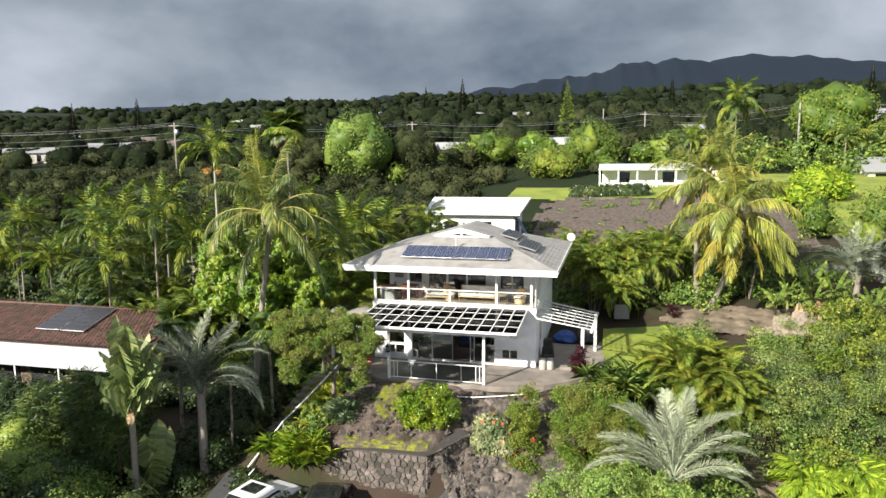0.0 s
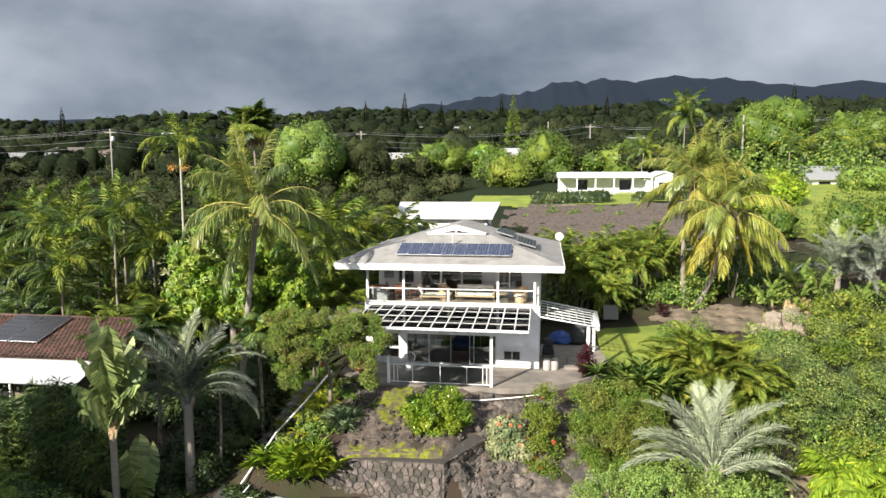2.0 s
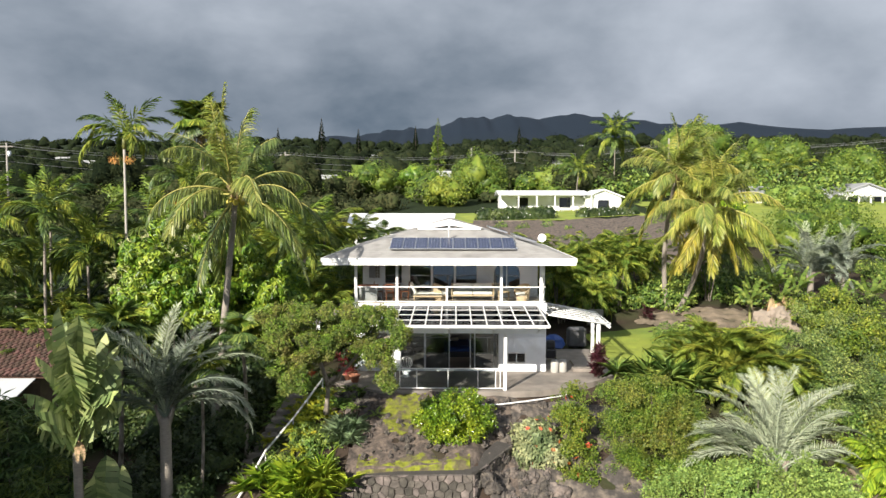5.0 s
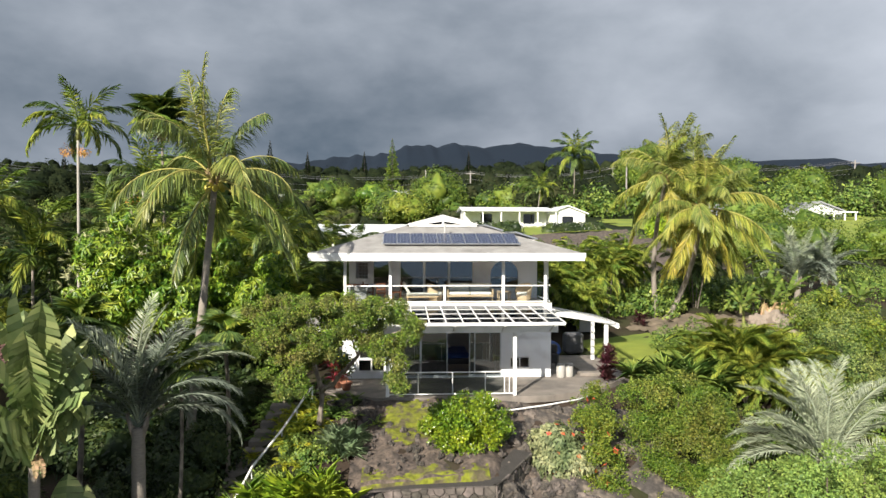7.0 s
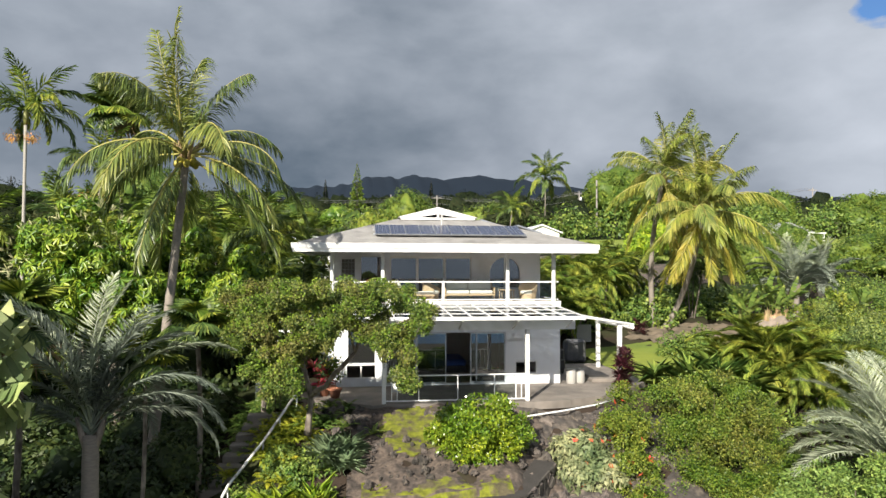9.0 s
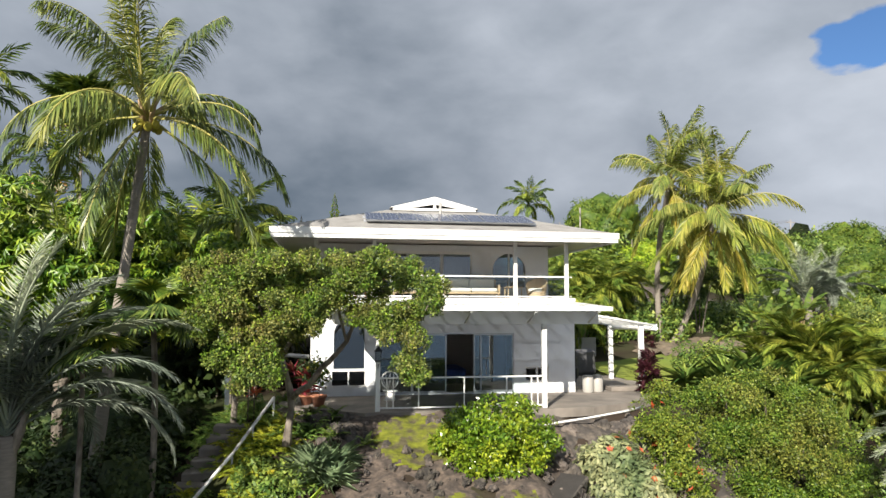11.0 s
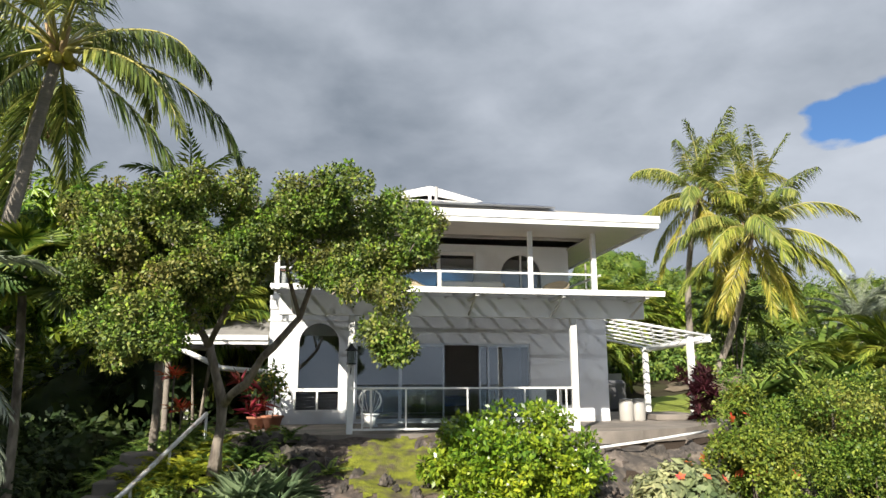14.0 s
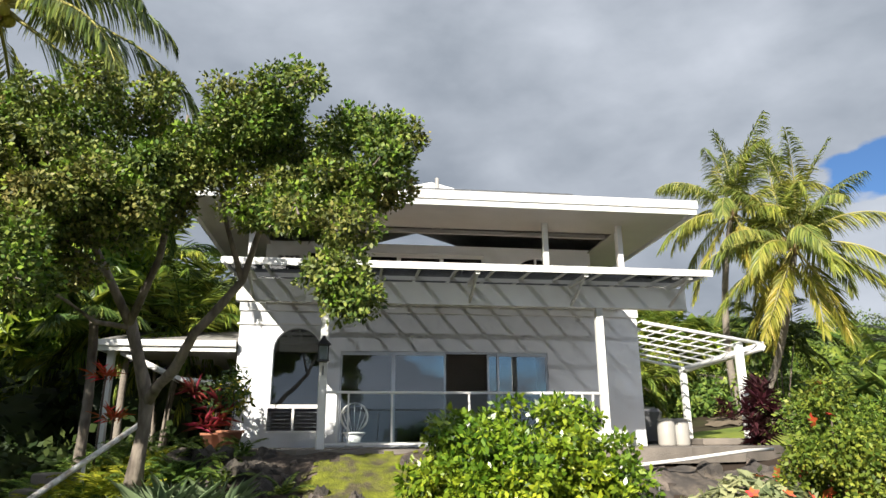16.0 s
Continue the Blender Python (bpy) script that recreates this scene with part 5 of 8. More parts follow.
# ---- cars below the wall ----
def car(m, paint, label):
    c = thing("car", 0, 0, 0, label, "car")
    prof = [(-2.2, 0.35), (-2.25, 0.75), (-2.0, 0.95), (-1.3, 1.0), (-0.75, 1.42), (0.55, 1.46), (1.15, 1.05), (1.95, 0.9), (2.2, 0.7), (2.2, 0.35)]
    bm = bmesh.new()
    rings = []
    for y, sh in ((-0.86, 0.93), (-0.78, 1.0), (0.78, 1.0), (0.86, 0.93)):
        rings.append([bm.verts.new((x, y if z < 1.0 else y * 0.86, 0.35 + (z - 0.35) * (sh if z > 0.4 else 1))) for x, z in prof])
    for r0, r1 in zip(rings, rings[1:]):
        for i in range(len(prof)):
            bm.faces.new((r0[i], r0[(i + 1) % len(prof)], r1[(i + 1) % len(prof)], r1[i]))
    bm.faces.new(rings[0][::-1]); bm.faces.new(rings[-1])
    bmesh.ops.recalc_face_normals(bm, faces=bm.faces)
    part("body", bm, paint, c)
    g = M["dark"]
    part("windscreen", tube(bmesh.new(), [(0.62, -0.55, 1.42), (0.62, 0.55, 1.42)], 0.01, 4), g, c)
    for pts in ([(0.6, -0.62, 1.452), (0.6, 0.62, 1.452), (1.14, 0.7, 1.08), (1.14, -0.7, 1.08)], [(-0.8, 0.62, 1.415), (-0.8, -0.62, 1.415), (-1.28, -0.7, 1.03), (-1.28, 0.7, 1.03)]):
        bm = bmesh.new()
        bm.faces.new([bm.verts.new((x + 0.012 * (1 if x > 0 else -1), y, z + 0.012)) for x, y, z in pts])
        part("window", bm, M["car_glass"], c)
    for s in (-1, 1):
        bm = bmesh.new()
        bm.faces.new([bm.verts.new(p) for p in ((-1.0, s * 0.765, 1.08), (0.95, s * 0.765, 1.08), (0.5, s * 0.70, 1.38), (-0.7, s * 0.70, 1.36))])
        part("window", bm, M["car_glass"], c)
        for x in (-1.4, 1.4):
            w = part("wheel", tube(bmesh.new(), [(x, s * 0.70, 0.33), (x, s * 0.90, 0.33)], 0.33, 16), M["dark"], c)
            part("rim", tube(bmesh.new(), [(x, s * 0.89, 0.33), (x, s * 0.91, 0.33)], 0.21, 12), M["alu"], w)
    part("sunroof", boxes((-0.35, 0.4, -0.45, 0.45, 1.445, 1.462)), M["car_glass"], c)
    c.matrix_basis = m
    return c


M["car_glass"] = mat("car_glass", (0.015, 0.017, 0.02), 0.05, var=0.02, spec=0.8)
M["car_white"] = mat("white_car_paint", (0.75, 0.76, 0.77), 0.2, var=0.02, coat=0.6)
M["car_black"] = mat("black_car_paint", (0.02, 0.02, 0.022), 0.15, var=0.05, coat=0.8)
car(pose(-17.1, 25.2, -4.26, 0, 0, 75), M["car_white"], "white hatchback parked below the stone wall")
car(pose(-13.9, 25.6, -4.26, 0, 0, 100), M["car_black"], "black car parked below the stone wall")
patch("driveway", M["asphalt"], "dark asphalt parking strip below the stone wall", "driveway", lambda x, y: (y < 27.3) & (x > -19.6 + 0.4 * wob(x, y)), -21, -8.5, 12, 27.4, 0.4, 0.20, rough=0.0)
sign = thing("gate_post", 0, 0, 0, "white pipe gate post beside the drive", "post")
part("post", tube(bmesh.new(), [(-18.3, 26.6, -4.3), (-18.3, 26.6, -3.1)], 0.04, 6), M["white"], sign)
part("arm", tube(bmesh.new(), [(-18.3, 26.6, -3.15), (-18.0, 26.9, -2.8)], 0.03, 6), M["white"], sign)


# ---- neighbouring houses ----
def gable_house(x0, x1, y0, y1, z0, ze, zr, label, roof, wall, along="x", over=0.5, windows=3, porch=False):
    """A small house: walls with window frames and panes under a pitched roof."""
    h = thing("neighbour_house", 0, 0, 0, label, "house")
    part("wall", boxes((x0, x1, y0, y1, z0, ze)), wall, h)
    bm = bmesh.new()
    a0, a1, b0, b1 = x0 - over, x1 + over, y0 - over, y1 + over
    if along == "x":
        ym = (b0 + b1) / 2
        quads = [[(a0, b0, ze), (a1, b0, ze), (a1, ym, zr), (a0, ym, zr)], [(a0, ym, zr), (a1, ym, zr), (a1, b1, ze), (a0, b1, ze)]]
        tris = [[(x0, y0, ze), (x0, y1, ze), (x0, ym, zr - 0.1)], [(x1, y1, ze), (x1, y0, ze), (x1, ym, zr - 0.1)]]
    else:
        xm = (a0 + a1) / 2
        quads = [[(a0, b1, ze), (a0, b0, ze), (xm, b0, zr), (xm, b1, zr)], [(xm, b1, zr), (xm, b0, zr), (a1, b0, ze), (a1, b1, ze)]]
        tris = [[(x0, y0, ze), (x1, y0, ze), (xm, y0, zr - 0.1)], [(x1, y1, ze), (x0, y1, ze), (xm, y1, zr - 0.1)]]
    for q in quads:
        t = [bm.verts.new(p) for p in q]
        l = [bm.verts.new((p[0], p[1], p[2] - 0.18)) for p in q]
        bm.faces.new(t); bm.faces.new(l[::-1])
        for i in range(4):
            bm.faces.new((t[i], l[i], l[(i + 1) % 4], t[(i + 1) % 4]))
    part("roof", bm, roof, h)
    for t in tris:
        bm = bmesh.new()
        bm.faces.new([bm.verts.new(p) for p in t])
        part("gable", bm, wall, h)
    for k in range(windows):
        cx = x0 + (x1 - x0) * (k + 0.5) / windows
        w, zc = min(1.6, (x1 - x0) / windows * 0.6) / 2, z0 + (ze - z0) * 0.55
        hgt = (ze - z0) * 0.27
        wd = part("window", boxes((cx - w - 0.08, cx + w + 0.08, y0 - 0.05, y0 - 0.002, zc - hgt - 0.08, zc + hgt + 0.08)), M["white"], h)
        part("pane", boxes((cx - w, cx + w, y0 - 0.06, y0 - 0.04, zc - hgt, zc + hgt)), M["car_glass"], wd)
    if porch:
        for k in range(6):
            px = a0 + 0.2 + (a1 - a0 - 0.4) * k / 5
            part("post", boxes((px - 0.09, px + 0.09, b0 - 1.9, b0 - 1.72, z0, ze - 0.2)), M["white"], h)
        part("porch_roof", boxes((a0, a1, b0 - 2.1, b0 + 0.05, ze - 0.22, ze - 0.04)), M["white_roof"], h)
        part("rail", boxes((a0, a1, b0 - 1.86, b0 - 1.78, z0 + 0.85, z0 + 0.93)), M["white"], h)
        for k in range(40):
            px = a0 + (a1 - a0) * (k + 0.5) / 40
            part("baluster", boxes((px - 0.035, px + 0.035, b0 - 1.85, b0 - 1.79, z0, z0 + 0.85)), M["white"], h)
    return h


M["white_roof"] = mat("white_roof_coating", (0.66, 0.67, 0.68), 0.6, var=0.05, scale=0.8, second=(0.55, 0.55, 0.55), seclo=0.5, sechi=0.75)
M["pale_roof"] = mat("pale_roof", (0.36, 0.36, 0.36), 0.7, var=0.1)
M["tan_wall"] = mat("tan_wall", (0.30, 0.28, 0.24), 0.8, var=0.1)
M["grey_roof"] = mat("grey_roof", (0.25, 0.255, 0.26), 0.8, var=0.1)
M["brown_roof"] = mat("brown_roof", (0.14, 0.11, 0.09), 0.8, var=0.1)
M["cream"] = mat("cream_wall", (0.62, 0.60, 0.54), 0.8, var=0.05)
M["tarp"] = mat("blue_tarp", (0.03, 0.08, 0.30), 0.5, var=0.15, bump=0.5, bscale=8)

# white flat-roofed house right behind
back = thing("back_house", 0, 0, 0, "low white house with a bright flat roof", "house")
part("wall", boxes((-19.6, -11.2, 64.6, 69.6, 2.4, 6.35)), M["white"], back)
bm = bmesh.new()
q = [(-20.2, 63.8, 6.22), (-10.6, 63.8, 6.22), (-10.3, 70.2, 7.42), (-20.8, 70.2, 7.42)]
t = [bm.verts.new(p) for p in q]; l = [bm.verts.new((p[0], p[1], p[2] - 0.16)) for p in q]
bm.faces.new(t); bm.faces.new(l[::-1])
for i in range(4):
    bm.faces.new((t[i], l[i], l[(i + 1) % 4], t[(i + 1) % 4]))
part("roof", bm, M["white_roof"], back)
for cx in (-17.6, -14.2):
    wd = part("window", boxes((cx - 0.75, cx + 0.75, 64.5, 64.6, 5.35, 5.43)), M["white"], back)
    part("window_sill", boxes((cx - 0.75, cx + 0.75, 64.5, 64.6, 4.3, 4.38)), M["white"], wd)
    part("pane", boxes((cx - 0.68, cx + 0.68, 64.53, 64.59, 4.38, 5.35)), M["car_glass"], wd)
bm = bmesh.new()
vs = [[bm.verts.new((-11.1 + 0.22 * i, 64.3 + 0.5 * j + 0.12 * math.sin(2.2 * i + j), 6.0 - 0.5 * j * 0.2 - 0.32 * i * 0.2 - (2.2 if i == 6 else 0.35 * i))) for i in range(7)] for j in range(8)]
for j in range(7):
    for i in range(6):
        bm.faces.new((vs[j][i], vs[j][i + 1], vs[j + 1][i + 1], vs[j + 1][i]))
tagged(part("tarpaulin", bm, M["tarp"], None), "faded blue tarpaulin hung at the end wall", "tarpaulin")

# long white house on the hill with a porch, and its wing
gable_house(-3.6, 8.6, 100.4, 108, 7.0, 9.9, 10.5, "long white hillside house with a porch and flat roof", M["white_roof"], M["white"], "x", 0.5, 2, porch=True)
gable_house(8.2, 13.2, 98.6, 107, 6.8, 9.5, 10.6, "white gabled wing of the hillside house", M["white_roof"], M["white"], "y", 0.4, 1)
gable_house(31.6, 44.6, 103, 110, 7.0, 9.4, 11.2, "low white house with a grey roof on the lawn", M["grey_roof"], M["white"], "x", 0.7, 4)
gable_house(46.4, 54.0, 103, 111, 7.4, 10.0, 11.6, "white house with a grey gable roof and porch", M["grey_roof"], M["white"], "y", 0.6, 2, porch=True)
for k, (x, y, w, d, roof) in enumerate(((-159, 258, 22, 12, "grey_roof"), (-137, 280, 22, 12, "white_roof"), (-174, 163, 20, 12, "grey_roof"), (-42.5, 152, 11, 9, "white_roof"), (-16.3, 147, 9, 8, "white_roof"), (17, 330, 16, 10, "white_roof"), (-170, 190, 18, 11, "grey_roof"),
                                        (-393, 400, 26, 12, "white_roof"), (-181, 228, 20, 11, "brown_roof"), (-54, 350, 16, 10, "grey_roof"), (15.8, 172, 11, 9, "grey_roof"), (-142, 200, 17, 10, "brown_roof"), (-168, 300, 20, 11, "white_roof"), (-15, 330, 14, 9, "grey_roof"),
                                        (-320, 330, 24, 12, "white_roof"), (-250, 420, 24, 12, "white_roof"), (-100, 450, 20, 10, "white_roof"), (60, 420, 20, 10, "white_roof"), (-200, 520, 24, 12, "grey_roof"), (70, 230, 15, 9, "grey_roof"))):
    g0 = gz(x, y)
    lift = 0.6
    gable_house(x - w / 2, x + w / 2, y, y + d, g0 - 0.5, g0 + 2.6 + lift, g0 + 4.2 + lift, ("pale house with a light roof far up the hillside", "pale house with a grey roof far up the hillside", "pale house with a brown roof on the hillside")[{"white_roof": 0, "grey_roof": 1, "brown_roof": 2}[roof]], M[{"white_roof": "pale_roof"}.get(roof, roof)], M["tan_wall"], "x", 0.8, 4)

# tile-roofed house to the side
tiled = thing("tiled_house", 0, 0, 0, "house with a brown tile roof and a white awning", "house")
RY0, RZ0, RY1, RZ1, TX0, TX1 = 33.0, 0.5, 37.5, 1.72, -58.0, -28.6
part("wall", boxes((TX0, TX1 - 0.8, 33.6, 41.4, -3.4, 0.45)), mat("brown_siding", (0.17, 0.125, 0.095), 0.85, var=0.2, bump=0.4, bscale=20), tiled)
for k in range(7):
    wx = -54.6 + 3.4 * k
    win = part("window", boxes((wx, wx + 2.5, 33.52, 33.62, -2.6, -0.35), bevel=0.01), M["dark"], tiled, "dark window under the awning")
    part("sill", boxes((wx - 0.06, wx + 2.56, 33.44, 33.6, -2.68, -2.6)), M["cream"], win)
bm = bmesh.new()
for q in ([(TX0, RY0, RZ0 - 0.08), (TX1, RY0, RZ0 - 0.08), (TX1, RY1, RZ1 - 0.08), (TX0, RY1, RZ1 - 0.08)], [(TX0, RY1, RZ1 - 0.02), (TX1, RY1, RZ1 - 0.02), (TX1, 42.0, 0.5), (TX0, 42.0, 0.5)]):
    bm.faces.new([bm.verts.new(p) for p in q])
part("roof", bm, M["tile"], tiled)
tv, tf = [], []
rows_t, step_t = 14, 0.27
sl = Vector((0, RY1 - RY0, RZ1 - RZ0)) / rows_t
up = Vector((0, -sl.z, sl.y)).normalized()
rtile = np.random.default_rng(3)
for j in range(rows_t):
    for i in range(int((TX1 - TX0) / step_t)):
        o = Vector((TX0 + i * step_t + (0.13 if j % 2 else 0), RY0, RZ0)) + sl * j - sl * 0.12 + up * (0.015 * rtile.random())
        k = len(tv)
        for e in (0, 1):
            for n_ in range(5):
                a = math.pi * n_ / 4
                tv.append(tuple(o + Vector((0.125 - 0.125 * math.cos(a), 0, 0)) + up * (0.02 + 0.075 * math.sin(a) * (1 if e == 0 else 0.75)) + sl * (1.12 * e)))
        for n_ in range(4):
            tf.append((k + n_, k + n_ + 1, k + 6 + n_, k + 5 + n_))
        tf.append((k, k + 1, k + 3, k + 4))
tagged(child(new("roof_tile", mesh_np("roof_tile", tv, tf, M["tile"])), tiled), "rows of brown clay barrel tiles", kind="stuff")
part("ridge", tube(bmesh.new(), [(TX0, RY1, RZ1), (TX1, RY1, RZ1)], 0.12, 8), M["tile"], tiled)
bm = bmesh.new()
q = [(TX0, 31.5, -0.62), (-29.6, 31.5, -0.42), (-29.2, 33.0, 0.42), (TX0, 33.0, 0.3)]
t = [bm.verts.new(p) for p in q]; l = [bm.verts.new((p[0], p[1], p[2] - 0.05)) for p in q]
bm.faces.new(t); bm.faces.new(l[::-1])
for i in range(4):
    bm.faces.new((t[i], l[i], l[(i + 1) % 4], t[(i + 1) % 4]))
part("awning", bm, mat("awning_sheet", (0.36, 0.37, 0.38), 0.6, var=0.08, bump=0.3, bscale=6), tiled, "white corrugated awning along the eave")
for k in range(9):
    px = -56 + 3.2 * k
    part("post", tube(bmesh.new(), [(px, 31.7, -3.6), (px, 31.7, -0.55)], 0.05, 6), M["white"], tiled)
slope = math.atan2(RZ1 - RZ0, RY1 - RY0)
for x0 in (-37.9, -36.0):
    collector(Matrix.Translation((x0 + 0.3, 34.15, RZ0 + (34.15 - RY0) * (RZ1 - RZ0) / (RY1 - RY0) + 0.16)) @ Matrix.Rotation(slope, 4, "X"), 1.8, 3.1)

# clipped hedge on the hill, with pale flowers
for x0, x1 in ((-7.3, 2.2), (5.6, 13.2)):
    hb = [(x, 90.3, 6.75 + 0.02 * (x - x0), 1.0, 0.9, 1.15) for x in np.arange(x0 + 0.7, x1, 0.7)]
    rh = np.random.default_rng(int(x1 * 10))
    h = thing("clipped_hedge", 0, 0, 0, "dark clipped hedge dotted with white flowers", "hedge")
    child(new("foliage", mesh_np("foliage", *join([foliage(rh, hb, 9000, 0.2, 0.6, 0.88), hearts(rh, hb, 0.85)]), M["dark_shaded_leaf"])), h)
    P, N = ball_points(rh, hb, 230, 1.0)
    P = P + 0.06 * N
    child(new("blossom", mesh_np("blossom", *leaf_arrays(P, unit(rh.normal(size=P.shape)), N, np.full(230, 0.15), np.full(230, 0.15)), M["white_flower"])), h)
lw = thing("garden_wall", 0, 0, 0, "low lava stone wall edging the hill garden", "wall", kind="structure")
part("wall", boxes((-8, 14, 88.2, 88.7, 4.6, 6.35)), M["lava"], lw)

# ---- power line ----
M["pole"] = mat("pole_wood", (0.27, 0.25, 0.23), 0.9, var=0.15)
M["wire"] = mat("wire", (0.16, 0.16, 0.17), 0.5, var=0.05)
POLES = [(-170, 108, 19.0), (-88.8, 120, 19.2), (-47.4, 150, 20.0), (5.2, 176, 22.6), (41, 172, 23.8), (100, 165, 25.0)]
for k, (x, y, z) in enumerate(POLES):
    p = thing("utility_pole", 0, 0, 0, "weathered wooden utility pole with a crossarm", "utility pole", "utility poles")
    part("pole", tube(bmesh.new(), [(x, y, gz(x, y) - 1), (x, y, z)], [0.19, 0.14], 8), M["pole"], p)
    part("crossarm", boxes((x - 1.2, x + 1.2, y - 0.09, y + 0.09, z - 0.75, z - 0.55)), M["pole"], p)
    if k in (1, 4):
        part("transformer", lathe(bmesh.new(), [(0.3, 0), (0.32, 0.1), (0.32, 0.9), (0.2, 1.0)], 10, (x + 0.45, y, z - 2.4)), M["alu"], p)
for k, (x, y, z) in enumerate(((-5.3, 200, 25.2), (27.2, 122, 20.0), (62, 150, 21.0))):
    p = thing("utility_pole", 0, 0, 0, "weathered wooden utility pole among the trees", "utility pole", "utility poles")
    part("pole", tube(bmesh.new(), [(x, y, gz(x, y) - 1), (x, y, z)], [0.18, 0.13], 8), M["pole"], p)
for a, b in zip(POLES, POLES[1:]):
    for off, dz in ((-1.1, -0.5), (0, -0.05), (1.1, -0.5), (0.1, -2.0), (0.1, -3.2)):
        w = bmesh.new()
        pts = []
        for i in range(13):
            f = i / 12
            pts.append((a[0] + (b[0] - a[0]) * f + off * 0.3, a[1] + (b[1] - a[1]) * f + off, a[2] + (b[2] - a[2]) * f + dz - 1.6 * 4 * f * (1 - f)))
        tube(w, pts, 0.028, 4, cap=False)
        tagged(part("power_line", w, M["wire"], None), "dark overhead wire strung between utility poles", "cable", "overhead wires")


# ---- lanai furniture ----
M["rattan"] = mat("rattan", (0.58, 0.43, 0.26), 0.6, var=0.2, scale=20, bump=0.4, bscale=120)
M["cushion"] = mat("cream_cushion", (0.84, 0.80, 0.72), 0.9, var=0.05, scale=4, bump=0.2, bscale=30)
M["wood_red"] = mat("red_wood", (0.24, 0.085, 0.04), 0.5, var=0.15, scale=6)
FL = UP + 0.02


def cushion(x0, x1, y0, y1, z0, z1):
    return boxes((x0, x1, y0, y1, z0, z1), bevel=min(0.05, 0.4 * (z1 - z0)))


def sofa(x, y, w, label):
    s = thing("sofa", x, y, FL, label, "sofa")
    for sx in (0.06, w - 0.06):
        for sy in (0.06, 0.74):
            part("leg", tube(bmesh.new(), [(sx, sy, 0), (sx, sy, 0.26)], 0.03, 6), M["rattan"], s)
    part("seat_frame", boxes((0, w, 0, 0.8, 0.22, 0.3), bevel=0.02), M["rattan"], s)
    part("backrest", boxes((0, w, 0.72, 0.8, 0.3, 0.82), bevel=0.03), M["rattan"], s)
    for sx in (0, w - 0.07):
        part("armrest", boxes((sx, sx + 0.07, 0.02, 0.72, 0.3, 0.58), bevel=0.025), M["rattan"], s)
    n = 2
    for k in range(n):
        a = 0.09 + k * (w - 0.18) / n
        part("seat_cushion", cushion(a, a + (w - 0.18) / n - 0.01, 0.02, 0.7, 0.3, 0.45), M["cushion"], s)
        part("back_cushion", cushion(a, a + (w - 0.18) / n - 0.01, 0.56, 0.71, 0.45, 0.84), M["cushion"], s)
    return s


sofa(-10.6, 37.55, 2.2, "rattan sofa with cream cushions on the lanai")


def chaise(x, y, label):
    c = thing("chaise_lounge", x, y, FL, label, "lounger")
    for sx in (0.08, 1.4):
        for sy in (0.05, 0.6):
            part("leg", tube(bmesh.new(), [(sx, sy, 0), (sx, sy, 0.25)], 0.03, 6), M["rattan"], c)
    part("frame", boxes((0, 1.5, 0, 0.66, 0.22, 0.29), bevel=0.02), M["rattan"], c)
    part("mattress", cushion(0.02, 1.5, 0.02, 0.64, 0.29, 0.42), M["cushion"], c)
    bm = boxes((0, 0.12, 0.02, 0.64, 0, 0.62), bevel=0.04)
    bmesh.ops.rotate(bm, verts=bm.verts, cent=(0, 0, 0), matrix=Matrix.Rotation(radians(-28), 3, "Y"))
    bmesh.ops.translate(bm, verts=bm.verts, vec=(0.12, 0, 0.36))
    part("backrest", bm, M["cushion"], c)
    return c


chaise(-12.55, 37.2, "rattan chaise lounge with a cream mattress")


def tub_chair(x, y, rot, label):
    c = thing("rattan_chair", 0, 0, 0, label, "chair", "rattan chairs")
    bm = bmesh.new()
    ring = []
    for k in range(13):
        a = radians(-130 + 260 * k / 12)
        ring.append((0.42 * math.sin(a), -0.42 * math.cos(a) * -1, 0.32 + 0.42 * (0.5 + 0.5 * math.cos(a))))
    for (x0, y0, z0), (x1, y1, z1) in zip(ring, ring[1:]):
        f = [bm.verts.new(p) for p in ((x0 * 0.82, y0 * 0.82, 0.1), (x1 * 0.82, y1 * 0.82, 0.1), (x1, y1, z1 + 0.12), (x0, y0, z0 + 0.12))]
        b = [bm.verts.new((v.co.x * 0.9, v.co.y * 0.9, v.co.z)) for v in f]
        bm.faces.new(f); bm.faces.new(b[::-1]); bm.faces.new((f[3], f[2], b[2], b[3]))
    part("shell", bm, M["rattan"], c)
    part("seat_cushion", lathe(bmesh.new(), [(0.3, 0.3), (0.34, 0.34), (0.33, 0.42), (0.25, 0.45)], 16), M["cushion"], c)
    part("base", lathe(bmesh.new(), [(0.3, 0.0), (0.28, 0.06), (0.33, 0.3)], 14), M["rattan"], c)
    c.matrix_basis = pose(x, y, FL, 0, 0, rot)
    return c


tub_chair(-7.0, 37.5, -35, "curved rattan tub chair with a cream cushion")
tub_chair(-11.15, 37.7, 60, "curved rattan tub chair with a cream cushion")


def side_table(x, y, w, d, h, label, m="rattan"):
    t = thing("side_table", x, y, FL, label, "table")
    part("tabletop", boxes((-w / 2, w / 2, -d / 2, d / 2, h - 0.04, h), bevel=0.01), M[m], t)
    for sx in (-1, 1):
        for sy in (-1, 1):
            part("leg", tube(bmesh.new(), [(sx * (w / 2 - 0.04), sy * (d / 2 - 0.04), 0), (sx * (w / 2 - 0.05), sy * (d / 2 - 0.05), h - 0.04)], 0.022, 6), M[m], t)
    return t


side_table(-7.95, 37.4, 0.6, 0.6, 0.5, "small rattan side table beside the chair")
side_table(-13.7, 38.1, 0.9, 0.8, 0.74, "reddish wooden dining table on the lanai", "wood_red")


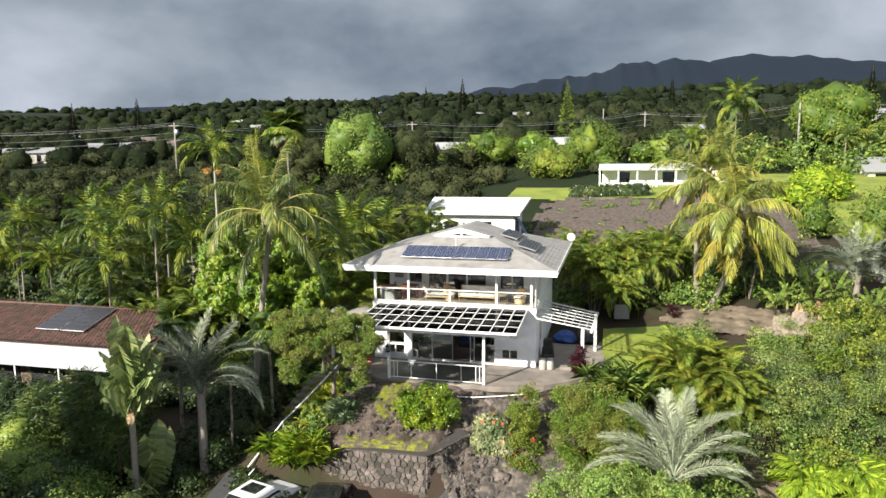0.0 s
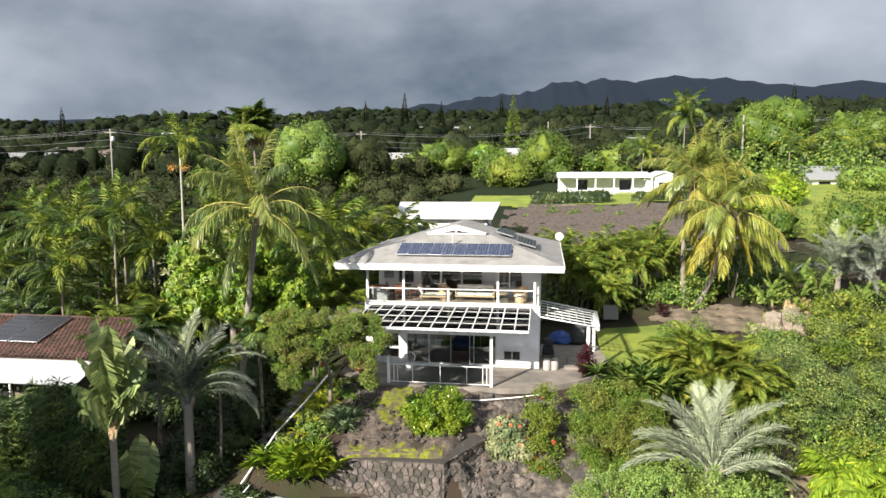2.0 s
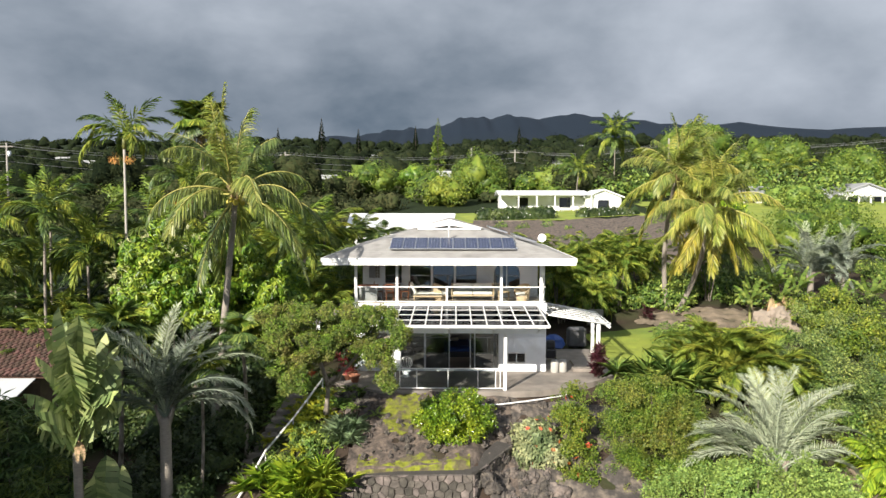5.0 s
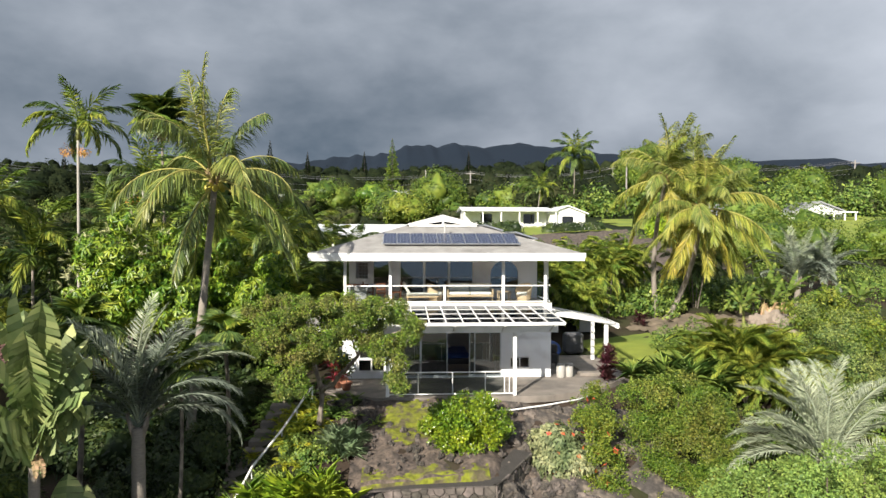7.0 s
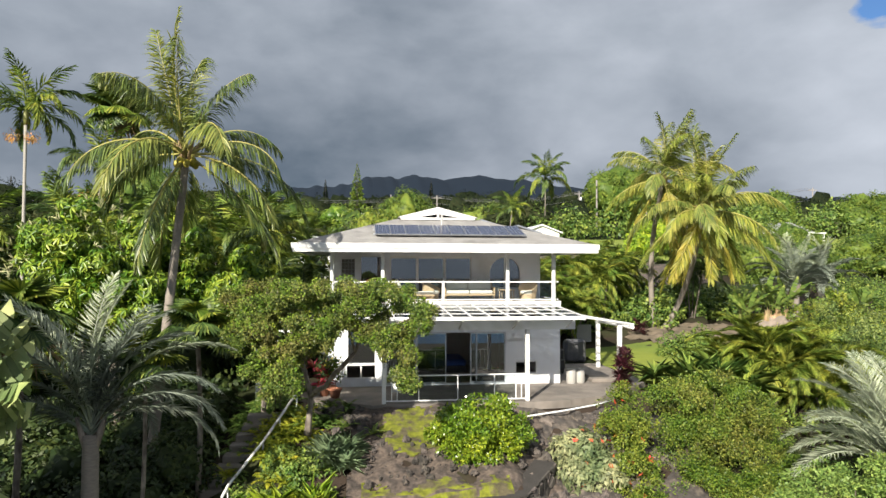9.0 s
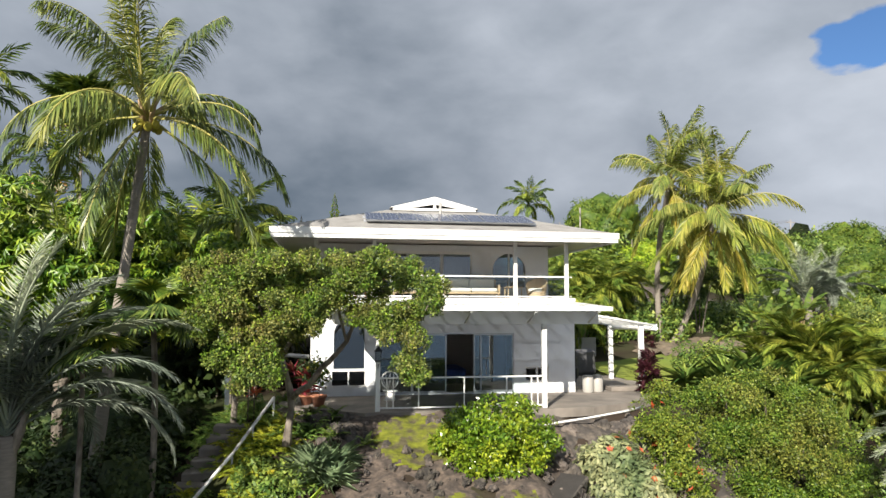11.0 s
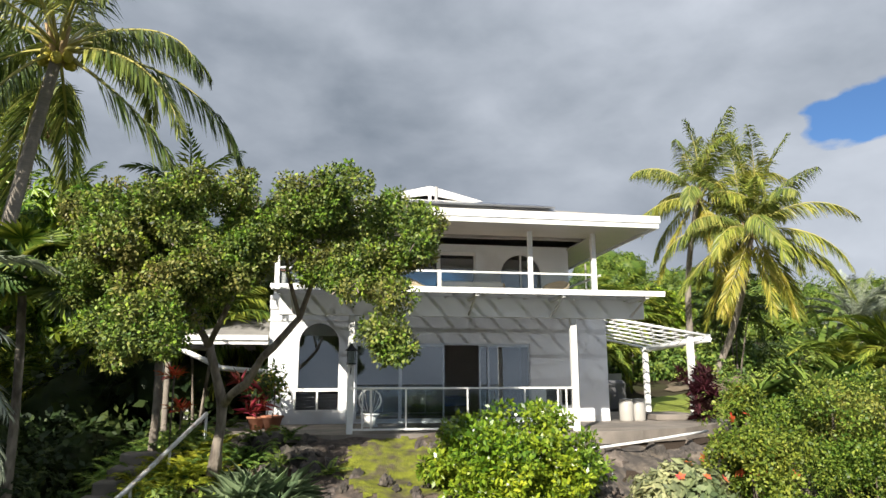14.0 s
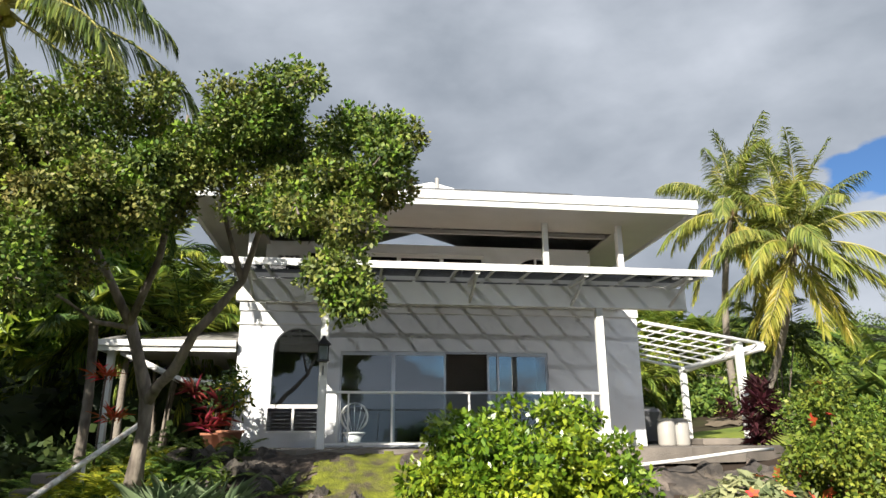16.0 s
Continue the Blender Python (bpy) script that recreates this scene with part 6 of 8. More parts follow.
def dining_chair(x, y, rot):
    c = thing("dining_chair", 0, 0, 0, "reddish wooden dining chair on the lanai", "chair", "wooden dining chairs")
    part("seat", boxes((-0.21, 0.21, -0.21, 0.21, 0.42, 0.46), bevel=0.01), M["wood_red"], c)
    for sx in (-1, 1):
        part("leg", tube(bmesh.new(), [(sx * 0.18, -0.18, 0), (sx * 0.18, -0.18, 0.42)], 0.02, 6), M["wood_red"], c)
        part("back_post", tube(bmesh.new(), [(sx * 0.18, 0.18, 0), (sx * 0.18, 0.19, 0.46), (sx * 0.18, 0.26, 0.92)], 0.02, 6), M["wood_red"], c)
    for z in (0.6, 0.74, 0.87):
        part("slat", boxes((-0.18, 0.18, 0.19 + 0.1 * (z - 0.46), 0.215 + 0.1 * (z - 0.46), z, z + 0.06)), M["wood_red"], c)
    c.matrix_basis = pose(x, y, FL, 0, 0, rot)


dining_chair(-13.0, 37.9, -80)
dining_chair(-14.3, 37.8, 95)
dining_chair(-13.7, 37.3, 180)
grill_cov = thing("sideboard", -14.7, 36.9, FL, "pale sideboard behind the lanai railing", "cabinet")
part("body", boxes((-0.5, 0.4, 0, 0.45, 0.0, 0.82), bevel=0.015), M["soffit"], grill_cov)
part("top", boxes((-0.53, 0.43, -0.03, 0.48, 0.82, 0.86)), M["wood_red"], grill_cov)

# ---- patio and carport things ----
jug_m = mat("jug_plastic", (0.38, 0.365, 0.335), 0.45, var=0.06)
for x, y in ((-5.52, 36.15), (-5.12, 36.25)):
    j = thing("storage_barrel", x, y, 0, "cream plastic storage barrel beside the house corner", "barrel", "storage barrels")
    part("body", lathe(bmesh.new(), [(0.19, 0.0), (0.2, 0.03), (0.2, 0.5), (0.17, 0.56)], 18), jug_m, j)
    part("lid", lathe(bmesh.new(), [(0.175, 0.56), (0.18, 0.6), (0.05, 0.62)], 18), jug_m, j)
cover = thing("covered_grill", -3.35, 42.3, gz(-3.35, 42.3), "barbecue under a black fabric cover", "grill")
bm = boxes((-0.55, 0.55, -0.3, 0.3, 0.0, 1.15), bevel=0.12)
bmesh.ops.subdivide_edges(bm, edges=bm.edges, cuts=2, use_grid_fill=True)
for v in bm.verts:
    v.co += 0.05 * noise.noise_vector(v.co * 3)
part("cover", bm, mat("black_cover", (0.085, 0.085, 0.09), 0.6, var=0.2, bump=0.6, bscale=10), cover)
tp = thing("tarp_heap", -4.75, 42.3, gz(-4.75, 42.3), "heap covered with a bright blue tarpaulin", "tarpaulin")
bm = bmesh.new()
bmesh.ops.create_icosphere(bm, subdivisions=3, radius=0.6)
for v in bm.verts:
    v.co = Vector((v.co.x * 1.2, v.co.y, max(v.co.z, -0.3) * 0.8 + 0.24)) + 0.12 * noise.noise_vector(v.co * 2.5)
    v.co.z = max(v.co.z, 0.0)
part("sheet", bm, M["tarp"], tp)
mw = thing("garden_machine", -5.45, 38.4, 0, "black garden machine parked by the house wall", "machine")
part("body", boxes((-0.3, 0.3, -0.4, 0.4, 0.25, 0.75), bevel=0.08), M["dark"], mw)
part("hopper", boxes((-0.25, 0.25, -0.35, 0.1, 0.75, 1.15), bevel=0.06), M["dark"], mw)
for sx in (-0.33, 0.29):
    part("wheel", tube(bmesh.new(), [(sx, 0.2, 0.2), (sx + 0.05, 0.2, 0.2)], 0.2, 12), M["dark"], mw)
board = thing("white_board", -1.2, 47.2, gz(-1.2, 47.2), "pale board leaning at the garden edge", "board")
part("sheet", boxes((-0.5, 0.5, 0, 0.04, 0.1, 1.1)), M["soffit"], board)

lantern = thing("wall_lantern", -13.32, 32.72, 1.5, "black carriage lantern fixed to the pergola post", "lamp")
part("cap", lathe(bmesh.new(), [(0.02, 0.42), (0.05, 0.36), (0.13, 0.28), (0.13, 0.26)], 6), M["dark"], lantern)
part("cage", boxes((-0.09, -0.075, -0.09, -0.075, 0.0, 0.26), (0.075, 0.09, -0.09, -0.075, 0.0, 0.26), (-0.09, -0.075, 0.075, 0.09, 0.0, 0.26), (0.075, 0.09, 0.075, 0.09, 0.0, 0.26), (-0.1, 0.1, -0.1, 0.1, -0.03, 0.0)), M["dark"], lantern)
part("glass", boxes((-0.074, 0.074, -0.074, 0.074, 0.0, 0.26)), M["railglass"], lantern)
part("bracket", tube(bmesh.new(), [(0, 0.12, 0.1), (0, 0.12, -0.25), (0, 0.02, -0.1)], 0.012, 5), M["dark"], lantern)

terracotta = mat("terracotta", (0.36, 0.15, 0.085), 0.8, var=0.12, scale=4, bump=0.2)
for k, (x, y, s) in enumerate(((-15.05, 34.2, 0.24), (-15.45, 34.6, 0.21), (-15.25, 35.1, 0.2))):
    p = thing("flower_pot", x, y, 0.0, "terracotta flower pot on the patio corner", "flower pot", "terracotta pots")
    part("pot", lathe(bmesh.new(), [(s * 0.62, 0.0), (s * 0.95, s * 1.2), (s * 1.08, s * 1.2), (s * 1.08, s * 1.42), (s * 0.95, s * 1.42), (s * 0.9, s * 1.25)], 18), terracotta, p)
    rp = np.random.default_rng(k)
    bl = [(0.1 * rp.normal(), 0.1 * rp.normal(), 0.9 + 0.35 * rp.random(), 0.26, 0.26, 0.34) for _ in range(3)]
    part("stalk", tube(bmesh.new(), [(0, 0, 0.3), (0.04, 0, 0.7), (0.0, 0.03, 1.1)], 0.012, 5), M["bark_dark"], p)
    child(new("foliage", mesh_np("foliage", *foliage(rp, bl, 170, 0.16, 0.35, 0.4), M["dark_shaded_leaf" if k else "shrub"])), p)

# indoors, behind the sliding door
egg = thing("wicker_chair", -12.75, 35.2, 0, "white wicker peacock chair on the patio", "chair")
hoop = [(0.33 * math.cos(q), 0.25, 0.92 + 0.42 * math.sin(q)) for q in np.linspace(-0.9, math.pi + 0.9, 19)]
part("back_hoop", tube(bmesh.new(), hoop, 0.025, 6), M["white"], egg)
for k in range(9):
    x, _, z = hoop[1 + 2 * k]
    part("back_cane", tube(bmesh.new(), [(0.3 * x, 0.2, 0.46), (0.75 * x, 0.25, 0.46 + 0.55 * (z - 0.46)), (x, 0.25, z)], 0.012, 5), M["white"], egg)
part("seat", lathe(bmesh.new(), [(0.25, 0.40), (0.29, 0.42), (0.28, 0.46), (0.1, 0.47)], 16), M["white"], egg)
part("base", lathe(bmesh.new(), [(0.24, 0.0), (0.16, 0.18), (0.23, 0.40)], 14), M["white"], egg)
egg.scale = (0.85, 0.85, 0.68)
bed = thing("bed", -10.2, 39.2, 0.03, "bed with a blue cover seen through the door", "bed")
part("base", boxes((-0.8, 0.8, 0, 2.0, 0, 0.3), bevel=0.02), M["dark"], bed)
part("mattress", boxes((-0.8, 0.8, 0, 2.0, 0.3, 0.58), bevel=0.06), M["tarp"], bed)
part("pillow", boxes((-0.6, 0.0, 1.5, 1.9, 0.58, 0.72), bevel=0.05), M["cushion"], bed)

# ---- plants ----
def stuff(name, arrays, material, parent=None, label="", category="", kind="stuff"):
    ob = child(new(name, mesh_np(name, *arrays, material)), parent)
    return tagged(ob, label, category, kind=kind)


def bend_points(a, b, bulge, n=9):
    """Points of a leaning, slightly bowed stem."""
    a, b, c = Vector(a), Vector(b), Vector(bulge)
    return [a.lerp(b, k / (n - 1)) + c * (4 * (k / (n - 1)) * (1 - k / (n - 1))) for k in range(n)]


def stem(parent, a, b, r0, r1, bulge=(0, 0, 0), material="bark_palm", name="trunk", n=12, ringed=True, sides=9):
    pts = bend_points(a, b, bulge, n * (2 if ringed else 1))
    m = len(pts)
    rad = [(r0 * (1.5 if k == 0 else 1.0) + (r1 - r0) * (k / (m - 1)) ** 0.6) * (1.05 if ringed and k % 2 else 1.0) for k in range(m)]
    return part(name, tube(bmesh.new(), pts, rad, sides), M[material], parent)


def frond_set(key, rng, levels, length, pairs, leaf, width, bends, vee=20, hang=0.35, material="coco", plume=False, lean=(0.55, 0.75)):
    """Leaf meshes for the levels of a crown, from upright to drooping."""
    out = []
    for k, rise in enumerate(levels):
        v, f = frond_arrays(rng, length * (0.9 + 0.2 * rng.random()), rise, bends[k], pairs, leaf, width, vee, hang, 0.05 * (rng.random() - 0.5), plume=plume, lean0=lean[0], lean1=lean[1])
        out.append(mesh_np(key, v, f, M[material[k] if isinstance(material, (list, tuple)) else material]))
    return out


def crown_of(parent, at, meshes, count, rng, scale=1.0, start=0.0, name="frond", weights=None, az_range=None):
    """Leaves as parts, set round the top of a stem by the golden angle."""
    for k in range(count):
        lvl = int(k * len(meshes) / count)
        az = start + k * 2.39996 + rng.normal() * 0.15
        ob = child(new(name, meshes[lvl]), parent)
        ob.matrix_basis = Matrix.Translation(at) @ Matrix.Rotation(az, 4, "Z") @ Matrix.Rotation(radians(rng.normal() * 6), 4, "Y") @ Matrix.Rotation(radians(rng.normal() * 10), 4, "X") @ Matrix.Scale(scale * (0.9 + 0.2 * rng.random()), 4)
    return parent


rng = np.random.default_rng(5)


def coco_set(key, rise, bend, length, leaf, fall, materials):
    """Coconut fronds from the young upright spear to the old hanging ones, each with its yellowish rib."""
    out = []
    for k, (a, b) in enumerate(zip(rise, bend)):
        v, f = plume_arrays(rng, length * (0.92 + 0.16 * rng.random()), a, b, 104, leaf * (0.85 if k == 0 else 1.0), 0.044, fall, 0.10 * rng.normal())
        me = mesh_np(key, v, f, M[materials[k]])
        me.materials.append(M["coco_rib"])
        me.polygons.foreach_set("material_index", np.where(np.arange(len(f)) < 90, 1, 0).astype(np.int32))
        out.append(me)
    return out


C_RISE, C_BEND = [88, 78, 68, 60, 50, 40, 30, 18, 4, -14, -38, -66], [22, 40, 62, 82, 98, 106, 108, 102, 88, 68, 42, 16]
Y_RISE, Y_BEND = [88, 78, 68, 58, 46, 34, 20, 4, -14, -32, -48, -62], [25, 42, 60, 76, 88, 92, 90, 80, 64, 46, 32, 20]
coco_yellow = coco_set("coconut_frond", Y_RISE, Y_BEND, 4.3, 1.05, 0.75, ["coco", "coco_lime", "coco", "coco_lime", "coco", "coco_lime", "coco", "coco_lime", "coco_lime", "coco_lime", "coco_gold", "coco_gold"])
coco_green = coco_set("coconut_frond_green", C_RISE, C_BEND, 4.5, 1.05, 0.85, ["coco_lime", "coco", "coco_dark", "coco", "coco_dark", "coco", "coco_dark", "coco", "coco_dark", "coco", "coco_dark", "coco"])


def coconut_palm(base, top, bulge, fronds, count, scale, label, seed, nuts=0, start=0.0, mid=None):
    r = np.random.default_rng(seed)
    t = thing("coconut_palm", 0, 0, 0, label, "palm tree")
    stem(t, base, top, 0.19, 0.12, bulge)
    crown_of(t, Vector(top) + Vector((0, 0, 0.1)), fronds, count, r, scale, start)
    for k in range(5):
        a = k * 1.26 + seed
        part("leaf_sheath", tube(bmesh.new(), [Vector(top) + Vector((0.10 * math.cos(a), 0.10 * math.sin(a), -0.25)), Vector(top) + Vector((0.2 * math.cos(a), 0.2 * math.sin(a), 0.2)), Vector(top) + Vector((0.42 * math.cos(a), 0.42 * math.sin(a), 0.55))], [0.05, 0.08, 0.03], 5), M["dead"], t)
    for k in range(nuts):
        a = 2.6 + k * 0.8
        bm = bmesh.new()
        bmesh.ops.create_icosphere(bm, subdivisions=2, radius=0.12)
        for v in bm.verts:
            v.co = Vector((v.co.x, v.co.y, v.co.z * 1.25)) + Vector(top) + Vector((0.3 * math.cos(a), 0.3 * math.sin(a), -0.12 - 0.1 * (k % 2)))
        part("coconut", bm, M["coconut"], t)
    return t


M["coconut"] = mat("coconut_husk", (0.42, 0.36, 0.05), 0.5, var=0.15)
coconut_palm((-20.75, 31.6, -2.2), (-20.15, 33.35, 8.5), (0.05, -0.2, 0), coco_green, 23, 1.0, "tall green coconut palm with a bowed grey trunk", 3, nuts=7)
coconut_palm((4.5, 48.6, 1.0), (5.55, 45.85, 7.9), (0.5, 0.4, -0.4), coco_yellow, 34, 1.08, "yellow-green coconut palm with drooping fronds, leaning trunk", 8, start=1.0)
coconut_palm((4.0, 48.9, 1.0), (3.95, 47.5, 9.9), (-0.35, 0.3, 0), coco_yellow, 24, 0.98, "upright yellow-green coconut palm behind a leaning one", 12, start=0.4)

# silver-leaved triangle palms: stiff leaves in three ranks
TRI_RISE = [88, 82, 75, 68, 60, 52, 42]
FAN_RISE = [87, 81, 74, 66, 56, 45, 32]
tri_fronds = frond_set("silver_frond", rng, FAN_RISE, 4.3, 92, 0.72, 0.028, [44, 62, 76, 86, 90, 90, 86], 26, 0.12, "silver", lean=(0.35, 0.45))
tri_grey = frond_set("grey_frond", rng, TRI_RISE, 3.9, 84, 0.62, 0.026, [42, 62, 80, 95, 108, 118, 124], 30, 0.3, ["silver", "silver_dark", "silver_dark", "silver", "silver_dark", "silver_dark", "silver_dark"], lean=(0.4, 0.45))


def triangle_palm(base, top, fronds, ranks, scale, label, seed, spread=9):
    r = np.random.default_rng(seed)
    t = thing("triangle_palm", 0, 0, 0, label, "palm tree")
    stem(t, base, top, 0.22, 0.19, (0, 0, 0), n=7)
    for a in ranks:
        for k, me in enumerate(fronds):
            ob = child(new("frond", me), t)
            ob.matrix_basis = Matrix.Translation(Vector(top) + Vector((0, 0, 0.05 * (6 - k)))) @ Matrix.Rotation(radians(a + spread * r.normal()), 4, "Z") @ Matrix.Rotation(radians(4 * r.normal()), 4, "Y") @ Matrix.Rotation(radians(8 * r.normal()), 4, "X") @ Matrix.Scale(scale * (0.92 + 0.16 * r.random()), 4)
        for s in (-1, 1):
            q = radians(a + 12 * s)
            part("leaf_sheath", tube(bmesh.new(), [Vector(top) + Vector((0.1 * math.cos(q), 0.1 * math.sin(q), -0.4)), Vector(top) + Vector((0.2 * math.cos(q), 0.2 * math.sin(q), 0.0)), Vector(top) + Vector((0.34 * math.cos(q), 0.34 * math.sin(q), 0.45))], [0.07, 0.09, 0.03], 6), M["bark_grey"], t)
    return t


triangle_palm((0.6, 26.3, -3.6), (0.55, 26.2, -0.95), tri_fronds, (172, 8, 82), 0.80, "broad silver-leaved triangle palm with stiff arching fronds", 4)
triangle_palm((-20.7, 26.9, -3.8), (-20.75, 27.05, 0.62), tri_grey, (184, 2, 80), 0.98, "blue-grey triangle palm with a stout ringed trunk", 6)
triangle_palm((13.9, 49.5, 1.2), (13.9, 49.5, 3.3), tri_grey, (30, 150, 270), 0.9, "grey-green palm among the shrubs up the slope", 14, 25)
triangle_palm((17.5, 52.0, 1.6), (17.5, 52.0, 3.4), tri_grey, (10, 130, 250), 0.9, "grey-green palm among the shrubs up the slope", 15, 25)


# fan palms
def fan_leaf(key, rng, radius, blades, material):
    """A round pleated leaf on a stalk; it leans towards +x."""
    P, D, N = [], [], []
    for k in range(blades):
        a = math.radians(-150 + 300 * k / (blades - 1))
        P.append((0.9 * radius, 0, 0.5 * radius)); D.append((math.cos(a), math.sin(a), -0.10 - 0.35 * abs(math.sin(a / 2)) ** 2)); N.append((0.05, 0, 1))
    L = radius * (0.85 + 0.2 * rng.random(blades))
    v, f = leaf_arrays(np.array(P), np.array(D), np.array(N), L, np.full(blades, radius * 0.17), fold=0.25, droop=0.25)
    s = np.array([(0, -0.02, 0), (0, 0.02, 0), (0.9 * radius, 0.012, 0.5 * radius), (0.9 * radius, -0.012, 0.5 * radius)])
    v, f = join([(v, f), (s, np.array([(0, 1, 2), (0, 2, 3)]))])
    return mesh_np(key, v, f, M[material])


fan_green = [fan_leaf("fan_leaf", rng, 0.75, 30, "palm_green"), fan_leaf("fan_leaf", rng, 0.75, 30, "palm_green"), fan_leaf("fan_leaf_pale", rng, 0.72, 30, "areca")]


def fan_palm(base, top, count, scale, label, seed, skirt=0, girth=0.10):
    r = np.random.default_rng(seed)
    t = thing("fan_palm", 0, 0, 0, label, "palm tree")
    stem(t, base, top, girth, 0.8 * girth, (0.1, 0, 0), n=8, material="bark_grey")
    for k in range(count):
        ob = child(new("fan_leaf", fan_green[k % 3]), t)
        lift = 50 - 95 * k / count
        ob.matrix_basis = Matrix.Translation(top) @ Matrix.Rotation(k * 2.4, 4, "Z") @ Matrix.Rotation(radians(-lift + 10 * r.normal()), 4, "Y") @ Matrix.Scale(scale * (0.9 + 0.25 * r.random()), 4)
    if skirt:
        P = np.array(top) + r.normal(size=(skirt, 3)) * [0.16, 0.16, 0.1] - [0, 0, 0.2]
        D = unit(r.normal(size=(skirt, 3)) * [0.5, 0.5, 0.2] - [0, 0, 1])
        stuff("dry_skirt", leaf_arrays(P, D, r.normal(size=(skirt, 3)), 1.1 + 0.7 * r.random(skirt), np.full(skirt, 0.12)), M["dead"], t, "hanging dry leaves", kind="")
    return t


fan_palm((-19.0, 30.5, -2.4), (-19.05, 30.4, 2.9), 16, 0.9, "slim fan palm beside the steps", 3, girth=0.085)
fan_palm((-23.6, 29.2, -3.2), (-23.4, 29.1, 3.3), 20, 1.05, "fan palm with pale lower leaves", 4, skirt=40)
fan_palm((-28.6, 52.0, -0.2), (-28.7, 52.0, 14.2), 30, 1.6, "tall fan palm with a skirt of dry leaves", 5, skirt=160)
fan_palm((-20.0, 28.1, -3.6), (-19.8, 28.0, 2.1), 16, 0.85, "slim fan palm with a thin bare stem", 8, girth=0.065)
fan_palm((-17.6, 33.8, -1.2), (-17.6, 33.8, 2.4), 14, 0.8, "small fan palm beside the porch", 6)


# tall slim palms with arching crowns
slim = frond_set("arching_frond", rng, [80, 62, 48, 34, 18, 0], 2.7, 40, 0.62, 0.07, [60, 95, 115, 125, 120, 95], 20, 0.45, ["areca", "palm_green", "areca", "palm_green", "areca", "palm_green"], plume=True)


def slim_palm(x, y, ztop, count, scale, label, seed, fruit=True, bark="bark_palm"):
    r = np.random.default_rng(seed)
    t = thing("slim_palm", 0, 0, 0, label, "palm tree")
    stem(t, (x, y, gz(x, y) - 0.2), (x + 0.1, y, ztop - 0.6), 0.09, 0.07, (0.1 * r.normal(), 0, 0), n=10, material=bark)
    part("crownshaft", tube(bmesh.new(), [(x + 0.1, y, ztop - 0.7), (x + 0.1, y, ztop - 0.3), (x + 0.1, y, ztop + 0.15)], [0.10, 0.13, 0.07], 8), M["rib"], t)
    crown_of(t, (x + 0.1, y, ztop), slim, count, r, scale)
    if fruit:
        for s in (-1, 1):
            P, N = ball_points(r, [(x + 0.45 * s, y - 0.1, ztop - 1.25, 0.34, 0.34, 0.3)], 160, 0.3)
            stuff("fruit_cluster", leaf_arrays(P, unit(N - [0, 0, 0.8]), N, np.full(160, 0.16), np.full(160, 0.05)), M["orange_fruit"], t, "hanging orange fruit strands", kind="")
    return t


M["orange_fruit"] = leafmat("orange_fruit", (0.42, 0.17, 0.045), (0.50, 0.27, 0.09), translucent=0.1)
M["white_bark"] = mat("pale_palm_bark", (0.36, 0.34, 0.30), 0.8, var=0.12, scale=5, bump=0.4, stretch=(1, 1, 6))
slim_palm(-30.2, 43.5, 12.2, 15, 1.15, "tall slim palm with a white trunk and orange fruit", 2, bark="white_bark")
slim_palm(-27.2, 44.5, 9.6, 14, 1.05, "slim palm with orange fruit strands", 3, bark="white_bark")
slim_palm(-36.0, 45.5, 7.8, 13, 1.2, "slim palm with broad arching fronds", 4, fruit=False)
slim_palm(-33.6, 41.0, 7.6, 12, 1.1, "slim palm with broad arching fronds", 5, fruit=False)
slim_palm(-18.25, 37.9, 6.1, 13, 0.85, "slim dark palm rising behind the porch", 16, fruit=False)
slim_palm(-24.8, 47.0, 7.4, 13, 1.1, "slim palm with broad arching fronds", 6, fruit=False)
for k, (x, y, z, s) in enumerate(((-38.5, 43.5, 6.6, 1.5), (-29.0, 46.5, 6.4, 1.35), (-42.5, 45.5, 6.2, 1.4), (-33.0, 44.2, 5.2, 1.5), (-25.5, 41.5, 5.4, 1.3), (-36.5, 39.5, 4.4, 1.35), (-46.5, 49.5, 6.6, 1.4), (-22.5, 49.5, 6.0, 1.3), (-20.5, 46.0, 6.0, 1.3), (-31.0, 51.0, 7.2, 1.4), (-51.0, 46.0, 6.0, 1.4))):
    slim_palm(x, y, z, 13, s, "palm with broad plumed fronds in the garden", 40 + k, fruit=False)
slim_palm(17.1, 119.5, 19.6, 16, 2.2, "royal palm on the hillside with feathery crown", 7, fruit=False)
slim_palm(9.5, 112.0, 13.6, 14, 1.5, "royal palm on the hillside with feathery crown", 8, fruit=False)
for k, (x, y, z) in enumerate(((30, 108, 14), (33, 110, 13), (37, 112, 15), (41, 111, 13.5), (45, 113, 14.5))):
    slim_palm(x, y, z, 11, 1.4, "palm in a row along the lawn edge", 20 + k, fruit=False)


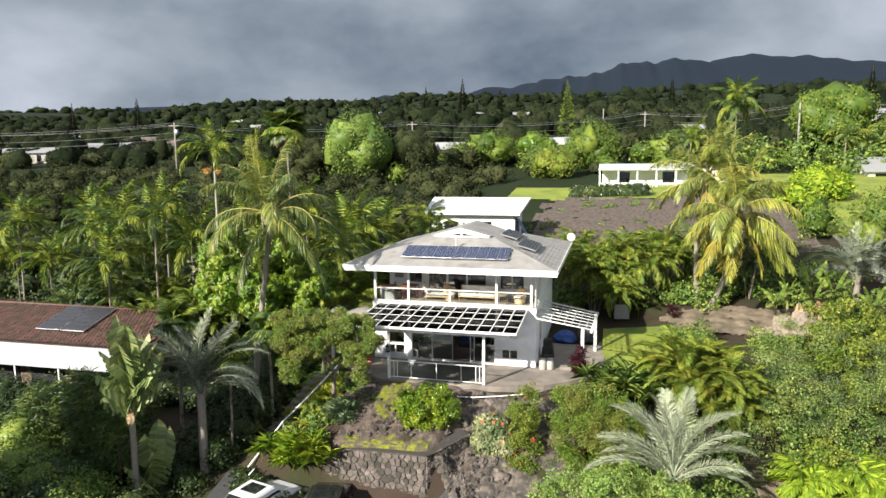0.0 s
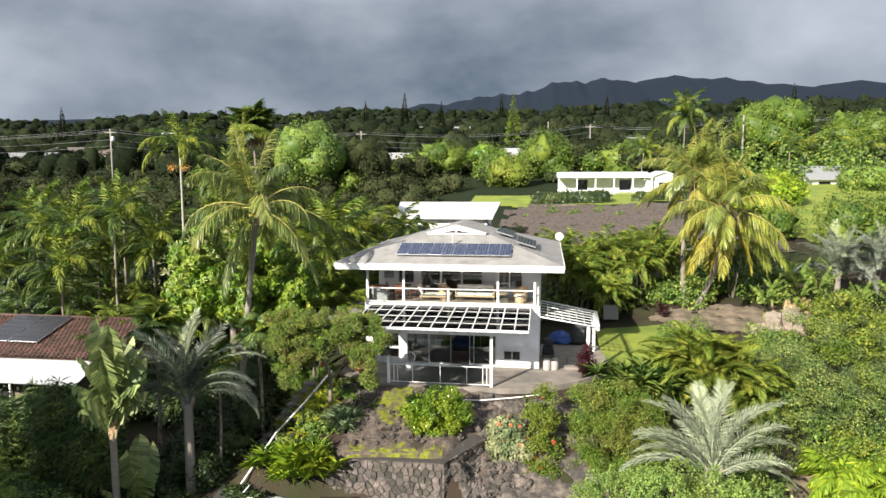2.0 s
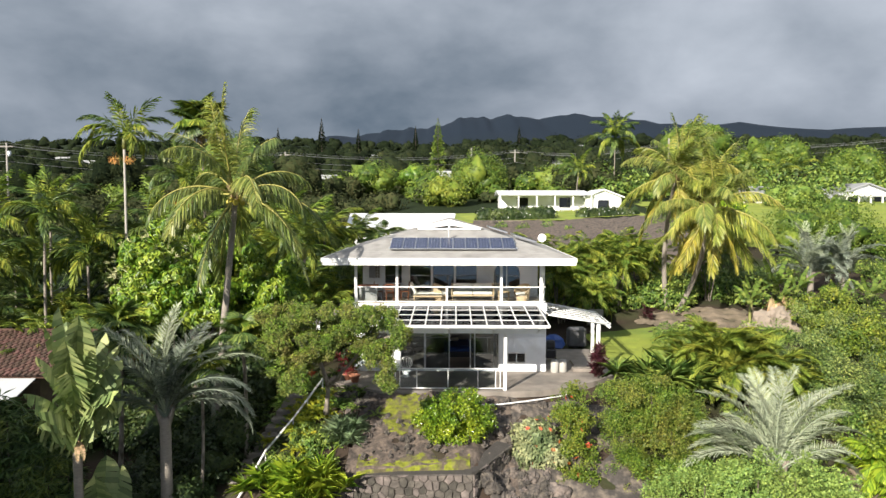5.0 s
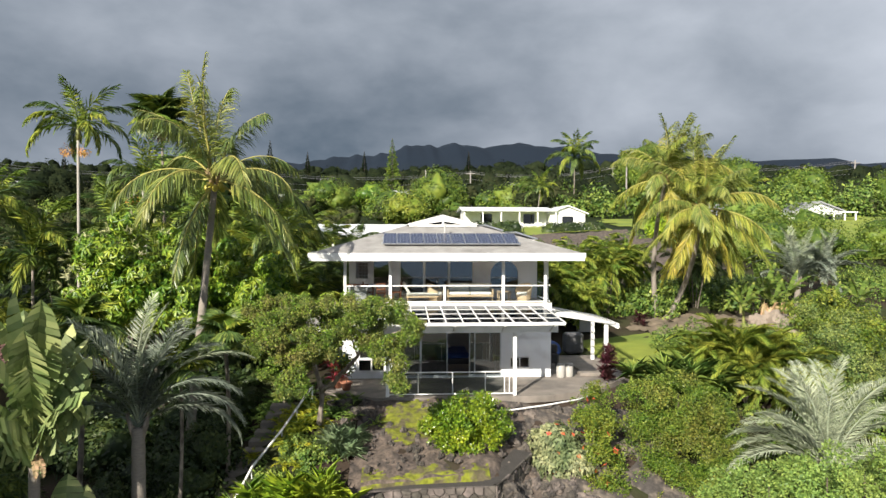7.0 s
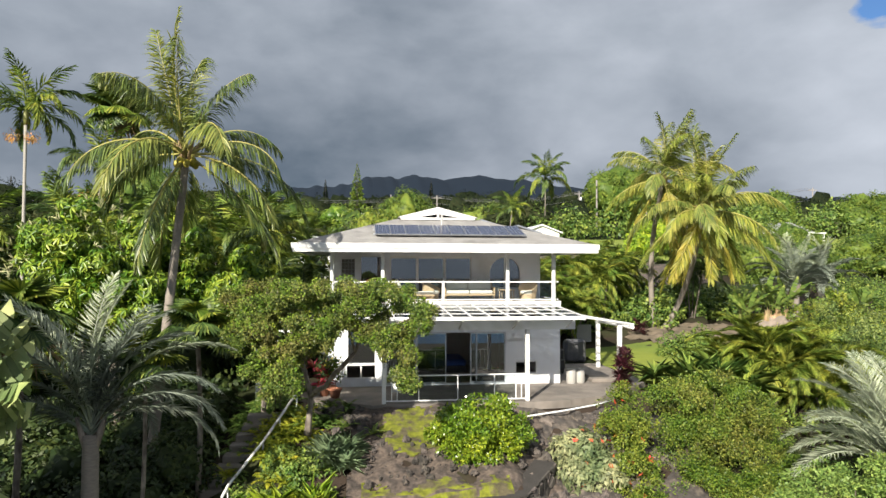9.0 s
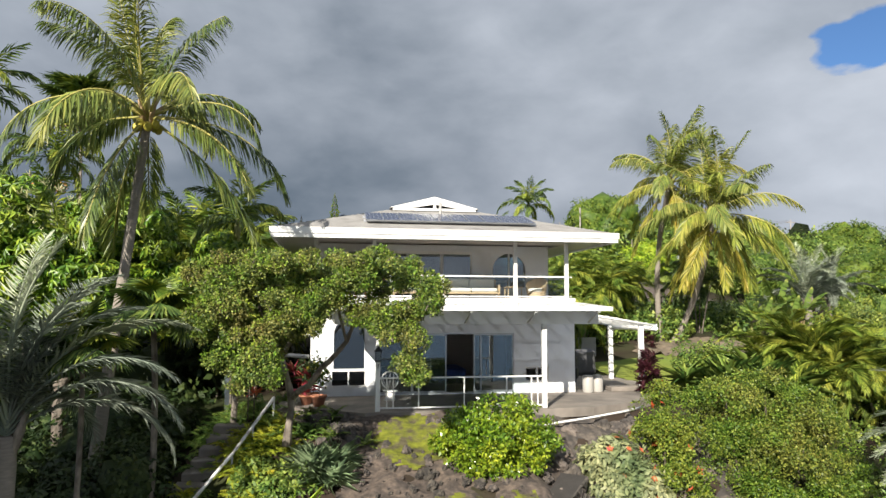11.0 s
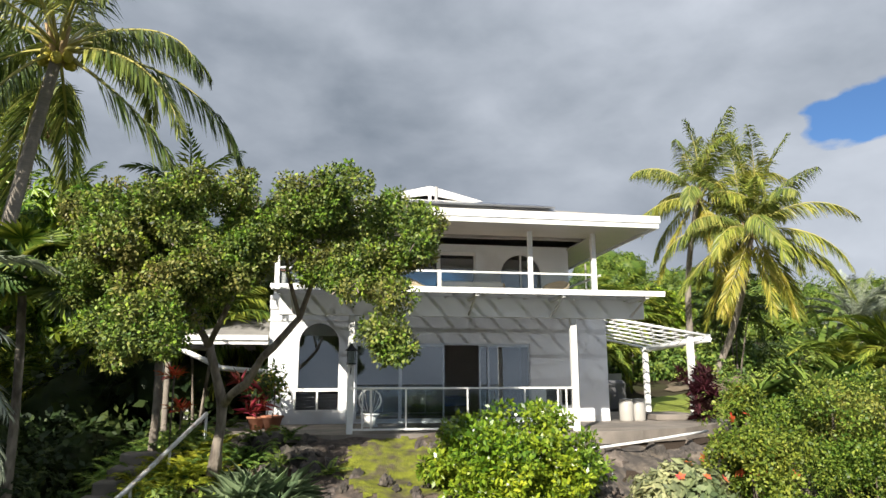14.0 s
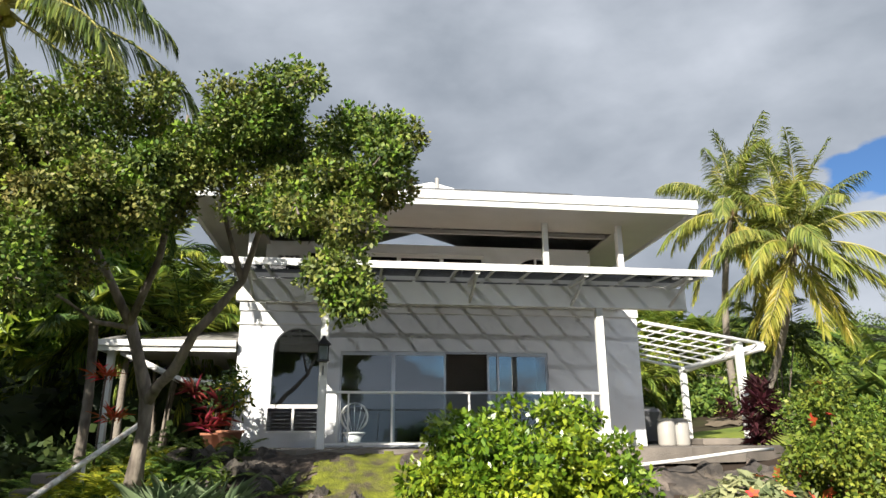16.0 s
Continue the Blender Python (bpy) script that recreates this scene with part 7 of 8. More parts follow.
# clumping palms that fill the garden: a few forms, then copies
def clump_palm(x, y, z, stems, height, count, length, pairs, materials, seed, label, wide=0.06, hang=0.5):
    r = np.random.default_rng(seed)
    t = thing("areca_palm", x, y, z, label, "palm clump", "garden palms")
    arr, bm = [], bmesh.new()
    for s in range(stems):
        a, d = 2 * math.pi * s / stems + r.random(), (0.25 + 0.55 * r.random()) if stems > 1 else 0
        h = height * (0.62 + 0.38 * r.random()) if stems > 1 else height
        foot, top = Vector((0.3 * d * math.cos(a), 0.3 * d * math.sin(a), -0.3)), Vector((1.7 * d * math.cos(a), 1.7 * d * math.sin(a), h))
        tube(bm, bend_points(foot, top, (0, 0, 0.2), 6), [0.06, 0.055, 0.05, 0.05, 0.045, 0.04], 6)
        for k in range(count):
            rise = 82 - 95 * (k / count) + 8 * r.normal()
            v, f = frond_arrays(r, length * (0.8 + 0.4 * r.random()), rise, 75 + 30 * r.random(), pairs, length * 0.29, wide, 25, hang, 0.1 * r.normal(), base=0.16)
            m = Matrix.Translation(top) @ Matrix.Rotation(k * 2.4 + s, 4, "Z")
            arr.append((turn_np(v, m), f))
    part("trunk", bm, M["bark_grey"], t)
    crown = mesh_np("crown", *join(arr), M[materials])
    child(new("crown", crown), t)
    return t


TEMPL = [
    clump_palm(-19.0, 40.5, gz(-19, 40.5), 5, 4.6, 11, 2.8, 24, "areca", 1, "feathery areca palm clump with yellow-green fronds"),
    clump_palm(-26.5, 42.0, gz(-26.5, 42), 4, 5.5, 11, 3.0, 24, "palm_green", 2, "dark green feathery palm clump"),
    clump_palm(-31.0, 47.0, gz(-31, 47), 1, 6.4, 18, 3.4, 34, "palm_green", 3, "single-stemmed feathery garden palm"),
    clump_palm(-22.0, 46.0, gz(-22, 46), 1, 6.0, 17, 3.3, 34, "areca", 4, "single-stemmed palm with sunlit fronds"),
    clump_palm(-34.5, 44.0, gz(-34.5, 44), 6, 3.4, 9, 2.7, 22, "areca", 5, "low spreading areca palm clump"),
    clump_palm(2.3, 33.8, gz(2.3, 33.8), 8, 2.2, 10, 2.3, 76, "areca_gold", 6, "golden areca palm clump with arching fronds", 0.022, 0.18),
]


def more_palms(spots):
    for k, (x, y, s, which) in enumerate(spots):
        m = Matrix.Translation((x, y, gz(x, y))) @ Matrix.Rotation(1.7 * k + which, 4, "Z")
        ob = copy_thing(TEMPL[which], m)
        ob.scale = (s, s, s)


rs = np.random.default_rng(21)
spots = []
for x, y in [(-18.2, 43.5), (-20.5, 44.5), (-17.2, 47.5), (-19.4, 49.5), (-23.5, 43.0), (-24.5, 50.0), (-27.5, 47.8), (-29.5, 40.2), (-31.8, 38.6), (-37.5, 42.0), (-39.0, 46.5), (-41.8, 41.5),
             (-34.0, 50.0), (-42.5, 48.0), (-46.0, 44.0), (-28.3, 53.5), (-37.0, 54.0), (-48.5, 51.0), (-21.0, 53.0), (-16.0, 52.0), (-32.0, 57.0), (-43.0, 56.5), (-52.5, 47.0), (-25.0, 57.5), (-18.0, 57.5), (-54.5, 55.0), (-48.0, 60.5), (-38.5, 61.0), (-58.5, 50.0), (-62.0, 57.5),
             (-17.6, 38.8), (-31.0, 36.6), (-20.0, 42.3)]:
    spots.append((x, y, 0.70 + 0.30 * rs.random(), int(rs.integers(0, 5))))
# behind and beside the house
for x, y, s, w in [(-3.2, 49.0, 0.9, 0), (-1.0, 51.0, 0.95, 0), (1.0, 50.0, 0.85, 0), (-4.5, 52.0, 0.95, 0), (-6.5, 52.5, 0.8, 0), (3.4, 53.0, 0.75, 0), (-13.5, 50.5, 0.75, 0), (-1.5, 47.6, 0.7, 4), (2.0, 52.5, 0.9, 0), (7.5, 51.0, 0.8, 1), (-9.0, 52.5, 0.7, 4),
                   (3.4, 32.8, 0.8, 5), (0.7, 33.9, 0.72, 5), (2.6, 35.2, 0.85, 5)]:
    spots.append((x, y, s, w))
more_palms(spots)


# broad-leaved trees and shrubs
def tree(name, label, category, trunk, limbs, blobs, count, size, leaf, seed, bark="bark_dark", aspect=0.5, shell=0.5, hang=0.2, flowers=0, flower="flower", fsize=0.1, group="", per=0, radius=0.2, twigs=0, split=None, heart=0.0, tips=0):
    r = np.random.default_rng(seed)
    t = thing(name, 0, 0, 0, label, category, group)
    whole = blobs
    if split:
        blobs = clumps(r, blobs, *split)
    if trunk:
        bm = bmesh.new()
        tube(bm, trunk[0], trunk[1], 8)
        for pts, rad in limbs:
            tube(bm, pts, rad, 6)
        part("trunk", bm, M[bark], t)
        if twigs:
            P, N = ball_points(r, blobs, twigs, 0.35)
            bm = bmesh.new()
            for p, n_ in zip(P, N):
                q = p - 0.28 * n_ + 0.08 * r.normal(size=3)
                tube(bm, [tuple(q), tuple((p + q) / 2 + 0.06 * r.normal(size=3)), tuple(p)], [0.014, 0.009, 0.004], 4, cap=False)
            tagged(part("twig", bm, M[bark], t), kind="stuff")
    else:
        lo = min(b[2] - b[5] for b in whole)
        cx, cy = sum(b[0] for b in whole) / len(whole), sum(b[1] for b in whole) / len(whole)
        for b in whole:
            part("branch", tube(bmesh.new(), [(cx + 0.4 * (b[0] - cx), cy + 0.4 * (b[1] - cy), min(lo, gz(cx, cy)) - 0.1), (b[0], b[1], b[2] - 0.2 * b[5]), (b[0], b[1], b[2] + 0.5 * b[5])], [0.05, 0.035, 0.012], 5), M[bark], t)
    leaves = tufts(r, blobs, count, per, radius, size, aspect, shell) if per else foliage(r, blobs, count, size, aspect, shell, hang)
    if heart:
        leaves = join([leaves, hearts(r, whole, heart)])
    child(new("crown" if trunk else "foliage", mesh_np("crown", *leaves, M[leaf])), t)
    if tips:
        tv = tufts(r, [(b[0], b[1], b[2] + 0.04, b[3] * 1.06, b[4] * 1.06, b[5] * 1.06) for b in blobs], tips, 11, 0.075, size, aspect, 0.85)
        child(new("young_leaves", mesh_np("young_leaves", *tv, M["young"])), t)
    if flowers:
        P, N = ball_points(r, blobs, flowers, 0.93)
        arr = []
        for k in range(5):
            a = 2 * math.pi * k / 5
            u = unit(np.cross(N, [0.3, 0.2, 0.9])); v = np.cross(N, u)
            D = u * math.cos(a) + v * math.sin(a) + 0.4 * N
            arr.append(leaf_arrays(P + N * 0.03, D, N, np.full(flowers, fsize), np.full(flowers, fsize * 0.7)))
        child(new("blossom", mesh_np("blossom", *join(arr), M[flower])), t)
    return t


# gnarled tree before the patio
T0 = Vector((-15.79, 31.18, -0.55))
GNARL = [(-17.0, 29.3, 3.62, 0.95, 1.2, 0.62), (-15.9, 28.9, 3.88, 1.15, 1.1, 0.48), (-14.6, 28.9, 4.0, 1.05, 1.1, 0.42), (-13.4, 28.6, 3.95, 0.85, 0.9, 0.42), (-12.55, 28.3, 3.3, 0.56, 0.6, 0.48), (-16.5, 28.4, 3.2, 1.0, 0.7, 0.50),
         (-15.2, 28.4, 3.35, 0.85, 0.6, 0.40), (-14.1, 28.3, 3.4, 0.7, 0.6, 0.38), (-13.25, 28.0, 2.7, 0.45, 0.5, 0.62), (-12.95, 27.8, 2.1, 0.24, 0.32, 0.34), (-16.15, 27.55, 1.75, 0.52, 0.52, 0.5), (-17.4, 29.0, 2.8, 0.6, 0.8, 0.5), (-16.6, 28.3, 2.45, 0.5, 0.5, 0.38), (-12.88, 27.8, 1.55, 0.10, 0.14, 0.16), (-15.8, 28.1, 2.7, 0.55, 0.45, 0.3), (-16.35, 28.6, 2.3, 0.6, 0.5, 0.36), (-15.3, 28.4, 2.55, 0.42, 0.4, 0.28), (-13.9, 28.7, 3.0, 0.5, 0.4, 0.25), (-15.0, 28.5, 2.95, 0.55, 0.4, 0.28), (-16.9, 28.6, 2.0, 0.4, 0.4, 0.4)]
tree("gnarled_tree", "gnarled spreading tree with small olive-green leaves", "tree",
     ([T0, (-15.76, 31.14, -0.1), (-15.70, 31.08, 0.35), (-15.70, 31.05, 0.75), (-15.82, 30.9, 1.25), (-15.95, 30.72, 1.8)], [0.15, 0.105, 0.09, 0.105, 0.082, 0.085]),
     [([(-15.95, 30.72, 1.75), (-16.22, 30.35, 2.4), (-16.4, 29.9, 2.9), (-16.6, 29.2, 4.0)], [0.075, 0.06, 0.045, 0.02]),
      ([(-15.69, 31.05, 0.68), (-15.5, 30.8, 0.9), (-15.22, 30.45, 1.08), (-14.92, 30.14, 1.55), (-14.72, 29.98, 1.72), (-14.3, 29.85, 2.22), (-14.1, 29.6, 2.8), (-13.6, 29.1, 3.5)], [0.085, 0.078, 0.082, 0.066, 0.07, 0.056, 0.042, 0.02]),
      ([(-14.3, 29.85, 2.2), (-14.5, 29.5, 2.9), (-14.6, 28.9, 3.7)], [0.045, 0.036, 0.02]),
      ([(-14.05, 29.55, 2.85), (-13.2, 28.9, 3.1), (-12.5, 28.4, 3.4)], [0.04, 0.03, 0.015]),
      ([(-15.95, 30.7, 1.75), (-15.5, 30.2, 2.6), (-15.2, 29.5, 3.4), (-15.0, 29.0, 4.2)], [0.065, 0.05, 0.04, 0.02]),
      ([(-16.2, 30.35, 2.4), (-17.0, 29.8, 2.9), (-17.5, 29.3, 3.3)], [0.045, 0.032, 0.016]),
      ([(-15.95, 30.72, 1.7), (-16.3, 30.4, 1.72), (-16.45, 29.6, 1.9), (-16.25, 27.8, 1.85)], [0.04, 0.035, 0.028, 0.015])],
     GNARL, 8200, 0.058, "olive", 7, bark="bark_grey", aspect=0.66, shell=0.45, per=17, radius=0.11, twigs=300, split=(36, 0.16, 0.31, 0.5), tips=3200)

tree("gardenia_bush", "round glossy green gardenia bush with white flowers", "bush", None, [],
     [(-10.45, 30.2, -0.1, 1.25, 1.05, 0.75), (-11.2, 30.1, -0.3, 0.72, 0.8, 0.62), (-9.65, 30.1, -0.35, 0.7, 0.8, 0.62), (-10.5, 29.8, -0.6, 1.25, 0.9, 0.6)], 2100, 0.105, "gardenia", 11, aspect=0.55, shell=0.6, per=11, radius=0.09, split=(60, 0.16, 0.26, 0.8), flowers=110, flower="white_flower", fsize=0.035)
tree("flowering_hedge", "column of fresh green hedge with red blossoms", "hedge", None, [],
     [(-5.75, 30.2, 0.0, 0.62, 0.9, 0.8), (-5.85, 29.9, -1.0, 0.72, 0.9, 1.1), (-5.7, 29.4, -2.0, 0.8, 0.9, 1.1), (-5.8, 28.9, -3.0, 0.9, 0.9, 1.0)], 3200, 0.078, "hedge_fresh", 12, aspect=0.6, shell=0.6, per=12, radius=0.11, split=(55, 0.2, 0.32, 0.78), flowers=60, fsize=0.13)
tree("hedge", "tall dense hedge of small olive-green leaves", "hedge", None, [],
     [(-3.7, 30.4, 0.1, 0.8, 1.1, 1.05), (-2.5, 30.4, 0.05, 1.1, 1.2, 1.1), (-1.4, 30.4, -0.25, 0.85, 1.1, 1.0), (-3.4, 29.8, -1.4, 1.0, 1.1, 1.4), (-1.9, 29.7, -1.4, 1.3, 1.2, 1.4), (-3.5, 29.2, -2.8, 1.1, 1.1, 1.2), (-1.6, 29.0, -2.7, 1.4, 1.1, 1.2)], 9000, 0.066, "hedge", 13, aspect=0.6, shell=0.6, per=12, radius=0.12, split=(45, 0.22, 0.36, 0.78))
tree("croton_bush", "pale variegated bush with cream-green leaves and red blossoms", "bush", None, [],
     [(-7.3, 30.0, -0.95, 0.85, 0.8, 0.6), (-6.8, 29.5, -1.5, 0.8, 0.75, 0.6), (-7.6, 29.5, -1.5, 0.6, 0.6, 0.5)], 5600, 0.17, "croton", 14, aspect=0.46, shell=0.65, hang=0.6, flowers=26, fsize=0.10)
tree("bright_bush", "big bushy shrub with soft puffs of grey-green leaves", "bush", None, [],
     [(-2.9, 23.6, -0.8, 1.3, 1.1, 1.0), (-1.4, 23.4, -0.5, 1.3, 1.1, 1.1), (-0.2, 23.6, -0.6, 1.2, 1.1, 1.15), (-3.9, 23.9, -1.4, 1.0, 0.9, 1.0), (-1.5, 23.2, -2.1, 2.8, 1.4, 1.5), (0.9, 23.4, -1.2, 0.9, 1.1, 1.1)], 2400, 0.085, "puff", 15, aspect=0.6, shell=0.6, per=30, radius=0.16, split=(22, 0.28, 0.42, 0.85))

# added tree, always out of view, to block sun from the ground under the palms
SHADE = [(-29.9 + dx, 17.0 + dy, 6.0 + dz, q, q, 0.88 * q) for dx, dy, dz, q in ((0.2, 0, 2.2, 2.1), (1.2, -0.3, 0.2, 1.9), (0.2, 0.6, -1.6, 2.0), (-1.2, 0.1, 0.6, 1.4), (2.5, -0.2, -2.9, 1.8), (0.8, 0.6, -4.2, 2.0))]
tree("mango_tree", "unseen dense tree added to cast shade under the palms", "tree", ([(-29.8, 17.0, -5.0), (-29.9, 17.1, -1.0), (-30.2, 17.0, 7.0)], [0.36, 0.28, 0.12]),
     [([(-29.9, 17.1, -0.6), (-31.2, 17.2, 5.6)], [0.16, 0.05]), ([(-29.9, 17.1, -0.4), (-28.0, 16.6, 2.6)], [0.15, 0.05])], SHADE, 30000, 0.20, "shrub", 71, shell=0.6, heart=0.78)

# umbrella tree: whorls of finger leaves
ru = np.random.default_rng(31)
ublobs = [(-24.3, 37.2, 4.7, 2.5, 2.2, 2.4), (-26.0, 37.6, 4.0, 1.7, 1.8, 2.0), (-21.9, 37.2, 4.5, 2.2, 2.0, 2.1), (-23.4, 36.3, 3.6, 2.4, 1.5, 1.2), (-19.8, 37.6, 4.0, 1.8, 1.5, 1.6)]
UPt, UN = ball_points(ru, clumps(ru, ublobs, 6, 0.5, 0.9, 0.75), 7000, 0.6)
uarr = []
for k in range(8):
    a = 2 * math.pi * k / 8 + ru.random(len(UPt)) * 0.4
    Nn = unit(UN + [0, 0, 0.5] + 0.3 * ru.normal(size=UN.shape))
    u = unit(np.cross(Nn, [0.2, 0.3, 0.93])); v = np.cross(Nn, u)
    D = u * np.cos(a)[:, None] + v * np.sin(a)[:, None] - [0, 0, 0.30]
    L = 0.22 + 0.13 * ru.random(len(UPt))
    uarr.append(leaf_arrays(UPt, D, Nn, L, L * 0.30, droop=0.35))
P, N = ball_points(ru, [(-26.2, 37.4, 4.6, 1.6, 1.6, 1.6), (-24.6, 36.9, 5.6, 1.8, 1.5, 1.5)], 150, 0.97)
uflower = leaf_arrays(np.repeat(P + 0.1 * N, 5, 0), unit(np.repeat(N, 5, 0) * [1, 1, 0.3] + 0.6 * ru.normal(size=(750, 3)) + [0, 0, 0.7]), ru.normal(size=(750, 3)), np.full(750, 0.30), np.full(750, 0.05))
umb = thing("umbrella_tree", 0, 0, 0, "dense bright green umbrella tree with whorled finger leaves", "tree")
part("trunk", tube(tube(bmesh.new(), [(-23.6, 37.4, -1.8), (-23.7, 37.4, 1.2), (-24.0, 37.3, 4.0)], [0.28, 0.2, 0.1], 8), [(-23.65, 37.4, 0.4), (-22.4, 37.2, 2.2), (-21.6, 37.2, 4.0)], [0.16, 0.12, 0.06], 6), M["bark_grey"], umb)
child(new("crown", mesh_np("crown", *join(uarr), M["bright"])), umb)
tagged(child(new("flower_spike", mesh_np("flower_spike", *uflower, M["spike"])), umb), "cream flower spikes at the top of the crown", kind="stuff")


# big paddle leaves: traveller's palm, bananas
def paddle_arrays(rng, length, width, rise, bend, stalk=0.35, torn=0.5, sag=0.35):
    """A long soft blade either side of a bent rib, split into strips; sag lets the strips hang."""
    n = 22
    s = np.linspace(0, 1, n)
    ang = np.radians(rise - bend * s ** 1.6)
    st = length / (n - 1)
    X = np.concatenate([[0], np.cumsum(np.cos(ang[:-1]) * st)]); Z = np.concatenate([[0], np.cumsum(np.sin(ang[:-1]) * st)])
    V, F = [], []
    for i in range(n - 1):
        w0 = 0.015 * length if s[i] < stalk else width * math.sin(math.pi * min(1, 0.12 + 0.88 * (s[i] - stalk) / (1 - stalk))) ** 0.55
        w1 = 0.015 * length if s[i + 1] < stalk else width * math.sin(math.pi * min(1, 0.12 + 0.88 * (s[i + 1] - stalk) / (1 - stalk))) ** 0.55
        for side in (-1, 1):
            dr = 0.25 + torn * 0.9 * rng.random()
            gap = 0.9 - 0.25 * torn * rng.random()
            a = (X[i], 0, Z[i]); b = (X[i + 1], 0, Z[i + 1])
            k = len(V)
            V += [a, (X[i] + 0.25 * w0 * gap, side * w0 / 2, Z[i] - dr * w0 * sag), (X[i] + (X[i + 1] - X[i]) * gap + 0.25 * w1, side * w1 / 2, Z[i] + (Z[i + 1] - Z[i]) * gap - dr * w1 * sag), b]
            F.append((k, k + 1, k + 2, k + 3))
    return np.array(V), np.array(F)


paddles = [mesh_np("paddle_leaf", *paddle_arrays(rng, 2.6, 0.66, r0, b0), M["banana_fresh"]) for r0, b0 in ((85, 40), (75, 70), (60, 80), (45, 85))]


def paddle_plant(name, label, x, y, z, h, count, scale, seed, fan=None, stems=1, r0=0.14):
    r = np.random.default_rng(seed)
    t = thing(name, 0, 0, 0, label, "plant")
    stem(t, (x, y, gz(x, y) - 0.2), (x, y, z + h), r0, r0 * 0.7, (0, 0, 0), "bark_palm" if fan is not None else "rib", ringed=fan is not None, n=6)
    for k in range(count):
        ob = child(new("leaf", paddles[k % 4]), t)
        if fan is None:
            m = Matrix.Rotation(k * 2.4, 4, "Z")
        else:
            side = -1 if k % 2 else 1
            m = Matrix.Rotation(fan + (0 if side > 0 else math.pi) + 0.1 * r.normal(), 4, "Z") @ Matrix.Rotation(radians(-45 + 100 * k / count), 4, "Y")
        ob.matrix_basis = Matrix.Translation((x, y, z + h)) @ m @ Matrix.Scale(scale * (0.85 + 0.3 * r.random()), 4)
    return t


def travellers_palm(x, y, zbase, ztop, count, scale, label, seed, face, length, width, stalk, low, twist, fold):
    """Paddle leaves stacked in one upright plane."""
    r = np.random.default_rng(seed)
    t = thing("travellers_palm", 0, 0, 0, label, "palm")
    if ztop > zbase + 0.5:
        stem(t, (x, y, zbase), (x, y, ztop), 0.15, 0.13, (0, 0, 0), "bark_palm", n=6)
    for k in range(count):
        q = k / count
        me = mesh_np("paddle_leaf", *paddle_arrays(r, length * (1 - 0.48 * q), width, 89, 12 + fold * q + 14 * r.random(), stalk * (1 - 0.6 * q), 0.3 + 0.9 * q, 0.3 + 0.7 * q), M["banana"])
        ob = child(new("leaf", me), t)
        ob.matrix_basis = Matrix.Translation((x, y, ztop - 0.02 * k)) @ Matrix.Rotation(face + (math.pi if k % 2 else 0) + 0.7 * r.normal(), 4, "Z") @ Matrix.Rotation(radians(low * q), 4, "Y") @ Matrix.Rotation(radians(twist * r.normal()), 4, "Z") @ Matrix.Scale(scale * (0.9 + 0.2 * r.random()), 4)
    for k in range(4):
        a = face + 0.3 * r.normal() + (math.pi if k % 2 else 0)
        v, f = paddle_arrays(r, 1.1, 0.16, 10, 110, 0.2, 1.0)
        ob = child(new("dry_leaf", mesh_np("dry_leaf", v, f, M["dead"])), t)
        ob.matrix_basis = Matrix.Translation((x, y, ztop - 0.15)) @ Matrix.Rotation(a, 4, "Z")
    return t


travellers_palm(-22.3, 24.2, -4.2, 0.95, 22, 1.0, "traveller's palm with a tall stack of torn paddle leaves", 3, 1.7, 4.1, 0.95, 0.36, 15, 50, 85)
travellers_palm(-22.1, 25.2, -4.1, -4.0, 9, 1.0, "young traveller's palm with upright paddle leaves on long stalks", 4, 1.5, 3.7, 0.95, 0.55, 26, 25, 45)
for k, (x, y, s) in enumerate(((12.0, 47.6, 1.0), (10.6, 46.8, 0.85), (8.2, 45.8, 0.9), (13.6, 45.6, 0.9), (9.6, 48.8, 0.8), (16.2, 46.8, 0.9), (10.9, 48.4, 1.1))):
    paddle_plant("banana_plant", "banana plant with broad torn light green leaves", x, y, gz(x, y), 1.1 * s, 8, 0.78 * s, 40 + k, r0=0.11)


# strap-leaved and rosette plants
def rosette(name, label, category, spots, count, length, width, material, seed, rise=(10, 80), bend=0.5, parts="foliage"):
    r = np.random.default_rng(seed)
    t = thing(name, 0, 0, 0, label, category)
    arr = []
    for x, y, z, s in spots:
        a = r.random(count) * 2 * math.pi
        e = np.radians(rise[0] + (rise[1] - rise[0]) * r.random(count))
        D = np.stack([np.cos(a) * np.cos(e), np.sin(a) * np.cos(e), np.sin(e)], 1)
        N = np.stack([-np.cos(a) * np.sin(e), -np.sin(a) * np.sin(e), np.cos(e)], 1)
        L = s * length * (0.7 + 0.5 * r.random(count))
        P = np.array((x, y, z)) + 0.06 * r.normal(size=(count, 3))
        arr.append(leaf_arrays(P, D, N, L, np.full(count, width * s), fold=0.25, droop=bend))
    child(new(parts, mesh_np(parts, *join(arr), M[material])), t)
    return t


rosette("agave_bed", "clump of spiky blue-green aloe rosettes", "aloe", [(-14.95 + 0.38 * rs.normal(), 30.1 + 0.35 * rs.normal(), -0.95 + 0.12 * rs.normal(), 0.9 + 0.3 * rs.random()) for _ in range(9)], 100, 0.60, 0.028, "agave", 3, bend=0.5)
rosette("lily_bed", "bed of arching bright green strap leaves", "plant", [(-16.0 + 0.75 * rs.normal(), 27.55 + 0.35 * rs.normal(), -2.05 + 0.25 * rs.normal(), 0.9 + 0.3 * rs.random()) for _ in range(70)], 30, 0.62, 0.065, "fern", 4, rise=(15, 80), bend=0.55)


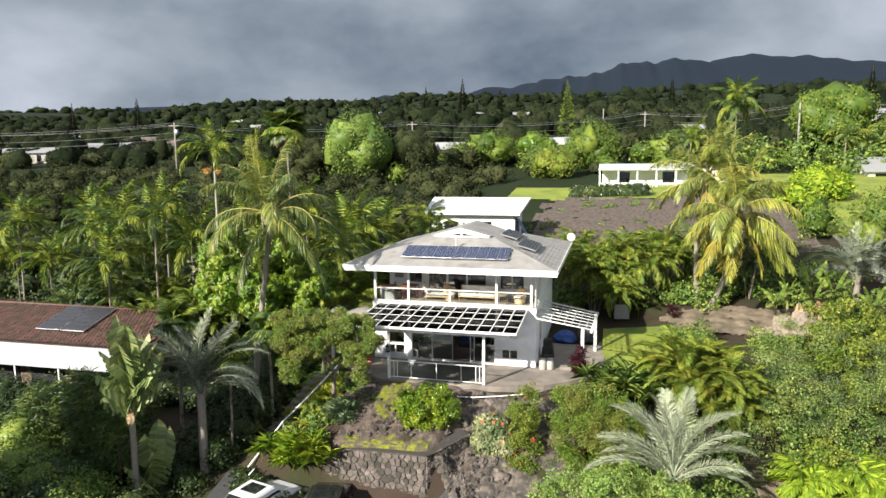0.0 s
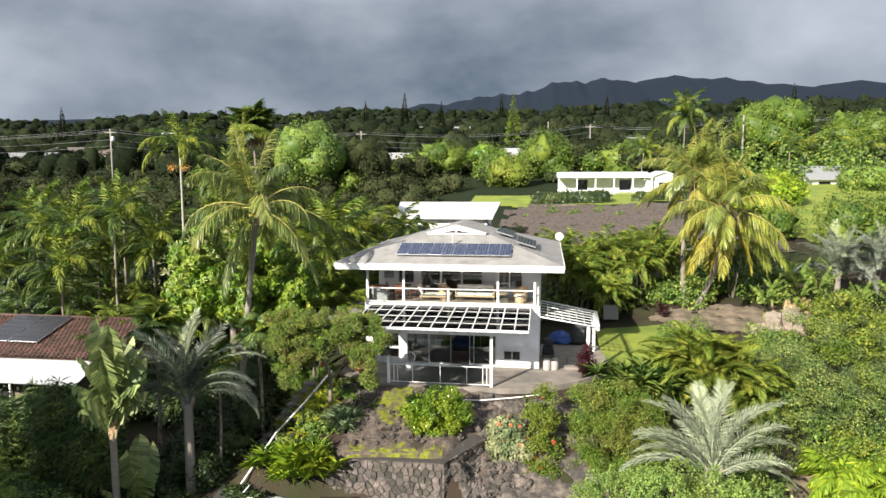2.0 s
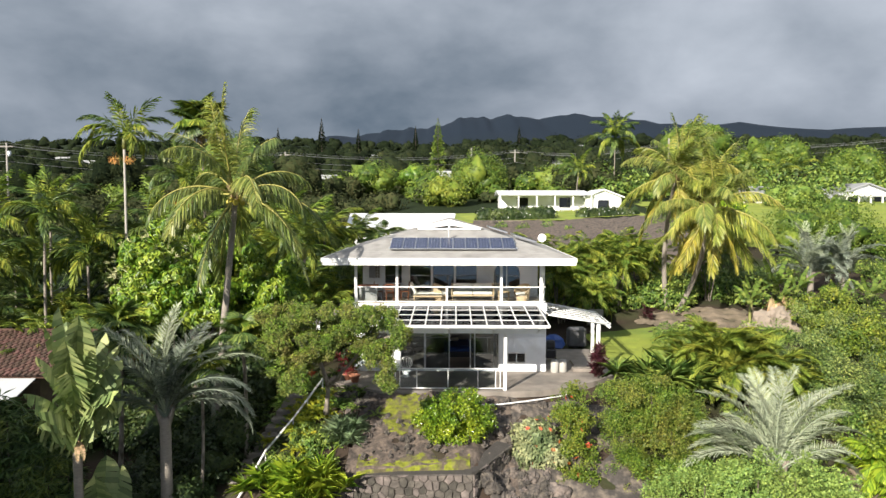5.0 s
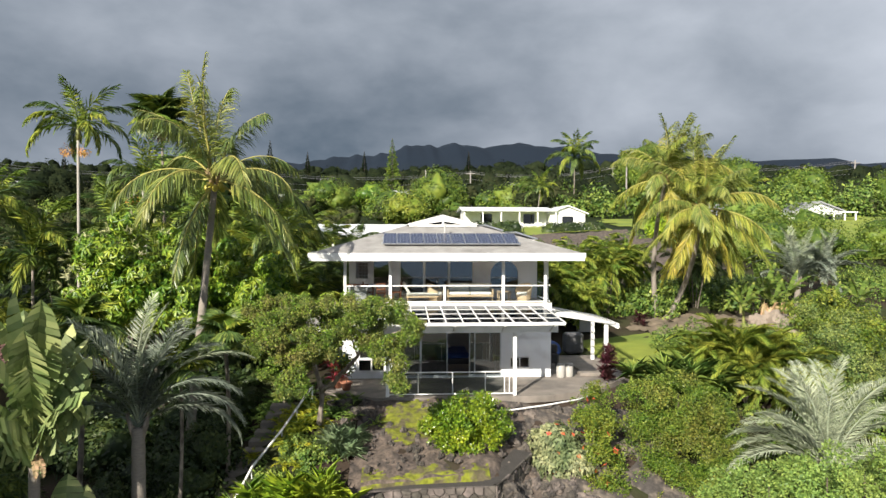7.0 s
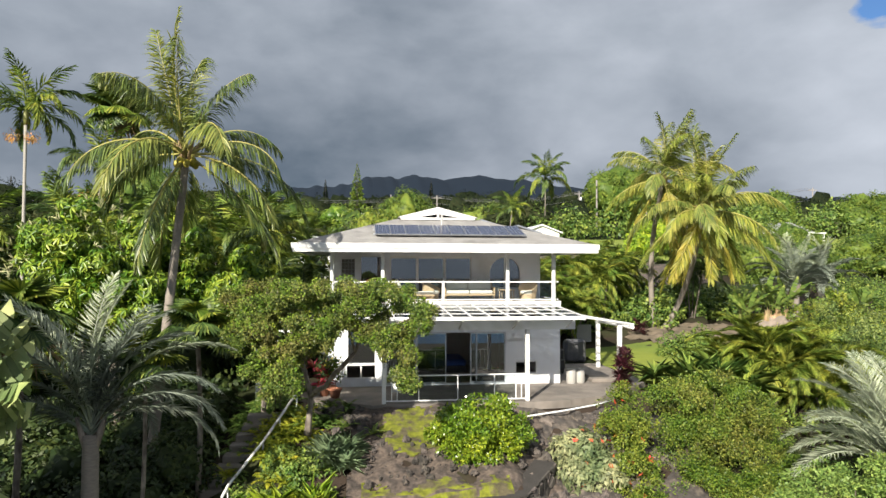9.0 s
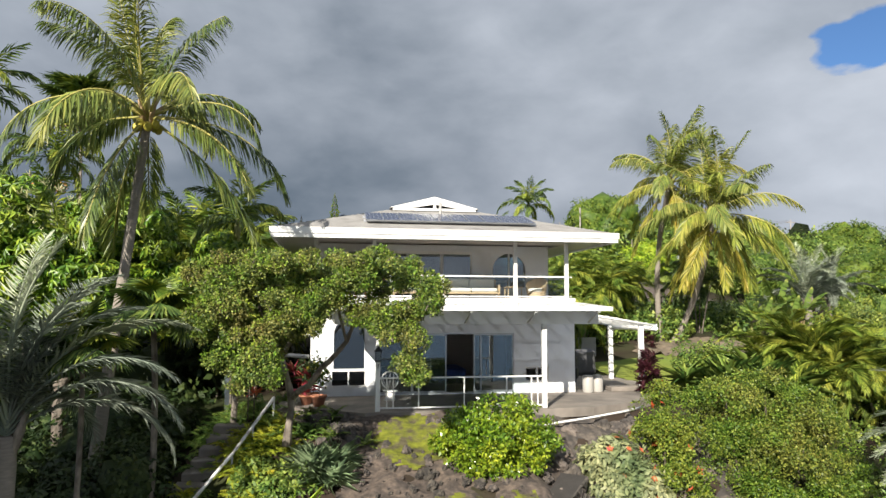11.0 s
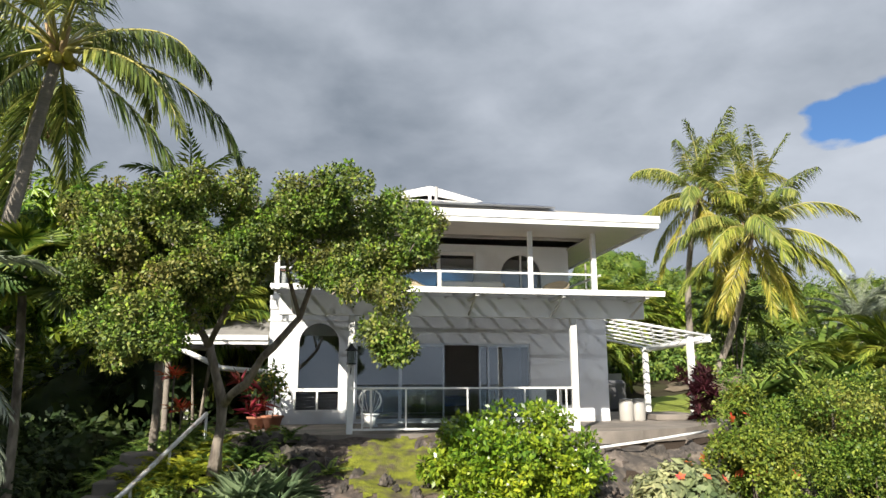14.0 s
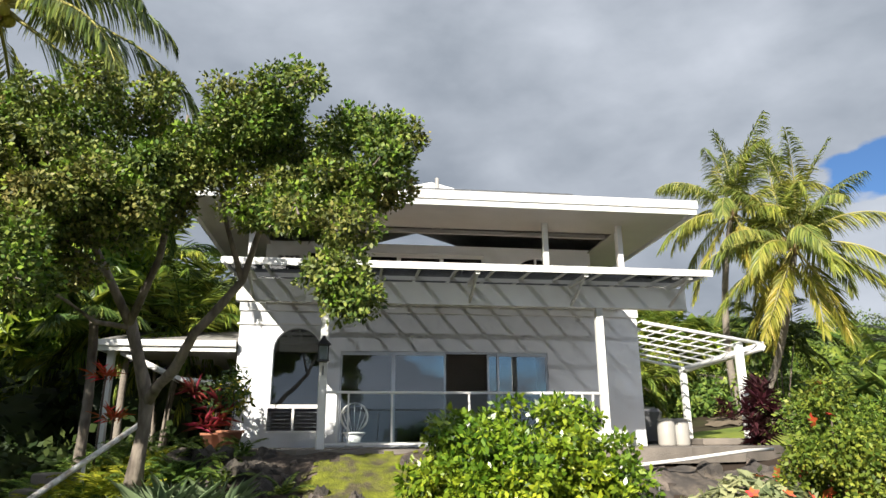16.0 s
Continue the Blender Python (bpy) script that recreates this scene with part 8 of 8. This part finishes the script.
def fern_bank(label, spots, material, seed):
    """Clumps of arching fern fronds."""
    r = np.random.default_rng(seed)
    t = thing("fern_bank", 0, 0, 0, label, "fern")
    arr = []
    for x, y, z, q in spots:
        for k in range(11):
            v, f = frond_arrays(r, 0.62 * q * (0.8 + 0.4 * r.random()), 75 - 5 * k + 6 * r.normal(), 75, 18, 0.15 * q, 0.035, 5, 0.25, 0.1 * r.normal(), base=0.12)
            arr.append((turn_np(v, Matrix.Translation((x, y, z)) @ Matrix.Rotation(2.4 * k + x, 4, "Z")), f))
    child(new("foliage", mesh_np("foliage", *join(arr), M[material])), t)
    return t


fern_bank("yellow-green ferns beside the garden steps", [(x, y, gz(x, y) + 0.02, 0.85 + 0.3 * rs.random()) for x, y in zip(-16.75 + 0.6 * rs.normal(size=26), 31.2 + 0.8 * rs.normal(size=26))], "yellow_leaf", 5)
fern_bank("green ferns in the shade below the porch", [(x, y, gz(x, y) + 0.02, 0.9 + 0.4 * rs.random()) for x, y in zip(-18.2 + 1.2 * rs.normal(size=34), 34.0 + 1.0 * rs.normal(size=34))], "shrub", 6)
fern_bank("green ferns at the foot of the gnarled tree", [(x, y, gz(x, y) + 0.02, 0.7 + 0.3 * rs.random()) for x, y in zip(-15.5 + 0.6 * rs.normal(size=16), 32.2 + 0.5 * rs.normal(size=16))], "shrub", 7)
rosette("dracaena_bed", "mound of long dark green strap leaves", "plant", [(-1.3 + 0.8 * rs.normal(), 33.2 + 0.5 * rs.normal(), 0.55 + 0.25 * rs.normal(), 0.9 + 0.3 * rs.random()) for _ in range(30)], 30, 0.95, 0.09, "shrub", 7, rise=(5, 75), bend=0.5)
rosette("ti_plant", "dark red ti plant at the patio edge", "plant", [(-3.6 + 0.26 * rs.normal(), 35.3 + 0.24 * rs.normal(), 0.1 + 0.17 * k, 0.85) for k in range(8)], 60, 0.44, 0.10, "red_leaf", 8, rise=(-15, 75), bend=0.35)
rosette("ti_plant", "red ti plants under the coconut palms", "plant", [(1.5 + 0.9 * rs.normal(), 46.8 + 0.6 * rs.normal(), 0.9 + 0.6 * rs.random(), 0.9) for k in range(4)], 24, 0.5, 0.12, "red_leaf", 9, rise=(0, 75), bend=0.3)
rosette("dry_banana_leaves", "dry tan leaves hanging round old banana stems", "dry leaves", [(x + 0.3 * rs.normal(), y + 0.3 * rs.normal(), gz(x, y) + 1.1 + 0.5 * rs.random(), 1.0) for x, y in ((9.6, 45.6), (9.9, 46.0), (10.4, 46.4), (9.2, 45.4), (11.2, 46.6), (10.0, 45.3))], 26, 1.1, 0.15, "dead", 19, rise=(-86, -55), bend=0.1)
rosette("croton_plant", "red and dark-leaved croton growing from the terracotta pots", "plant", [(-15.5 + 0.16 * rs.normal(), 34.6 + 0.16 * rs.normal(), 0.42 + 0.13 * k, 0.9) for k in range(6)], 22, 0.46, 0.065, "red_strap", 10, rise=(0, 80), bend=0.35)
rosette("croton_plant", "yellow-green croton growing behind the pots", "plant", [(-15.3 + 0.12 * rs.normal(), 35.0 + 0.12 * rs.normal(), 0.7 + 0.14 * k, 0.8) for k in range(4)], 18, 0.42, 0.055, "yellow_leaf", 20, rise=(0, 80), bend=0.35)
for bx, by, bz in ((-16.9, 33.4, 0.55), (-17.05, 33.2, 1.25)):
    rosette("bromeliad", "red bromeliad on a thin stalk beside the steps", "plant", [(bx, by, bz, 0.75)], 34, 0.38, 0.06, "flower", 21, rise=(5, 80), bend=0.3)
    part("stalk", tube(bmesh.new(), [(bx, by, gz(bx, by) - 0.1), (bx, by, bz)], 0.02, 5), M["bark_dark"], bpy.data.objects[[o.name for o in scene.collection.objects if o.name.startswith("bromeliad")][-1]])
philo = [mesh_np("cut_leaf", *frond_arrays(rng, 1.5, 48 - 18 * k, 75, 15, 0.55, 0.10, 5, 0.35, 0.1, base=0.3), M["fern"]) for k in range(3)]


def fern_clump(x, y, z, count, scale, seed):
    r = np.random.default_rng(seed)
    t = thing("split_leaf_plant", 0, 0, 0, "bright green plant with deeply cut arching leaves", "plant", "split-leaf plants")
    crown_of(t, (x, y, z), philo, count, r, scale, seed, "leaf")
    return t


for k in range(26):
    x, y = 5.6 + 5.0 * rs.random(), 25.5 + 4.6 * rs.random()
    fern_clump(x, y, gz(x, y) + 0.5 + 0.7 * rs.random(), 13, 0.85 + 0.35 * rs.random(), k)


# lady palms: canes topped with star-shaped leaves
def lady_palm(blobs, n, seed, label):
    r = np.random.default_rng(seed)
    t = thing("lady_palm", 0, 0, 0, label, "palm clump", "lady palms")
    P, N = ball_points(r, blobs, n, 0.55)
    arr = []
    for k in range(9):
        a = math.radians(-120 + 30 * k)
        Nn = unit(N * 0.6 + [0, -0.2, 0.8])
        u = unit(N * [1, 1, 0.2] + 0.2 * r.normal(size=N.shape)); v = np.cross(Nn, u)
        D = u * math.cos(a) + v * math.sin(a) - [0, 0, 0.08]
        arr.append(leaf_arrays(P, D, Nn, 0.38 + 0.16 * r.random(n), np.full(n, 0.045), droop=0.25))
    child(new("foliage", mesh_np("foliage", *join(arr), M["palm_green"])), t)
    bm = bmesh.new()
    for p in P[:40]:
        tube(bm, [(p[0], p[1], gz(p[0], p[1]) - 0.1), tuple(p)], [0.02, 0.015], 5)
    part("cane", bm, M["bark_dark"], t)
    return t


lady_palm([(-24.4, 25.8, -1.0, 1.1, 1.0, 2.0), (-25.7, 25.9, -0.7, 1.2, 1.1, 2.3)], 900, 1, "dense lady palm with dark star-shaped leaves")
lady_palm([(-27.2, 26.6, -0.9, 1.3, 1.2, 2.1), (-29.0, 26.0, -1.2, 1.3, 1.2, 2.0)], 820, 2, "dense lady palm with dark star-shaped leaves")


# shrub masses on both sides of the garden
def thicket(label, blobs, count, size, leaf, seed, aspect=0.55, name="thicket", category="shrubs", kind="stuff", heart=0.0):
    r = np.random.default_rng(seed)
    return stuff(name, join([foliage(r, blobs, count, size, aspect, 0.72), hearts(r, blobs, heart)]) if heart else foliage(r, blobs, count, size, aspect, 0.6), M[leaf], None, label, category, kind)


def scatter(r, n, x0, x1, y0, y1, rad, lift=0.4, flat=0.75):
    out = []
    for _ in range(n):
        x, y, q = x0 + (x1 - x0) * r.random(), y0 + (y1 - y0) * r.random(), rad * (0.6 + 0.8 * r.random())
        up = flat * (0.6 + 0.8 * r.random())
        out.append((x, y, gz(x, y) + q * lift * up / flat, q * (0.75 + 0.5 * r.random()), q * (0.75 + 0.5 * r.random()), q * up))
    return out


rt = np.random.default_rng(77)
thicket("dense dull green shrubs on the slope below the lawn", clumps(rt, scatter(rt, 14, 4.6, 11.5, 30.5, 38, 1.25, 0.9), 12, 0.25, 0.5, 0.75), 34000, 0.09, "dull", 1)
thicket("dark grey-green shrubs with fine leaves below the lawn", clumps(rt, scatter(rt, 12, 5.5, 12.5, 32, 38, 1.2, 1.0), 14, 0.22, 0.45, 0.8), 34000, 0.065, "midnight", 101)
thicket("bright green shrubs among the dull ones", clumps(rt, scatter(rt, 8, 5.0, 12.5, 29.5, 37, 0.95, 1.0), 10, 0.25, 0.5, 0.75), 15000, 0.12, "hedge_fresh", 102)
thicket("dark green shrubs on the slope below the lawn", clumps(rt, scatter(rt, 36, 1.0, 17, 24, 34, 1.1, 0.4), 10, 0.3, 0.5, 0.75), 30000, 0.14, "shrub", 51)
thicket("light green bushes up the slope", clumps(rt, scatter(rt, 26, 9.5, 17, 36, 45, 1.25, 0.9), 10, 0.3, 0.55, 0.75), 36000, 0.15, "hedge_fresh", 2)
thicket("low green bushes along the lawn edge", scatter(rt, 18, 1.5, 9, 38.5, 43.0, 0.7, 0.4), 14000, 0.12, "shrub", 52)
thicket("shrubs with dull leaves further up the slope", scatter(rt, 60, 12, 32, 42, 60, 0.95, 0.5), 34000, 0.16, "shrub", 3)
# the darkest leaf colour here stands in for shade among the stems
thicket("shrubs below the neighbour's house, coloured dark for shade", scatter(rt, 46, -44, -25, 19, 30.5, 1.5, 0.8), 46000, 0.15, "dark_shaded_leaf", 4, heart=0.6)
thicket("green shrubs below the neighbour's house", scatter(rt, 22, -42, -27, 16, 27, 1.4, 1.3), 30000, 0.13, "shrub", 5, heart=0.6)
thicket("dark shrubs below the palms", scatter(rt, 14, -27, -22.5, 20, 25, 1.1, 0.8), 15000, 0.14, "shrub", 44, heart=0.6)
thicket("low plants at the foot of the terrace, coloured dark for shade", scatter(rt, 20, -18.9, -14.8, 25.6, 27.3, 0.4, 0.4), 9000, 0.12, "dark_shaded_leaf", 48, heart=0.6)
thicket("shrubs between the palm stems, coloured dark for shade", scatter(rt, 18, -22.0, -19.4, 29, 33.5, 0.85, 0.7), 14000, 0.16, "dark_shaded_leaf", 49, heart=0.6)
thicket("low ground cover under the palms, coloured dark for shade", scatter(rt, 44, -26.5, -19.3, 22.5, 29.5, 0.62, 0.5), 24000, 0.13, "dark_shaded_leaf", 47, heart=0.6)
thicket("low plants beside the garden steps, coloured dark for shade", scatter(rt, 34, -23.5, -19.9, 26.5, 36, 0.75, 0.55), 20000, 0.14, "dark_shaded_leaf", 45, heart=0.6)
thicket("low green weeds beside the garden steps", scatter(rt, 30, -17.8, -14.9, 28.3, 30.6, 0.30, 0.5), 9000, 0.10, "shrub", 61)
thicket("understorey shrubs beneath the palms, coloured dark for shade", scatter(rt, 56, -30, -19.5, 33, 48, 1.2, 0.5), 30000, 0.22, "dark_shaded_leaf", 6, heart=0.65)
thicket("understorey beneath the garden palms, coloured dark for shade", scatter(rt, 110, -75, -16.5, 38, 66, 2.1, 0.6), 46000, 0.36, "dark_shaded_leaf", 7, heart=0.65)
thicket("bushes behind the house", scatter(rt, 36, -5.5, 12, 47.5, 56, 1.1, 0.6), 18000, 0.24, "shrub", 8)
thicket("low weeds on the bare slope", scatter(rt, 40, -12, 16, 58, 84, 0.55, 0.3), 7000, 0.2, "shrub", 9)
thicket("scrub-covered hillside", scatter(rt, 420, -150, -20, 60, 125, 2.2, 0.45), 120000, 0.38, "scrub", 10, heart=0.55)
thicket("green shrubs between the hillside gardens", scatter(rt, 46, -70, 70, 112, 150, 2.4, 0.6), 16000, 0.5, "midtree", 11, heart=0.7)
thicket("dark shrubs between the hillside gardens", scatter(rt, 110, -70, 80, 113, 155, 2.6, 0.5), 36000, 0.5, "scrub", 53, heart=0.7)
thicket("green bushes along the foot of the lawn", scatter(rt, 40, 15, 46, 60, 70, 2.0, 0.8), 40000, 0.22, "midtree", 54, heart=0.6)
thicket("shrub belt behind the lawn", scatter(rt, 40, 14, 70, 106, 122, 2.6, 0.7), 14000, 0.6, "shrub", 12)

# round trees on the hillside
for k, (x, y, z, r0, rz, leaf, n, lab) in enumerate((
    (-5.9, 126, 13.8, 5.2, 5.6, "midtree", 11000, "round dense green tree on the hillside"),
    (-11.8, 113, 10.8, 3.9, 3.2, "hedge_fresh", 5500, "round light green tree on the hillside"),
    (36.6, 97, 9.6, 4.0, 3.0, "shrub", 5000, "round clipped dark green tree on the lawn"),
    (20.6, 84.0, 8.6, 3.2, 2.4, "fern", 5000, "bright yellow-green shrub tree beside the lawn"),
    (17.4, 80.0, 7.4, 2.4, 2.0, "fern", 3600, "bright yellow-green shrub tree beside the lawn"),
    (-46, 112, 14.5, 6.0, 7.0, "shrub", 9000, "tall grey-green tree rising over the scrub"),
    (-38, 118, 13.0, 5.0, 5.0, "scrub", 5000, "grey-green tree over the scrub"),
    (-58, 116, 12.5, 5.0, 4.5, "scrub", 4000, "grey-green tree over the scrub"),
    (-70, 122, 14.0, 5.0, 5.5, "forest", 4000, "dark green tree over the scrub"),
    (12, 140, 14.5, 4.5, 4.0, "midtree", 4000, "green tree among the hillside houses"),
    (-26, 135, 14.0, 5.0, 4.0, "midtree", 4000, "green tree among the hillside houses"),
    (-18, 142, 14.0, 4.5, 3.6, "bright", 3500, "light green tree among the hillside houses"))):
    g0 = gz(x, y)
    bl = [(x, y, z, r0 * 0.8, r0 * 0.8, rz * 0.8)] + [(x + r0 * 0.5 * math.cos(a), y + r0 * 0.5 * math.sin(a), z - 0.1 * rz + 0.3 * rz * math.sin(3 * a), r0 * 0.55, r0 * 0.55, rz * 0.6) for a in np.linspace(0, 5.4, 6)]
    tree("hillside_tree", lab, "tree", ([(x, y, g0 - 0.3), (x, y, z)], [0.3, 0.15]), [], bl, int(n * 1.4), 0.36, leaf, 60 + k, shell=0.78, heart=0.8)
for k, (x, y, z, w) in enumerate(((33.5, 127, 16.0, 11), (48, 128, 14.0, 10), (58, 120, 11.5, 8), (74, 116, 11, 9))):
    bl = [(x + w * 0.5 * math.cos(a) * (0.4 + 0.6 * (a % 1)), y + w * 0.4 * math.sin(a), z + 2.2 + 1.6 * math.cos(2.2 * a), w * 0.36, w * 0.36, 3.2) for a in np.linspace(0, 6, 9)] + [(x, y, z + 3.2, w * 0.45, w * 0.45, 3.6)]
    tree("monkeypod_tree", "broad spreading monkeypod tree with a flat crown", "tree", ([(x, y, gz(x, y) - 0.4), (x, y, z - 2), (x, y, z)], [0.6, 0.45, 0.2]), [([(x, y, z - 3), (x + w * 0.35, y, z - 0.5)], [0.3, 0.1]), ([(x, y, z - 3), (x - w * 0.35, y, z - 0.5)], [0.3, 0.1])], bl, 12000, 0.42, "midtree", 90 + k, shell=0.75, heart=0.78)


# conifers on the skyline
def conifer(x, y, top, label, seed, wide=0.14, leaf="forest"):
    r = np.random.default_rng(seed)
    g0 = gz(x, y)
    h = top - g0
    n = 1500
    u = r.random(n) ** 0.8
    a = r.random(n) * 2 * math.pi
    tier = 1 + 0.25 * np.sin(u * 60)
    rad = h * wide * (1 - u) ** 0.8 * tier * (0.4 + 0.6 * r.random(n))
    P = np.stack([x + rad * np.cos(a), y + rad * np.sin(a), g0 + h * (0.12 + 0.88 * u)], 1)
    D = np.stack([np.cos(a), np.sin(a), 0.1 + 0 * a], 1)
    L = 0.06 * h * (1.1 - u)
    t = thing("norfolk_pine", 0, 0, 0, label, "tree")
    part("trunk", tube(bmesh.new(), [(x, y, g0 - 0.5), (x, y, top)], [0.012 * h, 0.05], 6), M["bark_dark"], t)
    child(new("crown", mesh_np("crown", *leaf_arrays(P, unit(D + 0.35 * r.normal(size=D.shape)), r.normal(size=D.shape), L, L * 0.6), M[leaf])), t)


conifer(-14.9, 191, 32.8, "slender green conifer on the hillside", 1, 0.13, "midtree")
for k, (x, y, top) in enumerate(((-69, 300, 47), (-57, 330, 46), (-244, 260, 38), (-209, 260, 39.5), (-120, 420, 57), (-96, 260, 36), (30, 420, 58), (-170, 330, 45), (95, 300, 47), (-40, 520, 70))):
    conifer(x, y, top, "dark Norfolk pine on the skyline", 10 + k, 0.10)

# woods far up the slope, their colour darkened for cloud shade
rw = np.random.default_rng(9)
thicket("woods on the upper slope, coloured dark for cloud shade", scatter(rw, 1100, -330, 260, 140, 300, 3.3, 0.6, 0.95), 170000, 0.6, "forest", 21, name="far_woods", category="woods", heart=0.8)
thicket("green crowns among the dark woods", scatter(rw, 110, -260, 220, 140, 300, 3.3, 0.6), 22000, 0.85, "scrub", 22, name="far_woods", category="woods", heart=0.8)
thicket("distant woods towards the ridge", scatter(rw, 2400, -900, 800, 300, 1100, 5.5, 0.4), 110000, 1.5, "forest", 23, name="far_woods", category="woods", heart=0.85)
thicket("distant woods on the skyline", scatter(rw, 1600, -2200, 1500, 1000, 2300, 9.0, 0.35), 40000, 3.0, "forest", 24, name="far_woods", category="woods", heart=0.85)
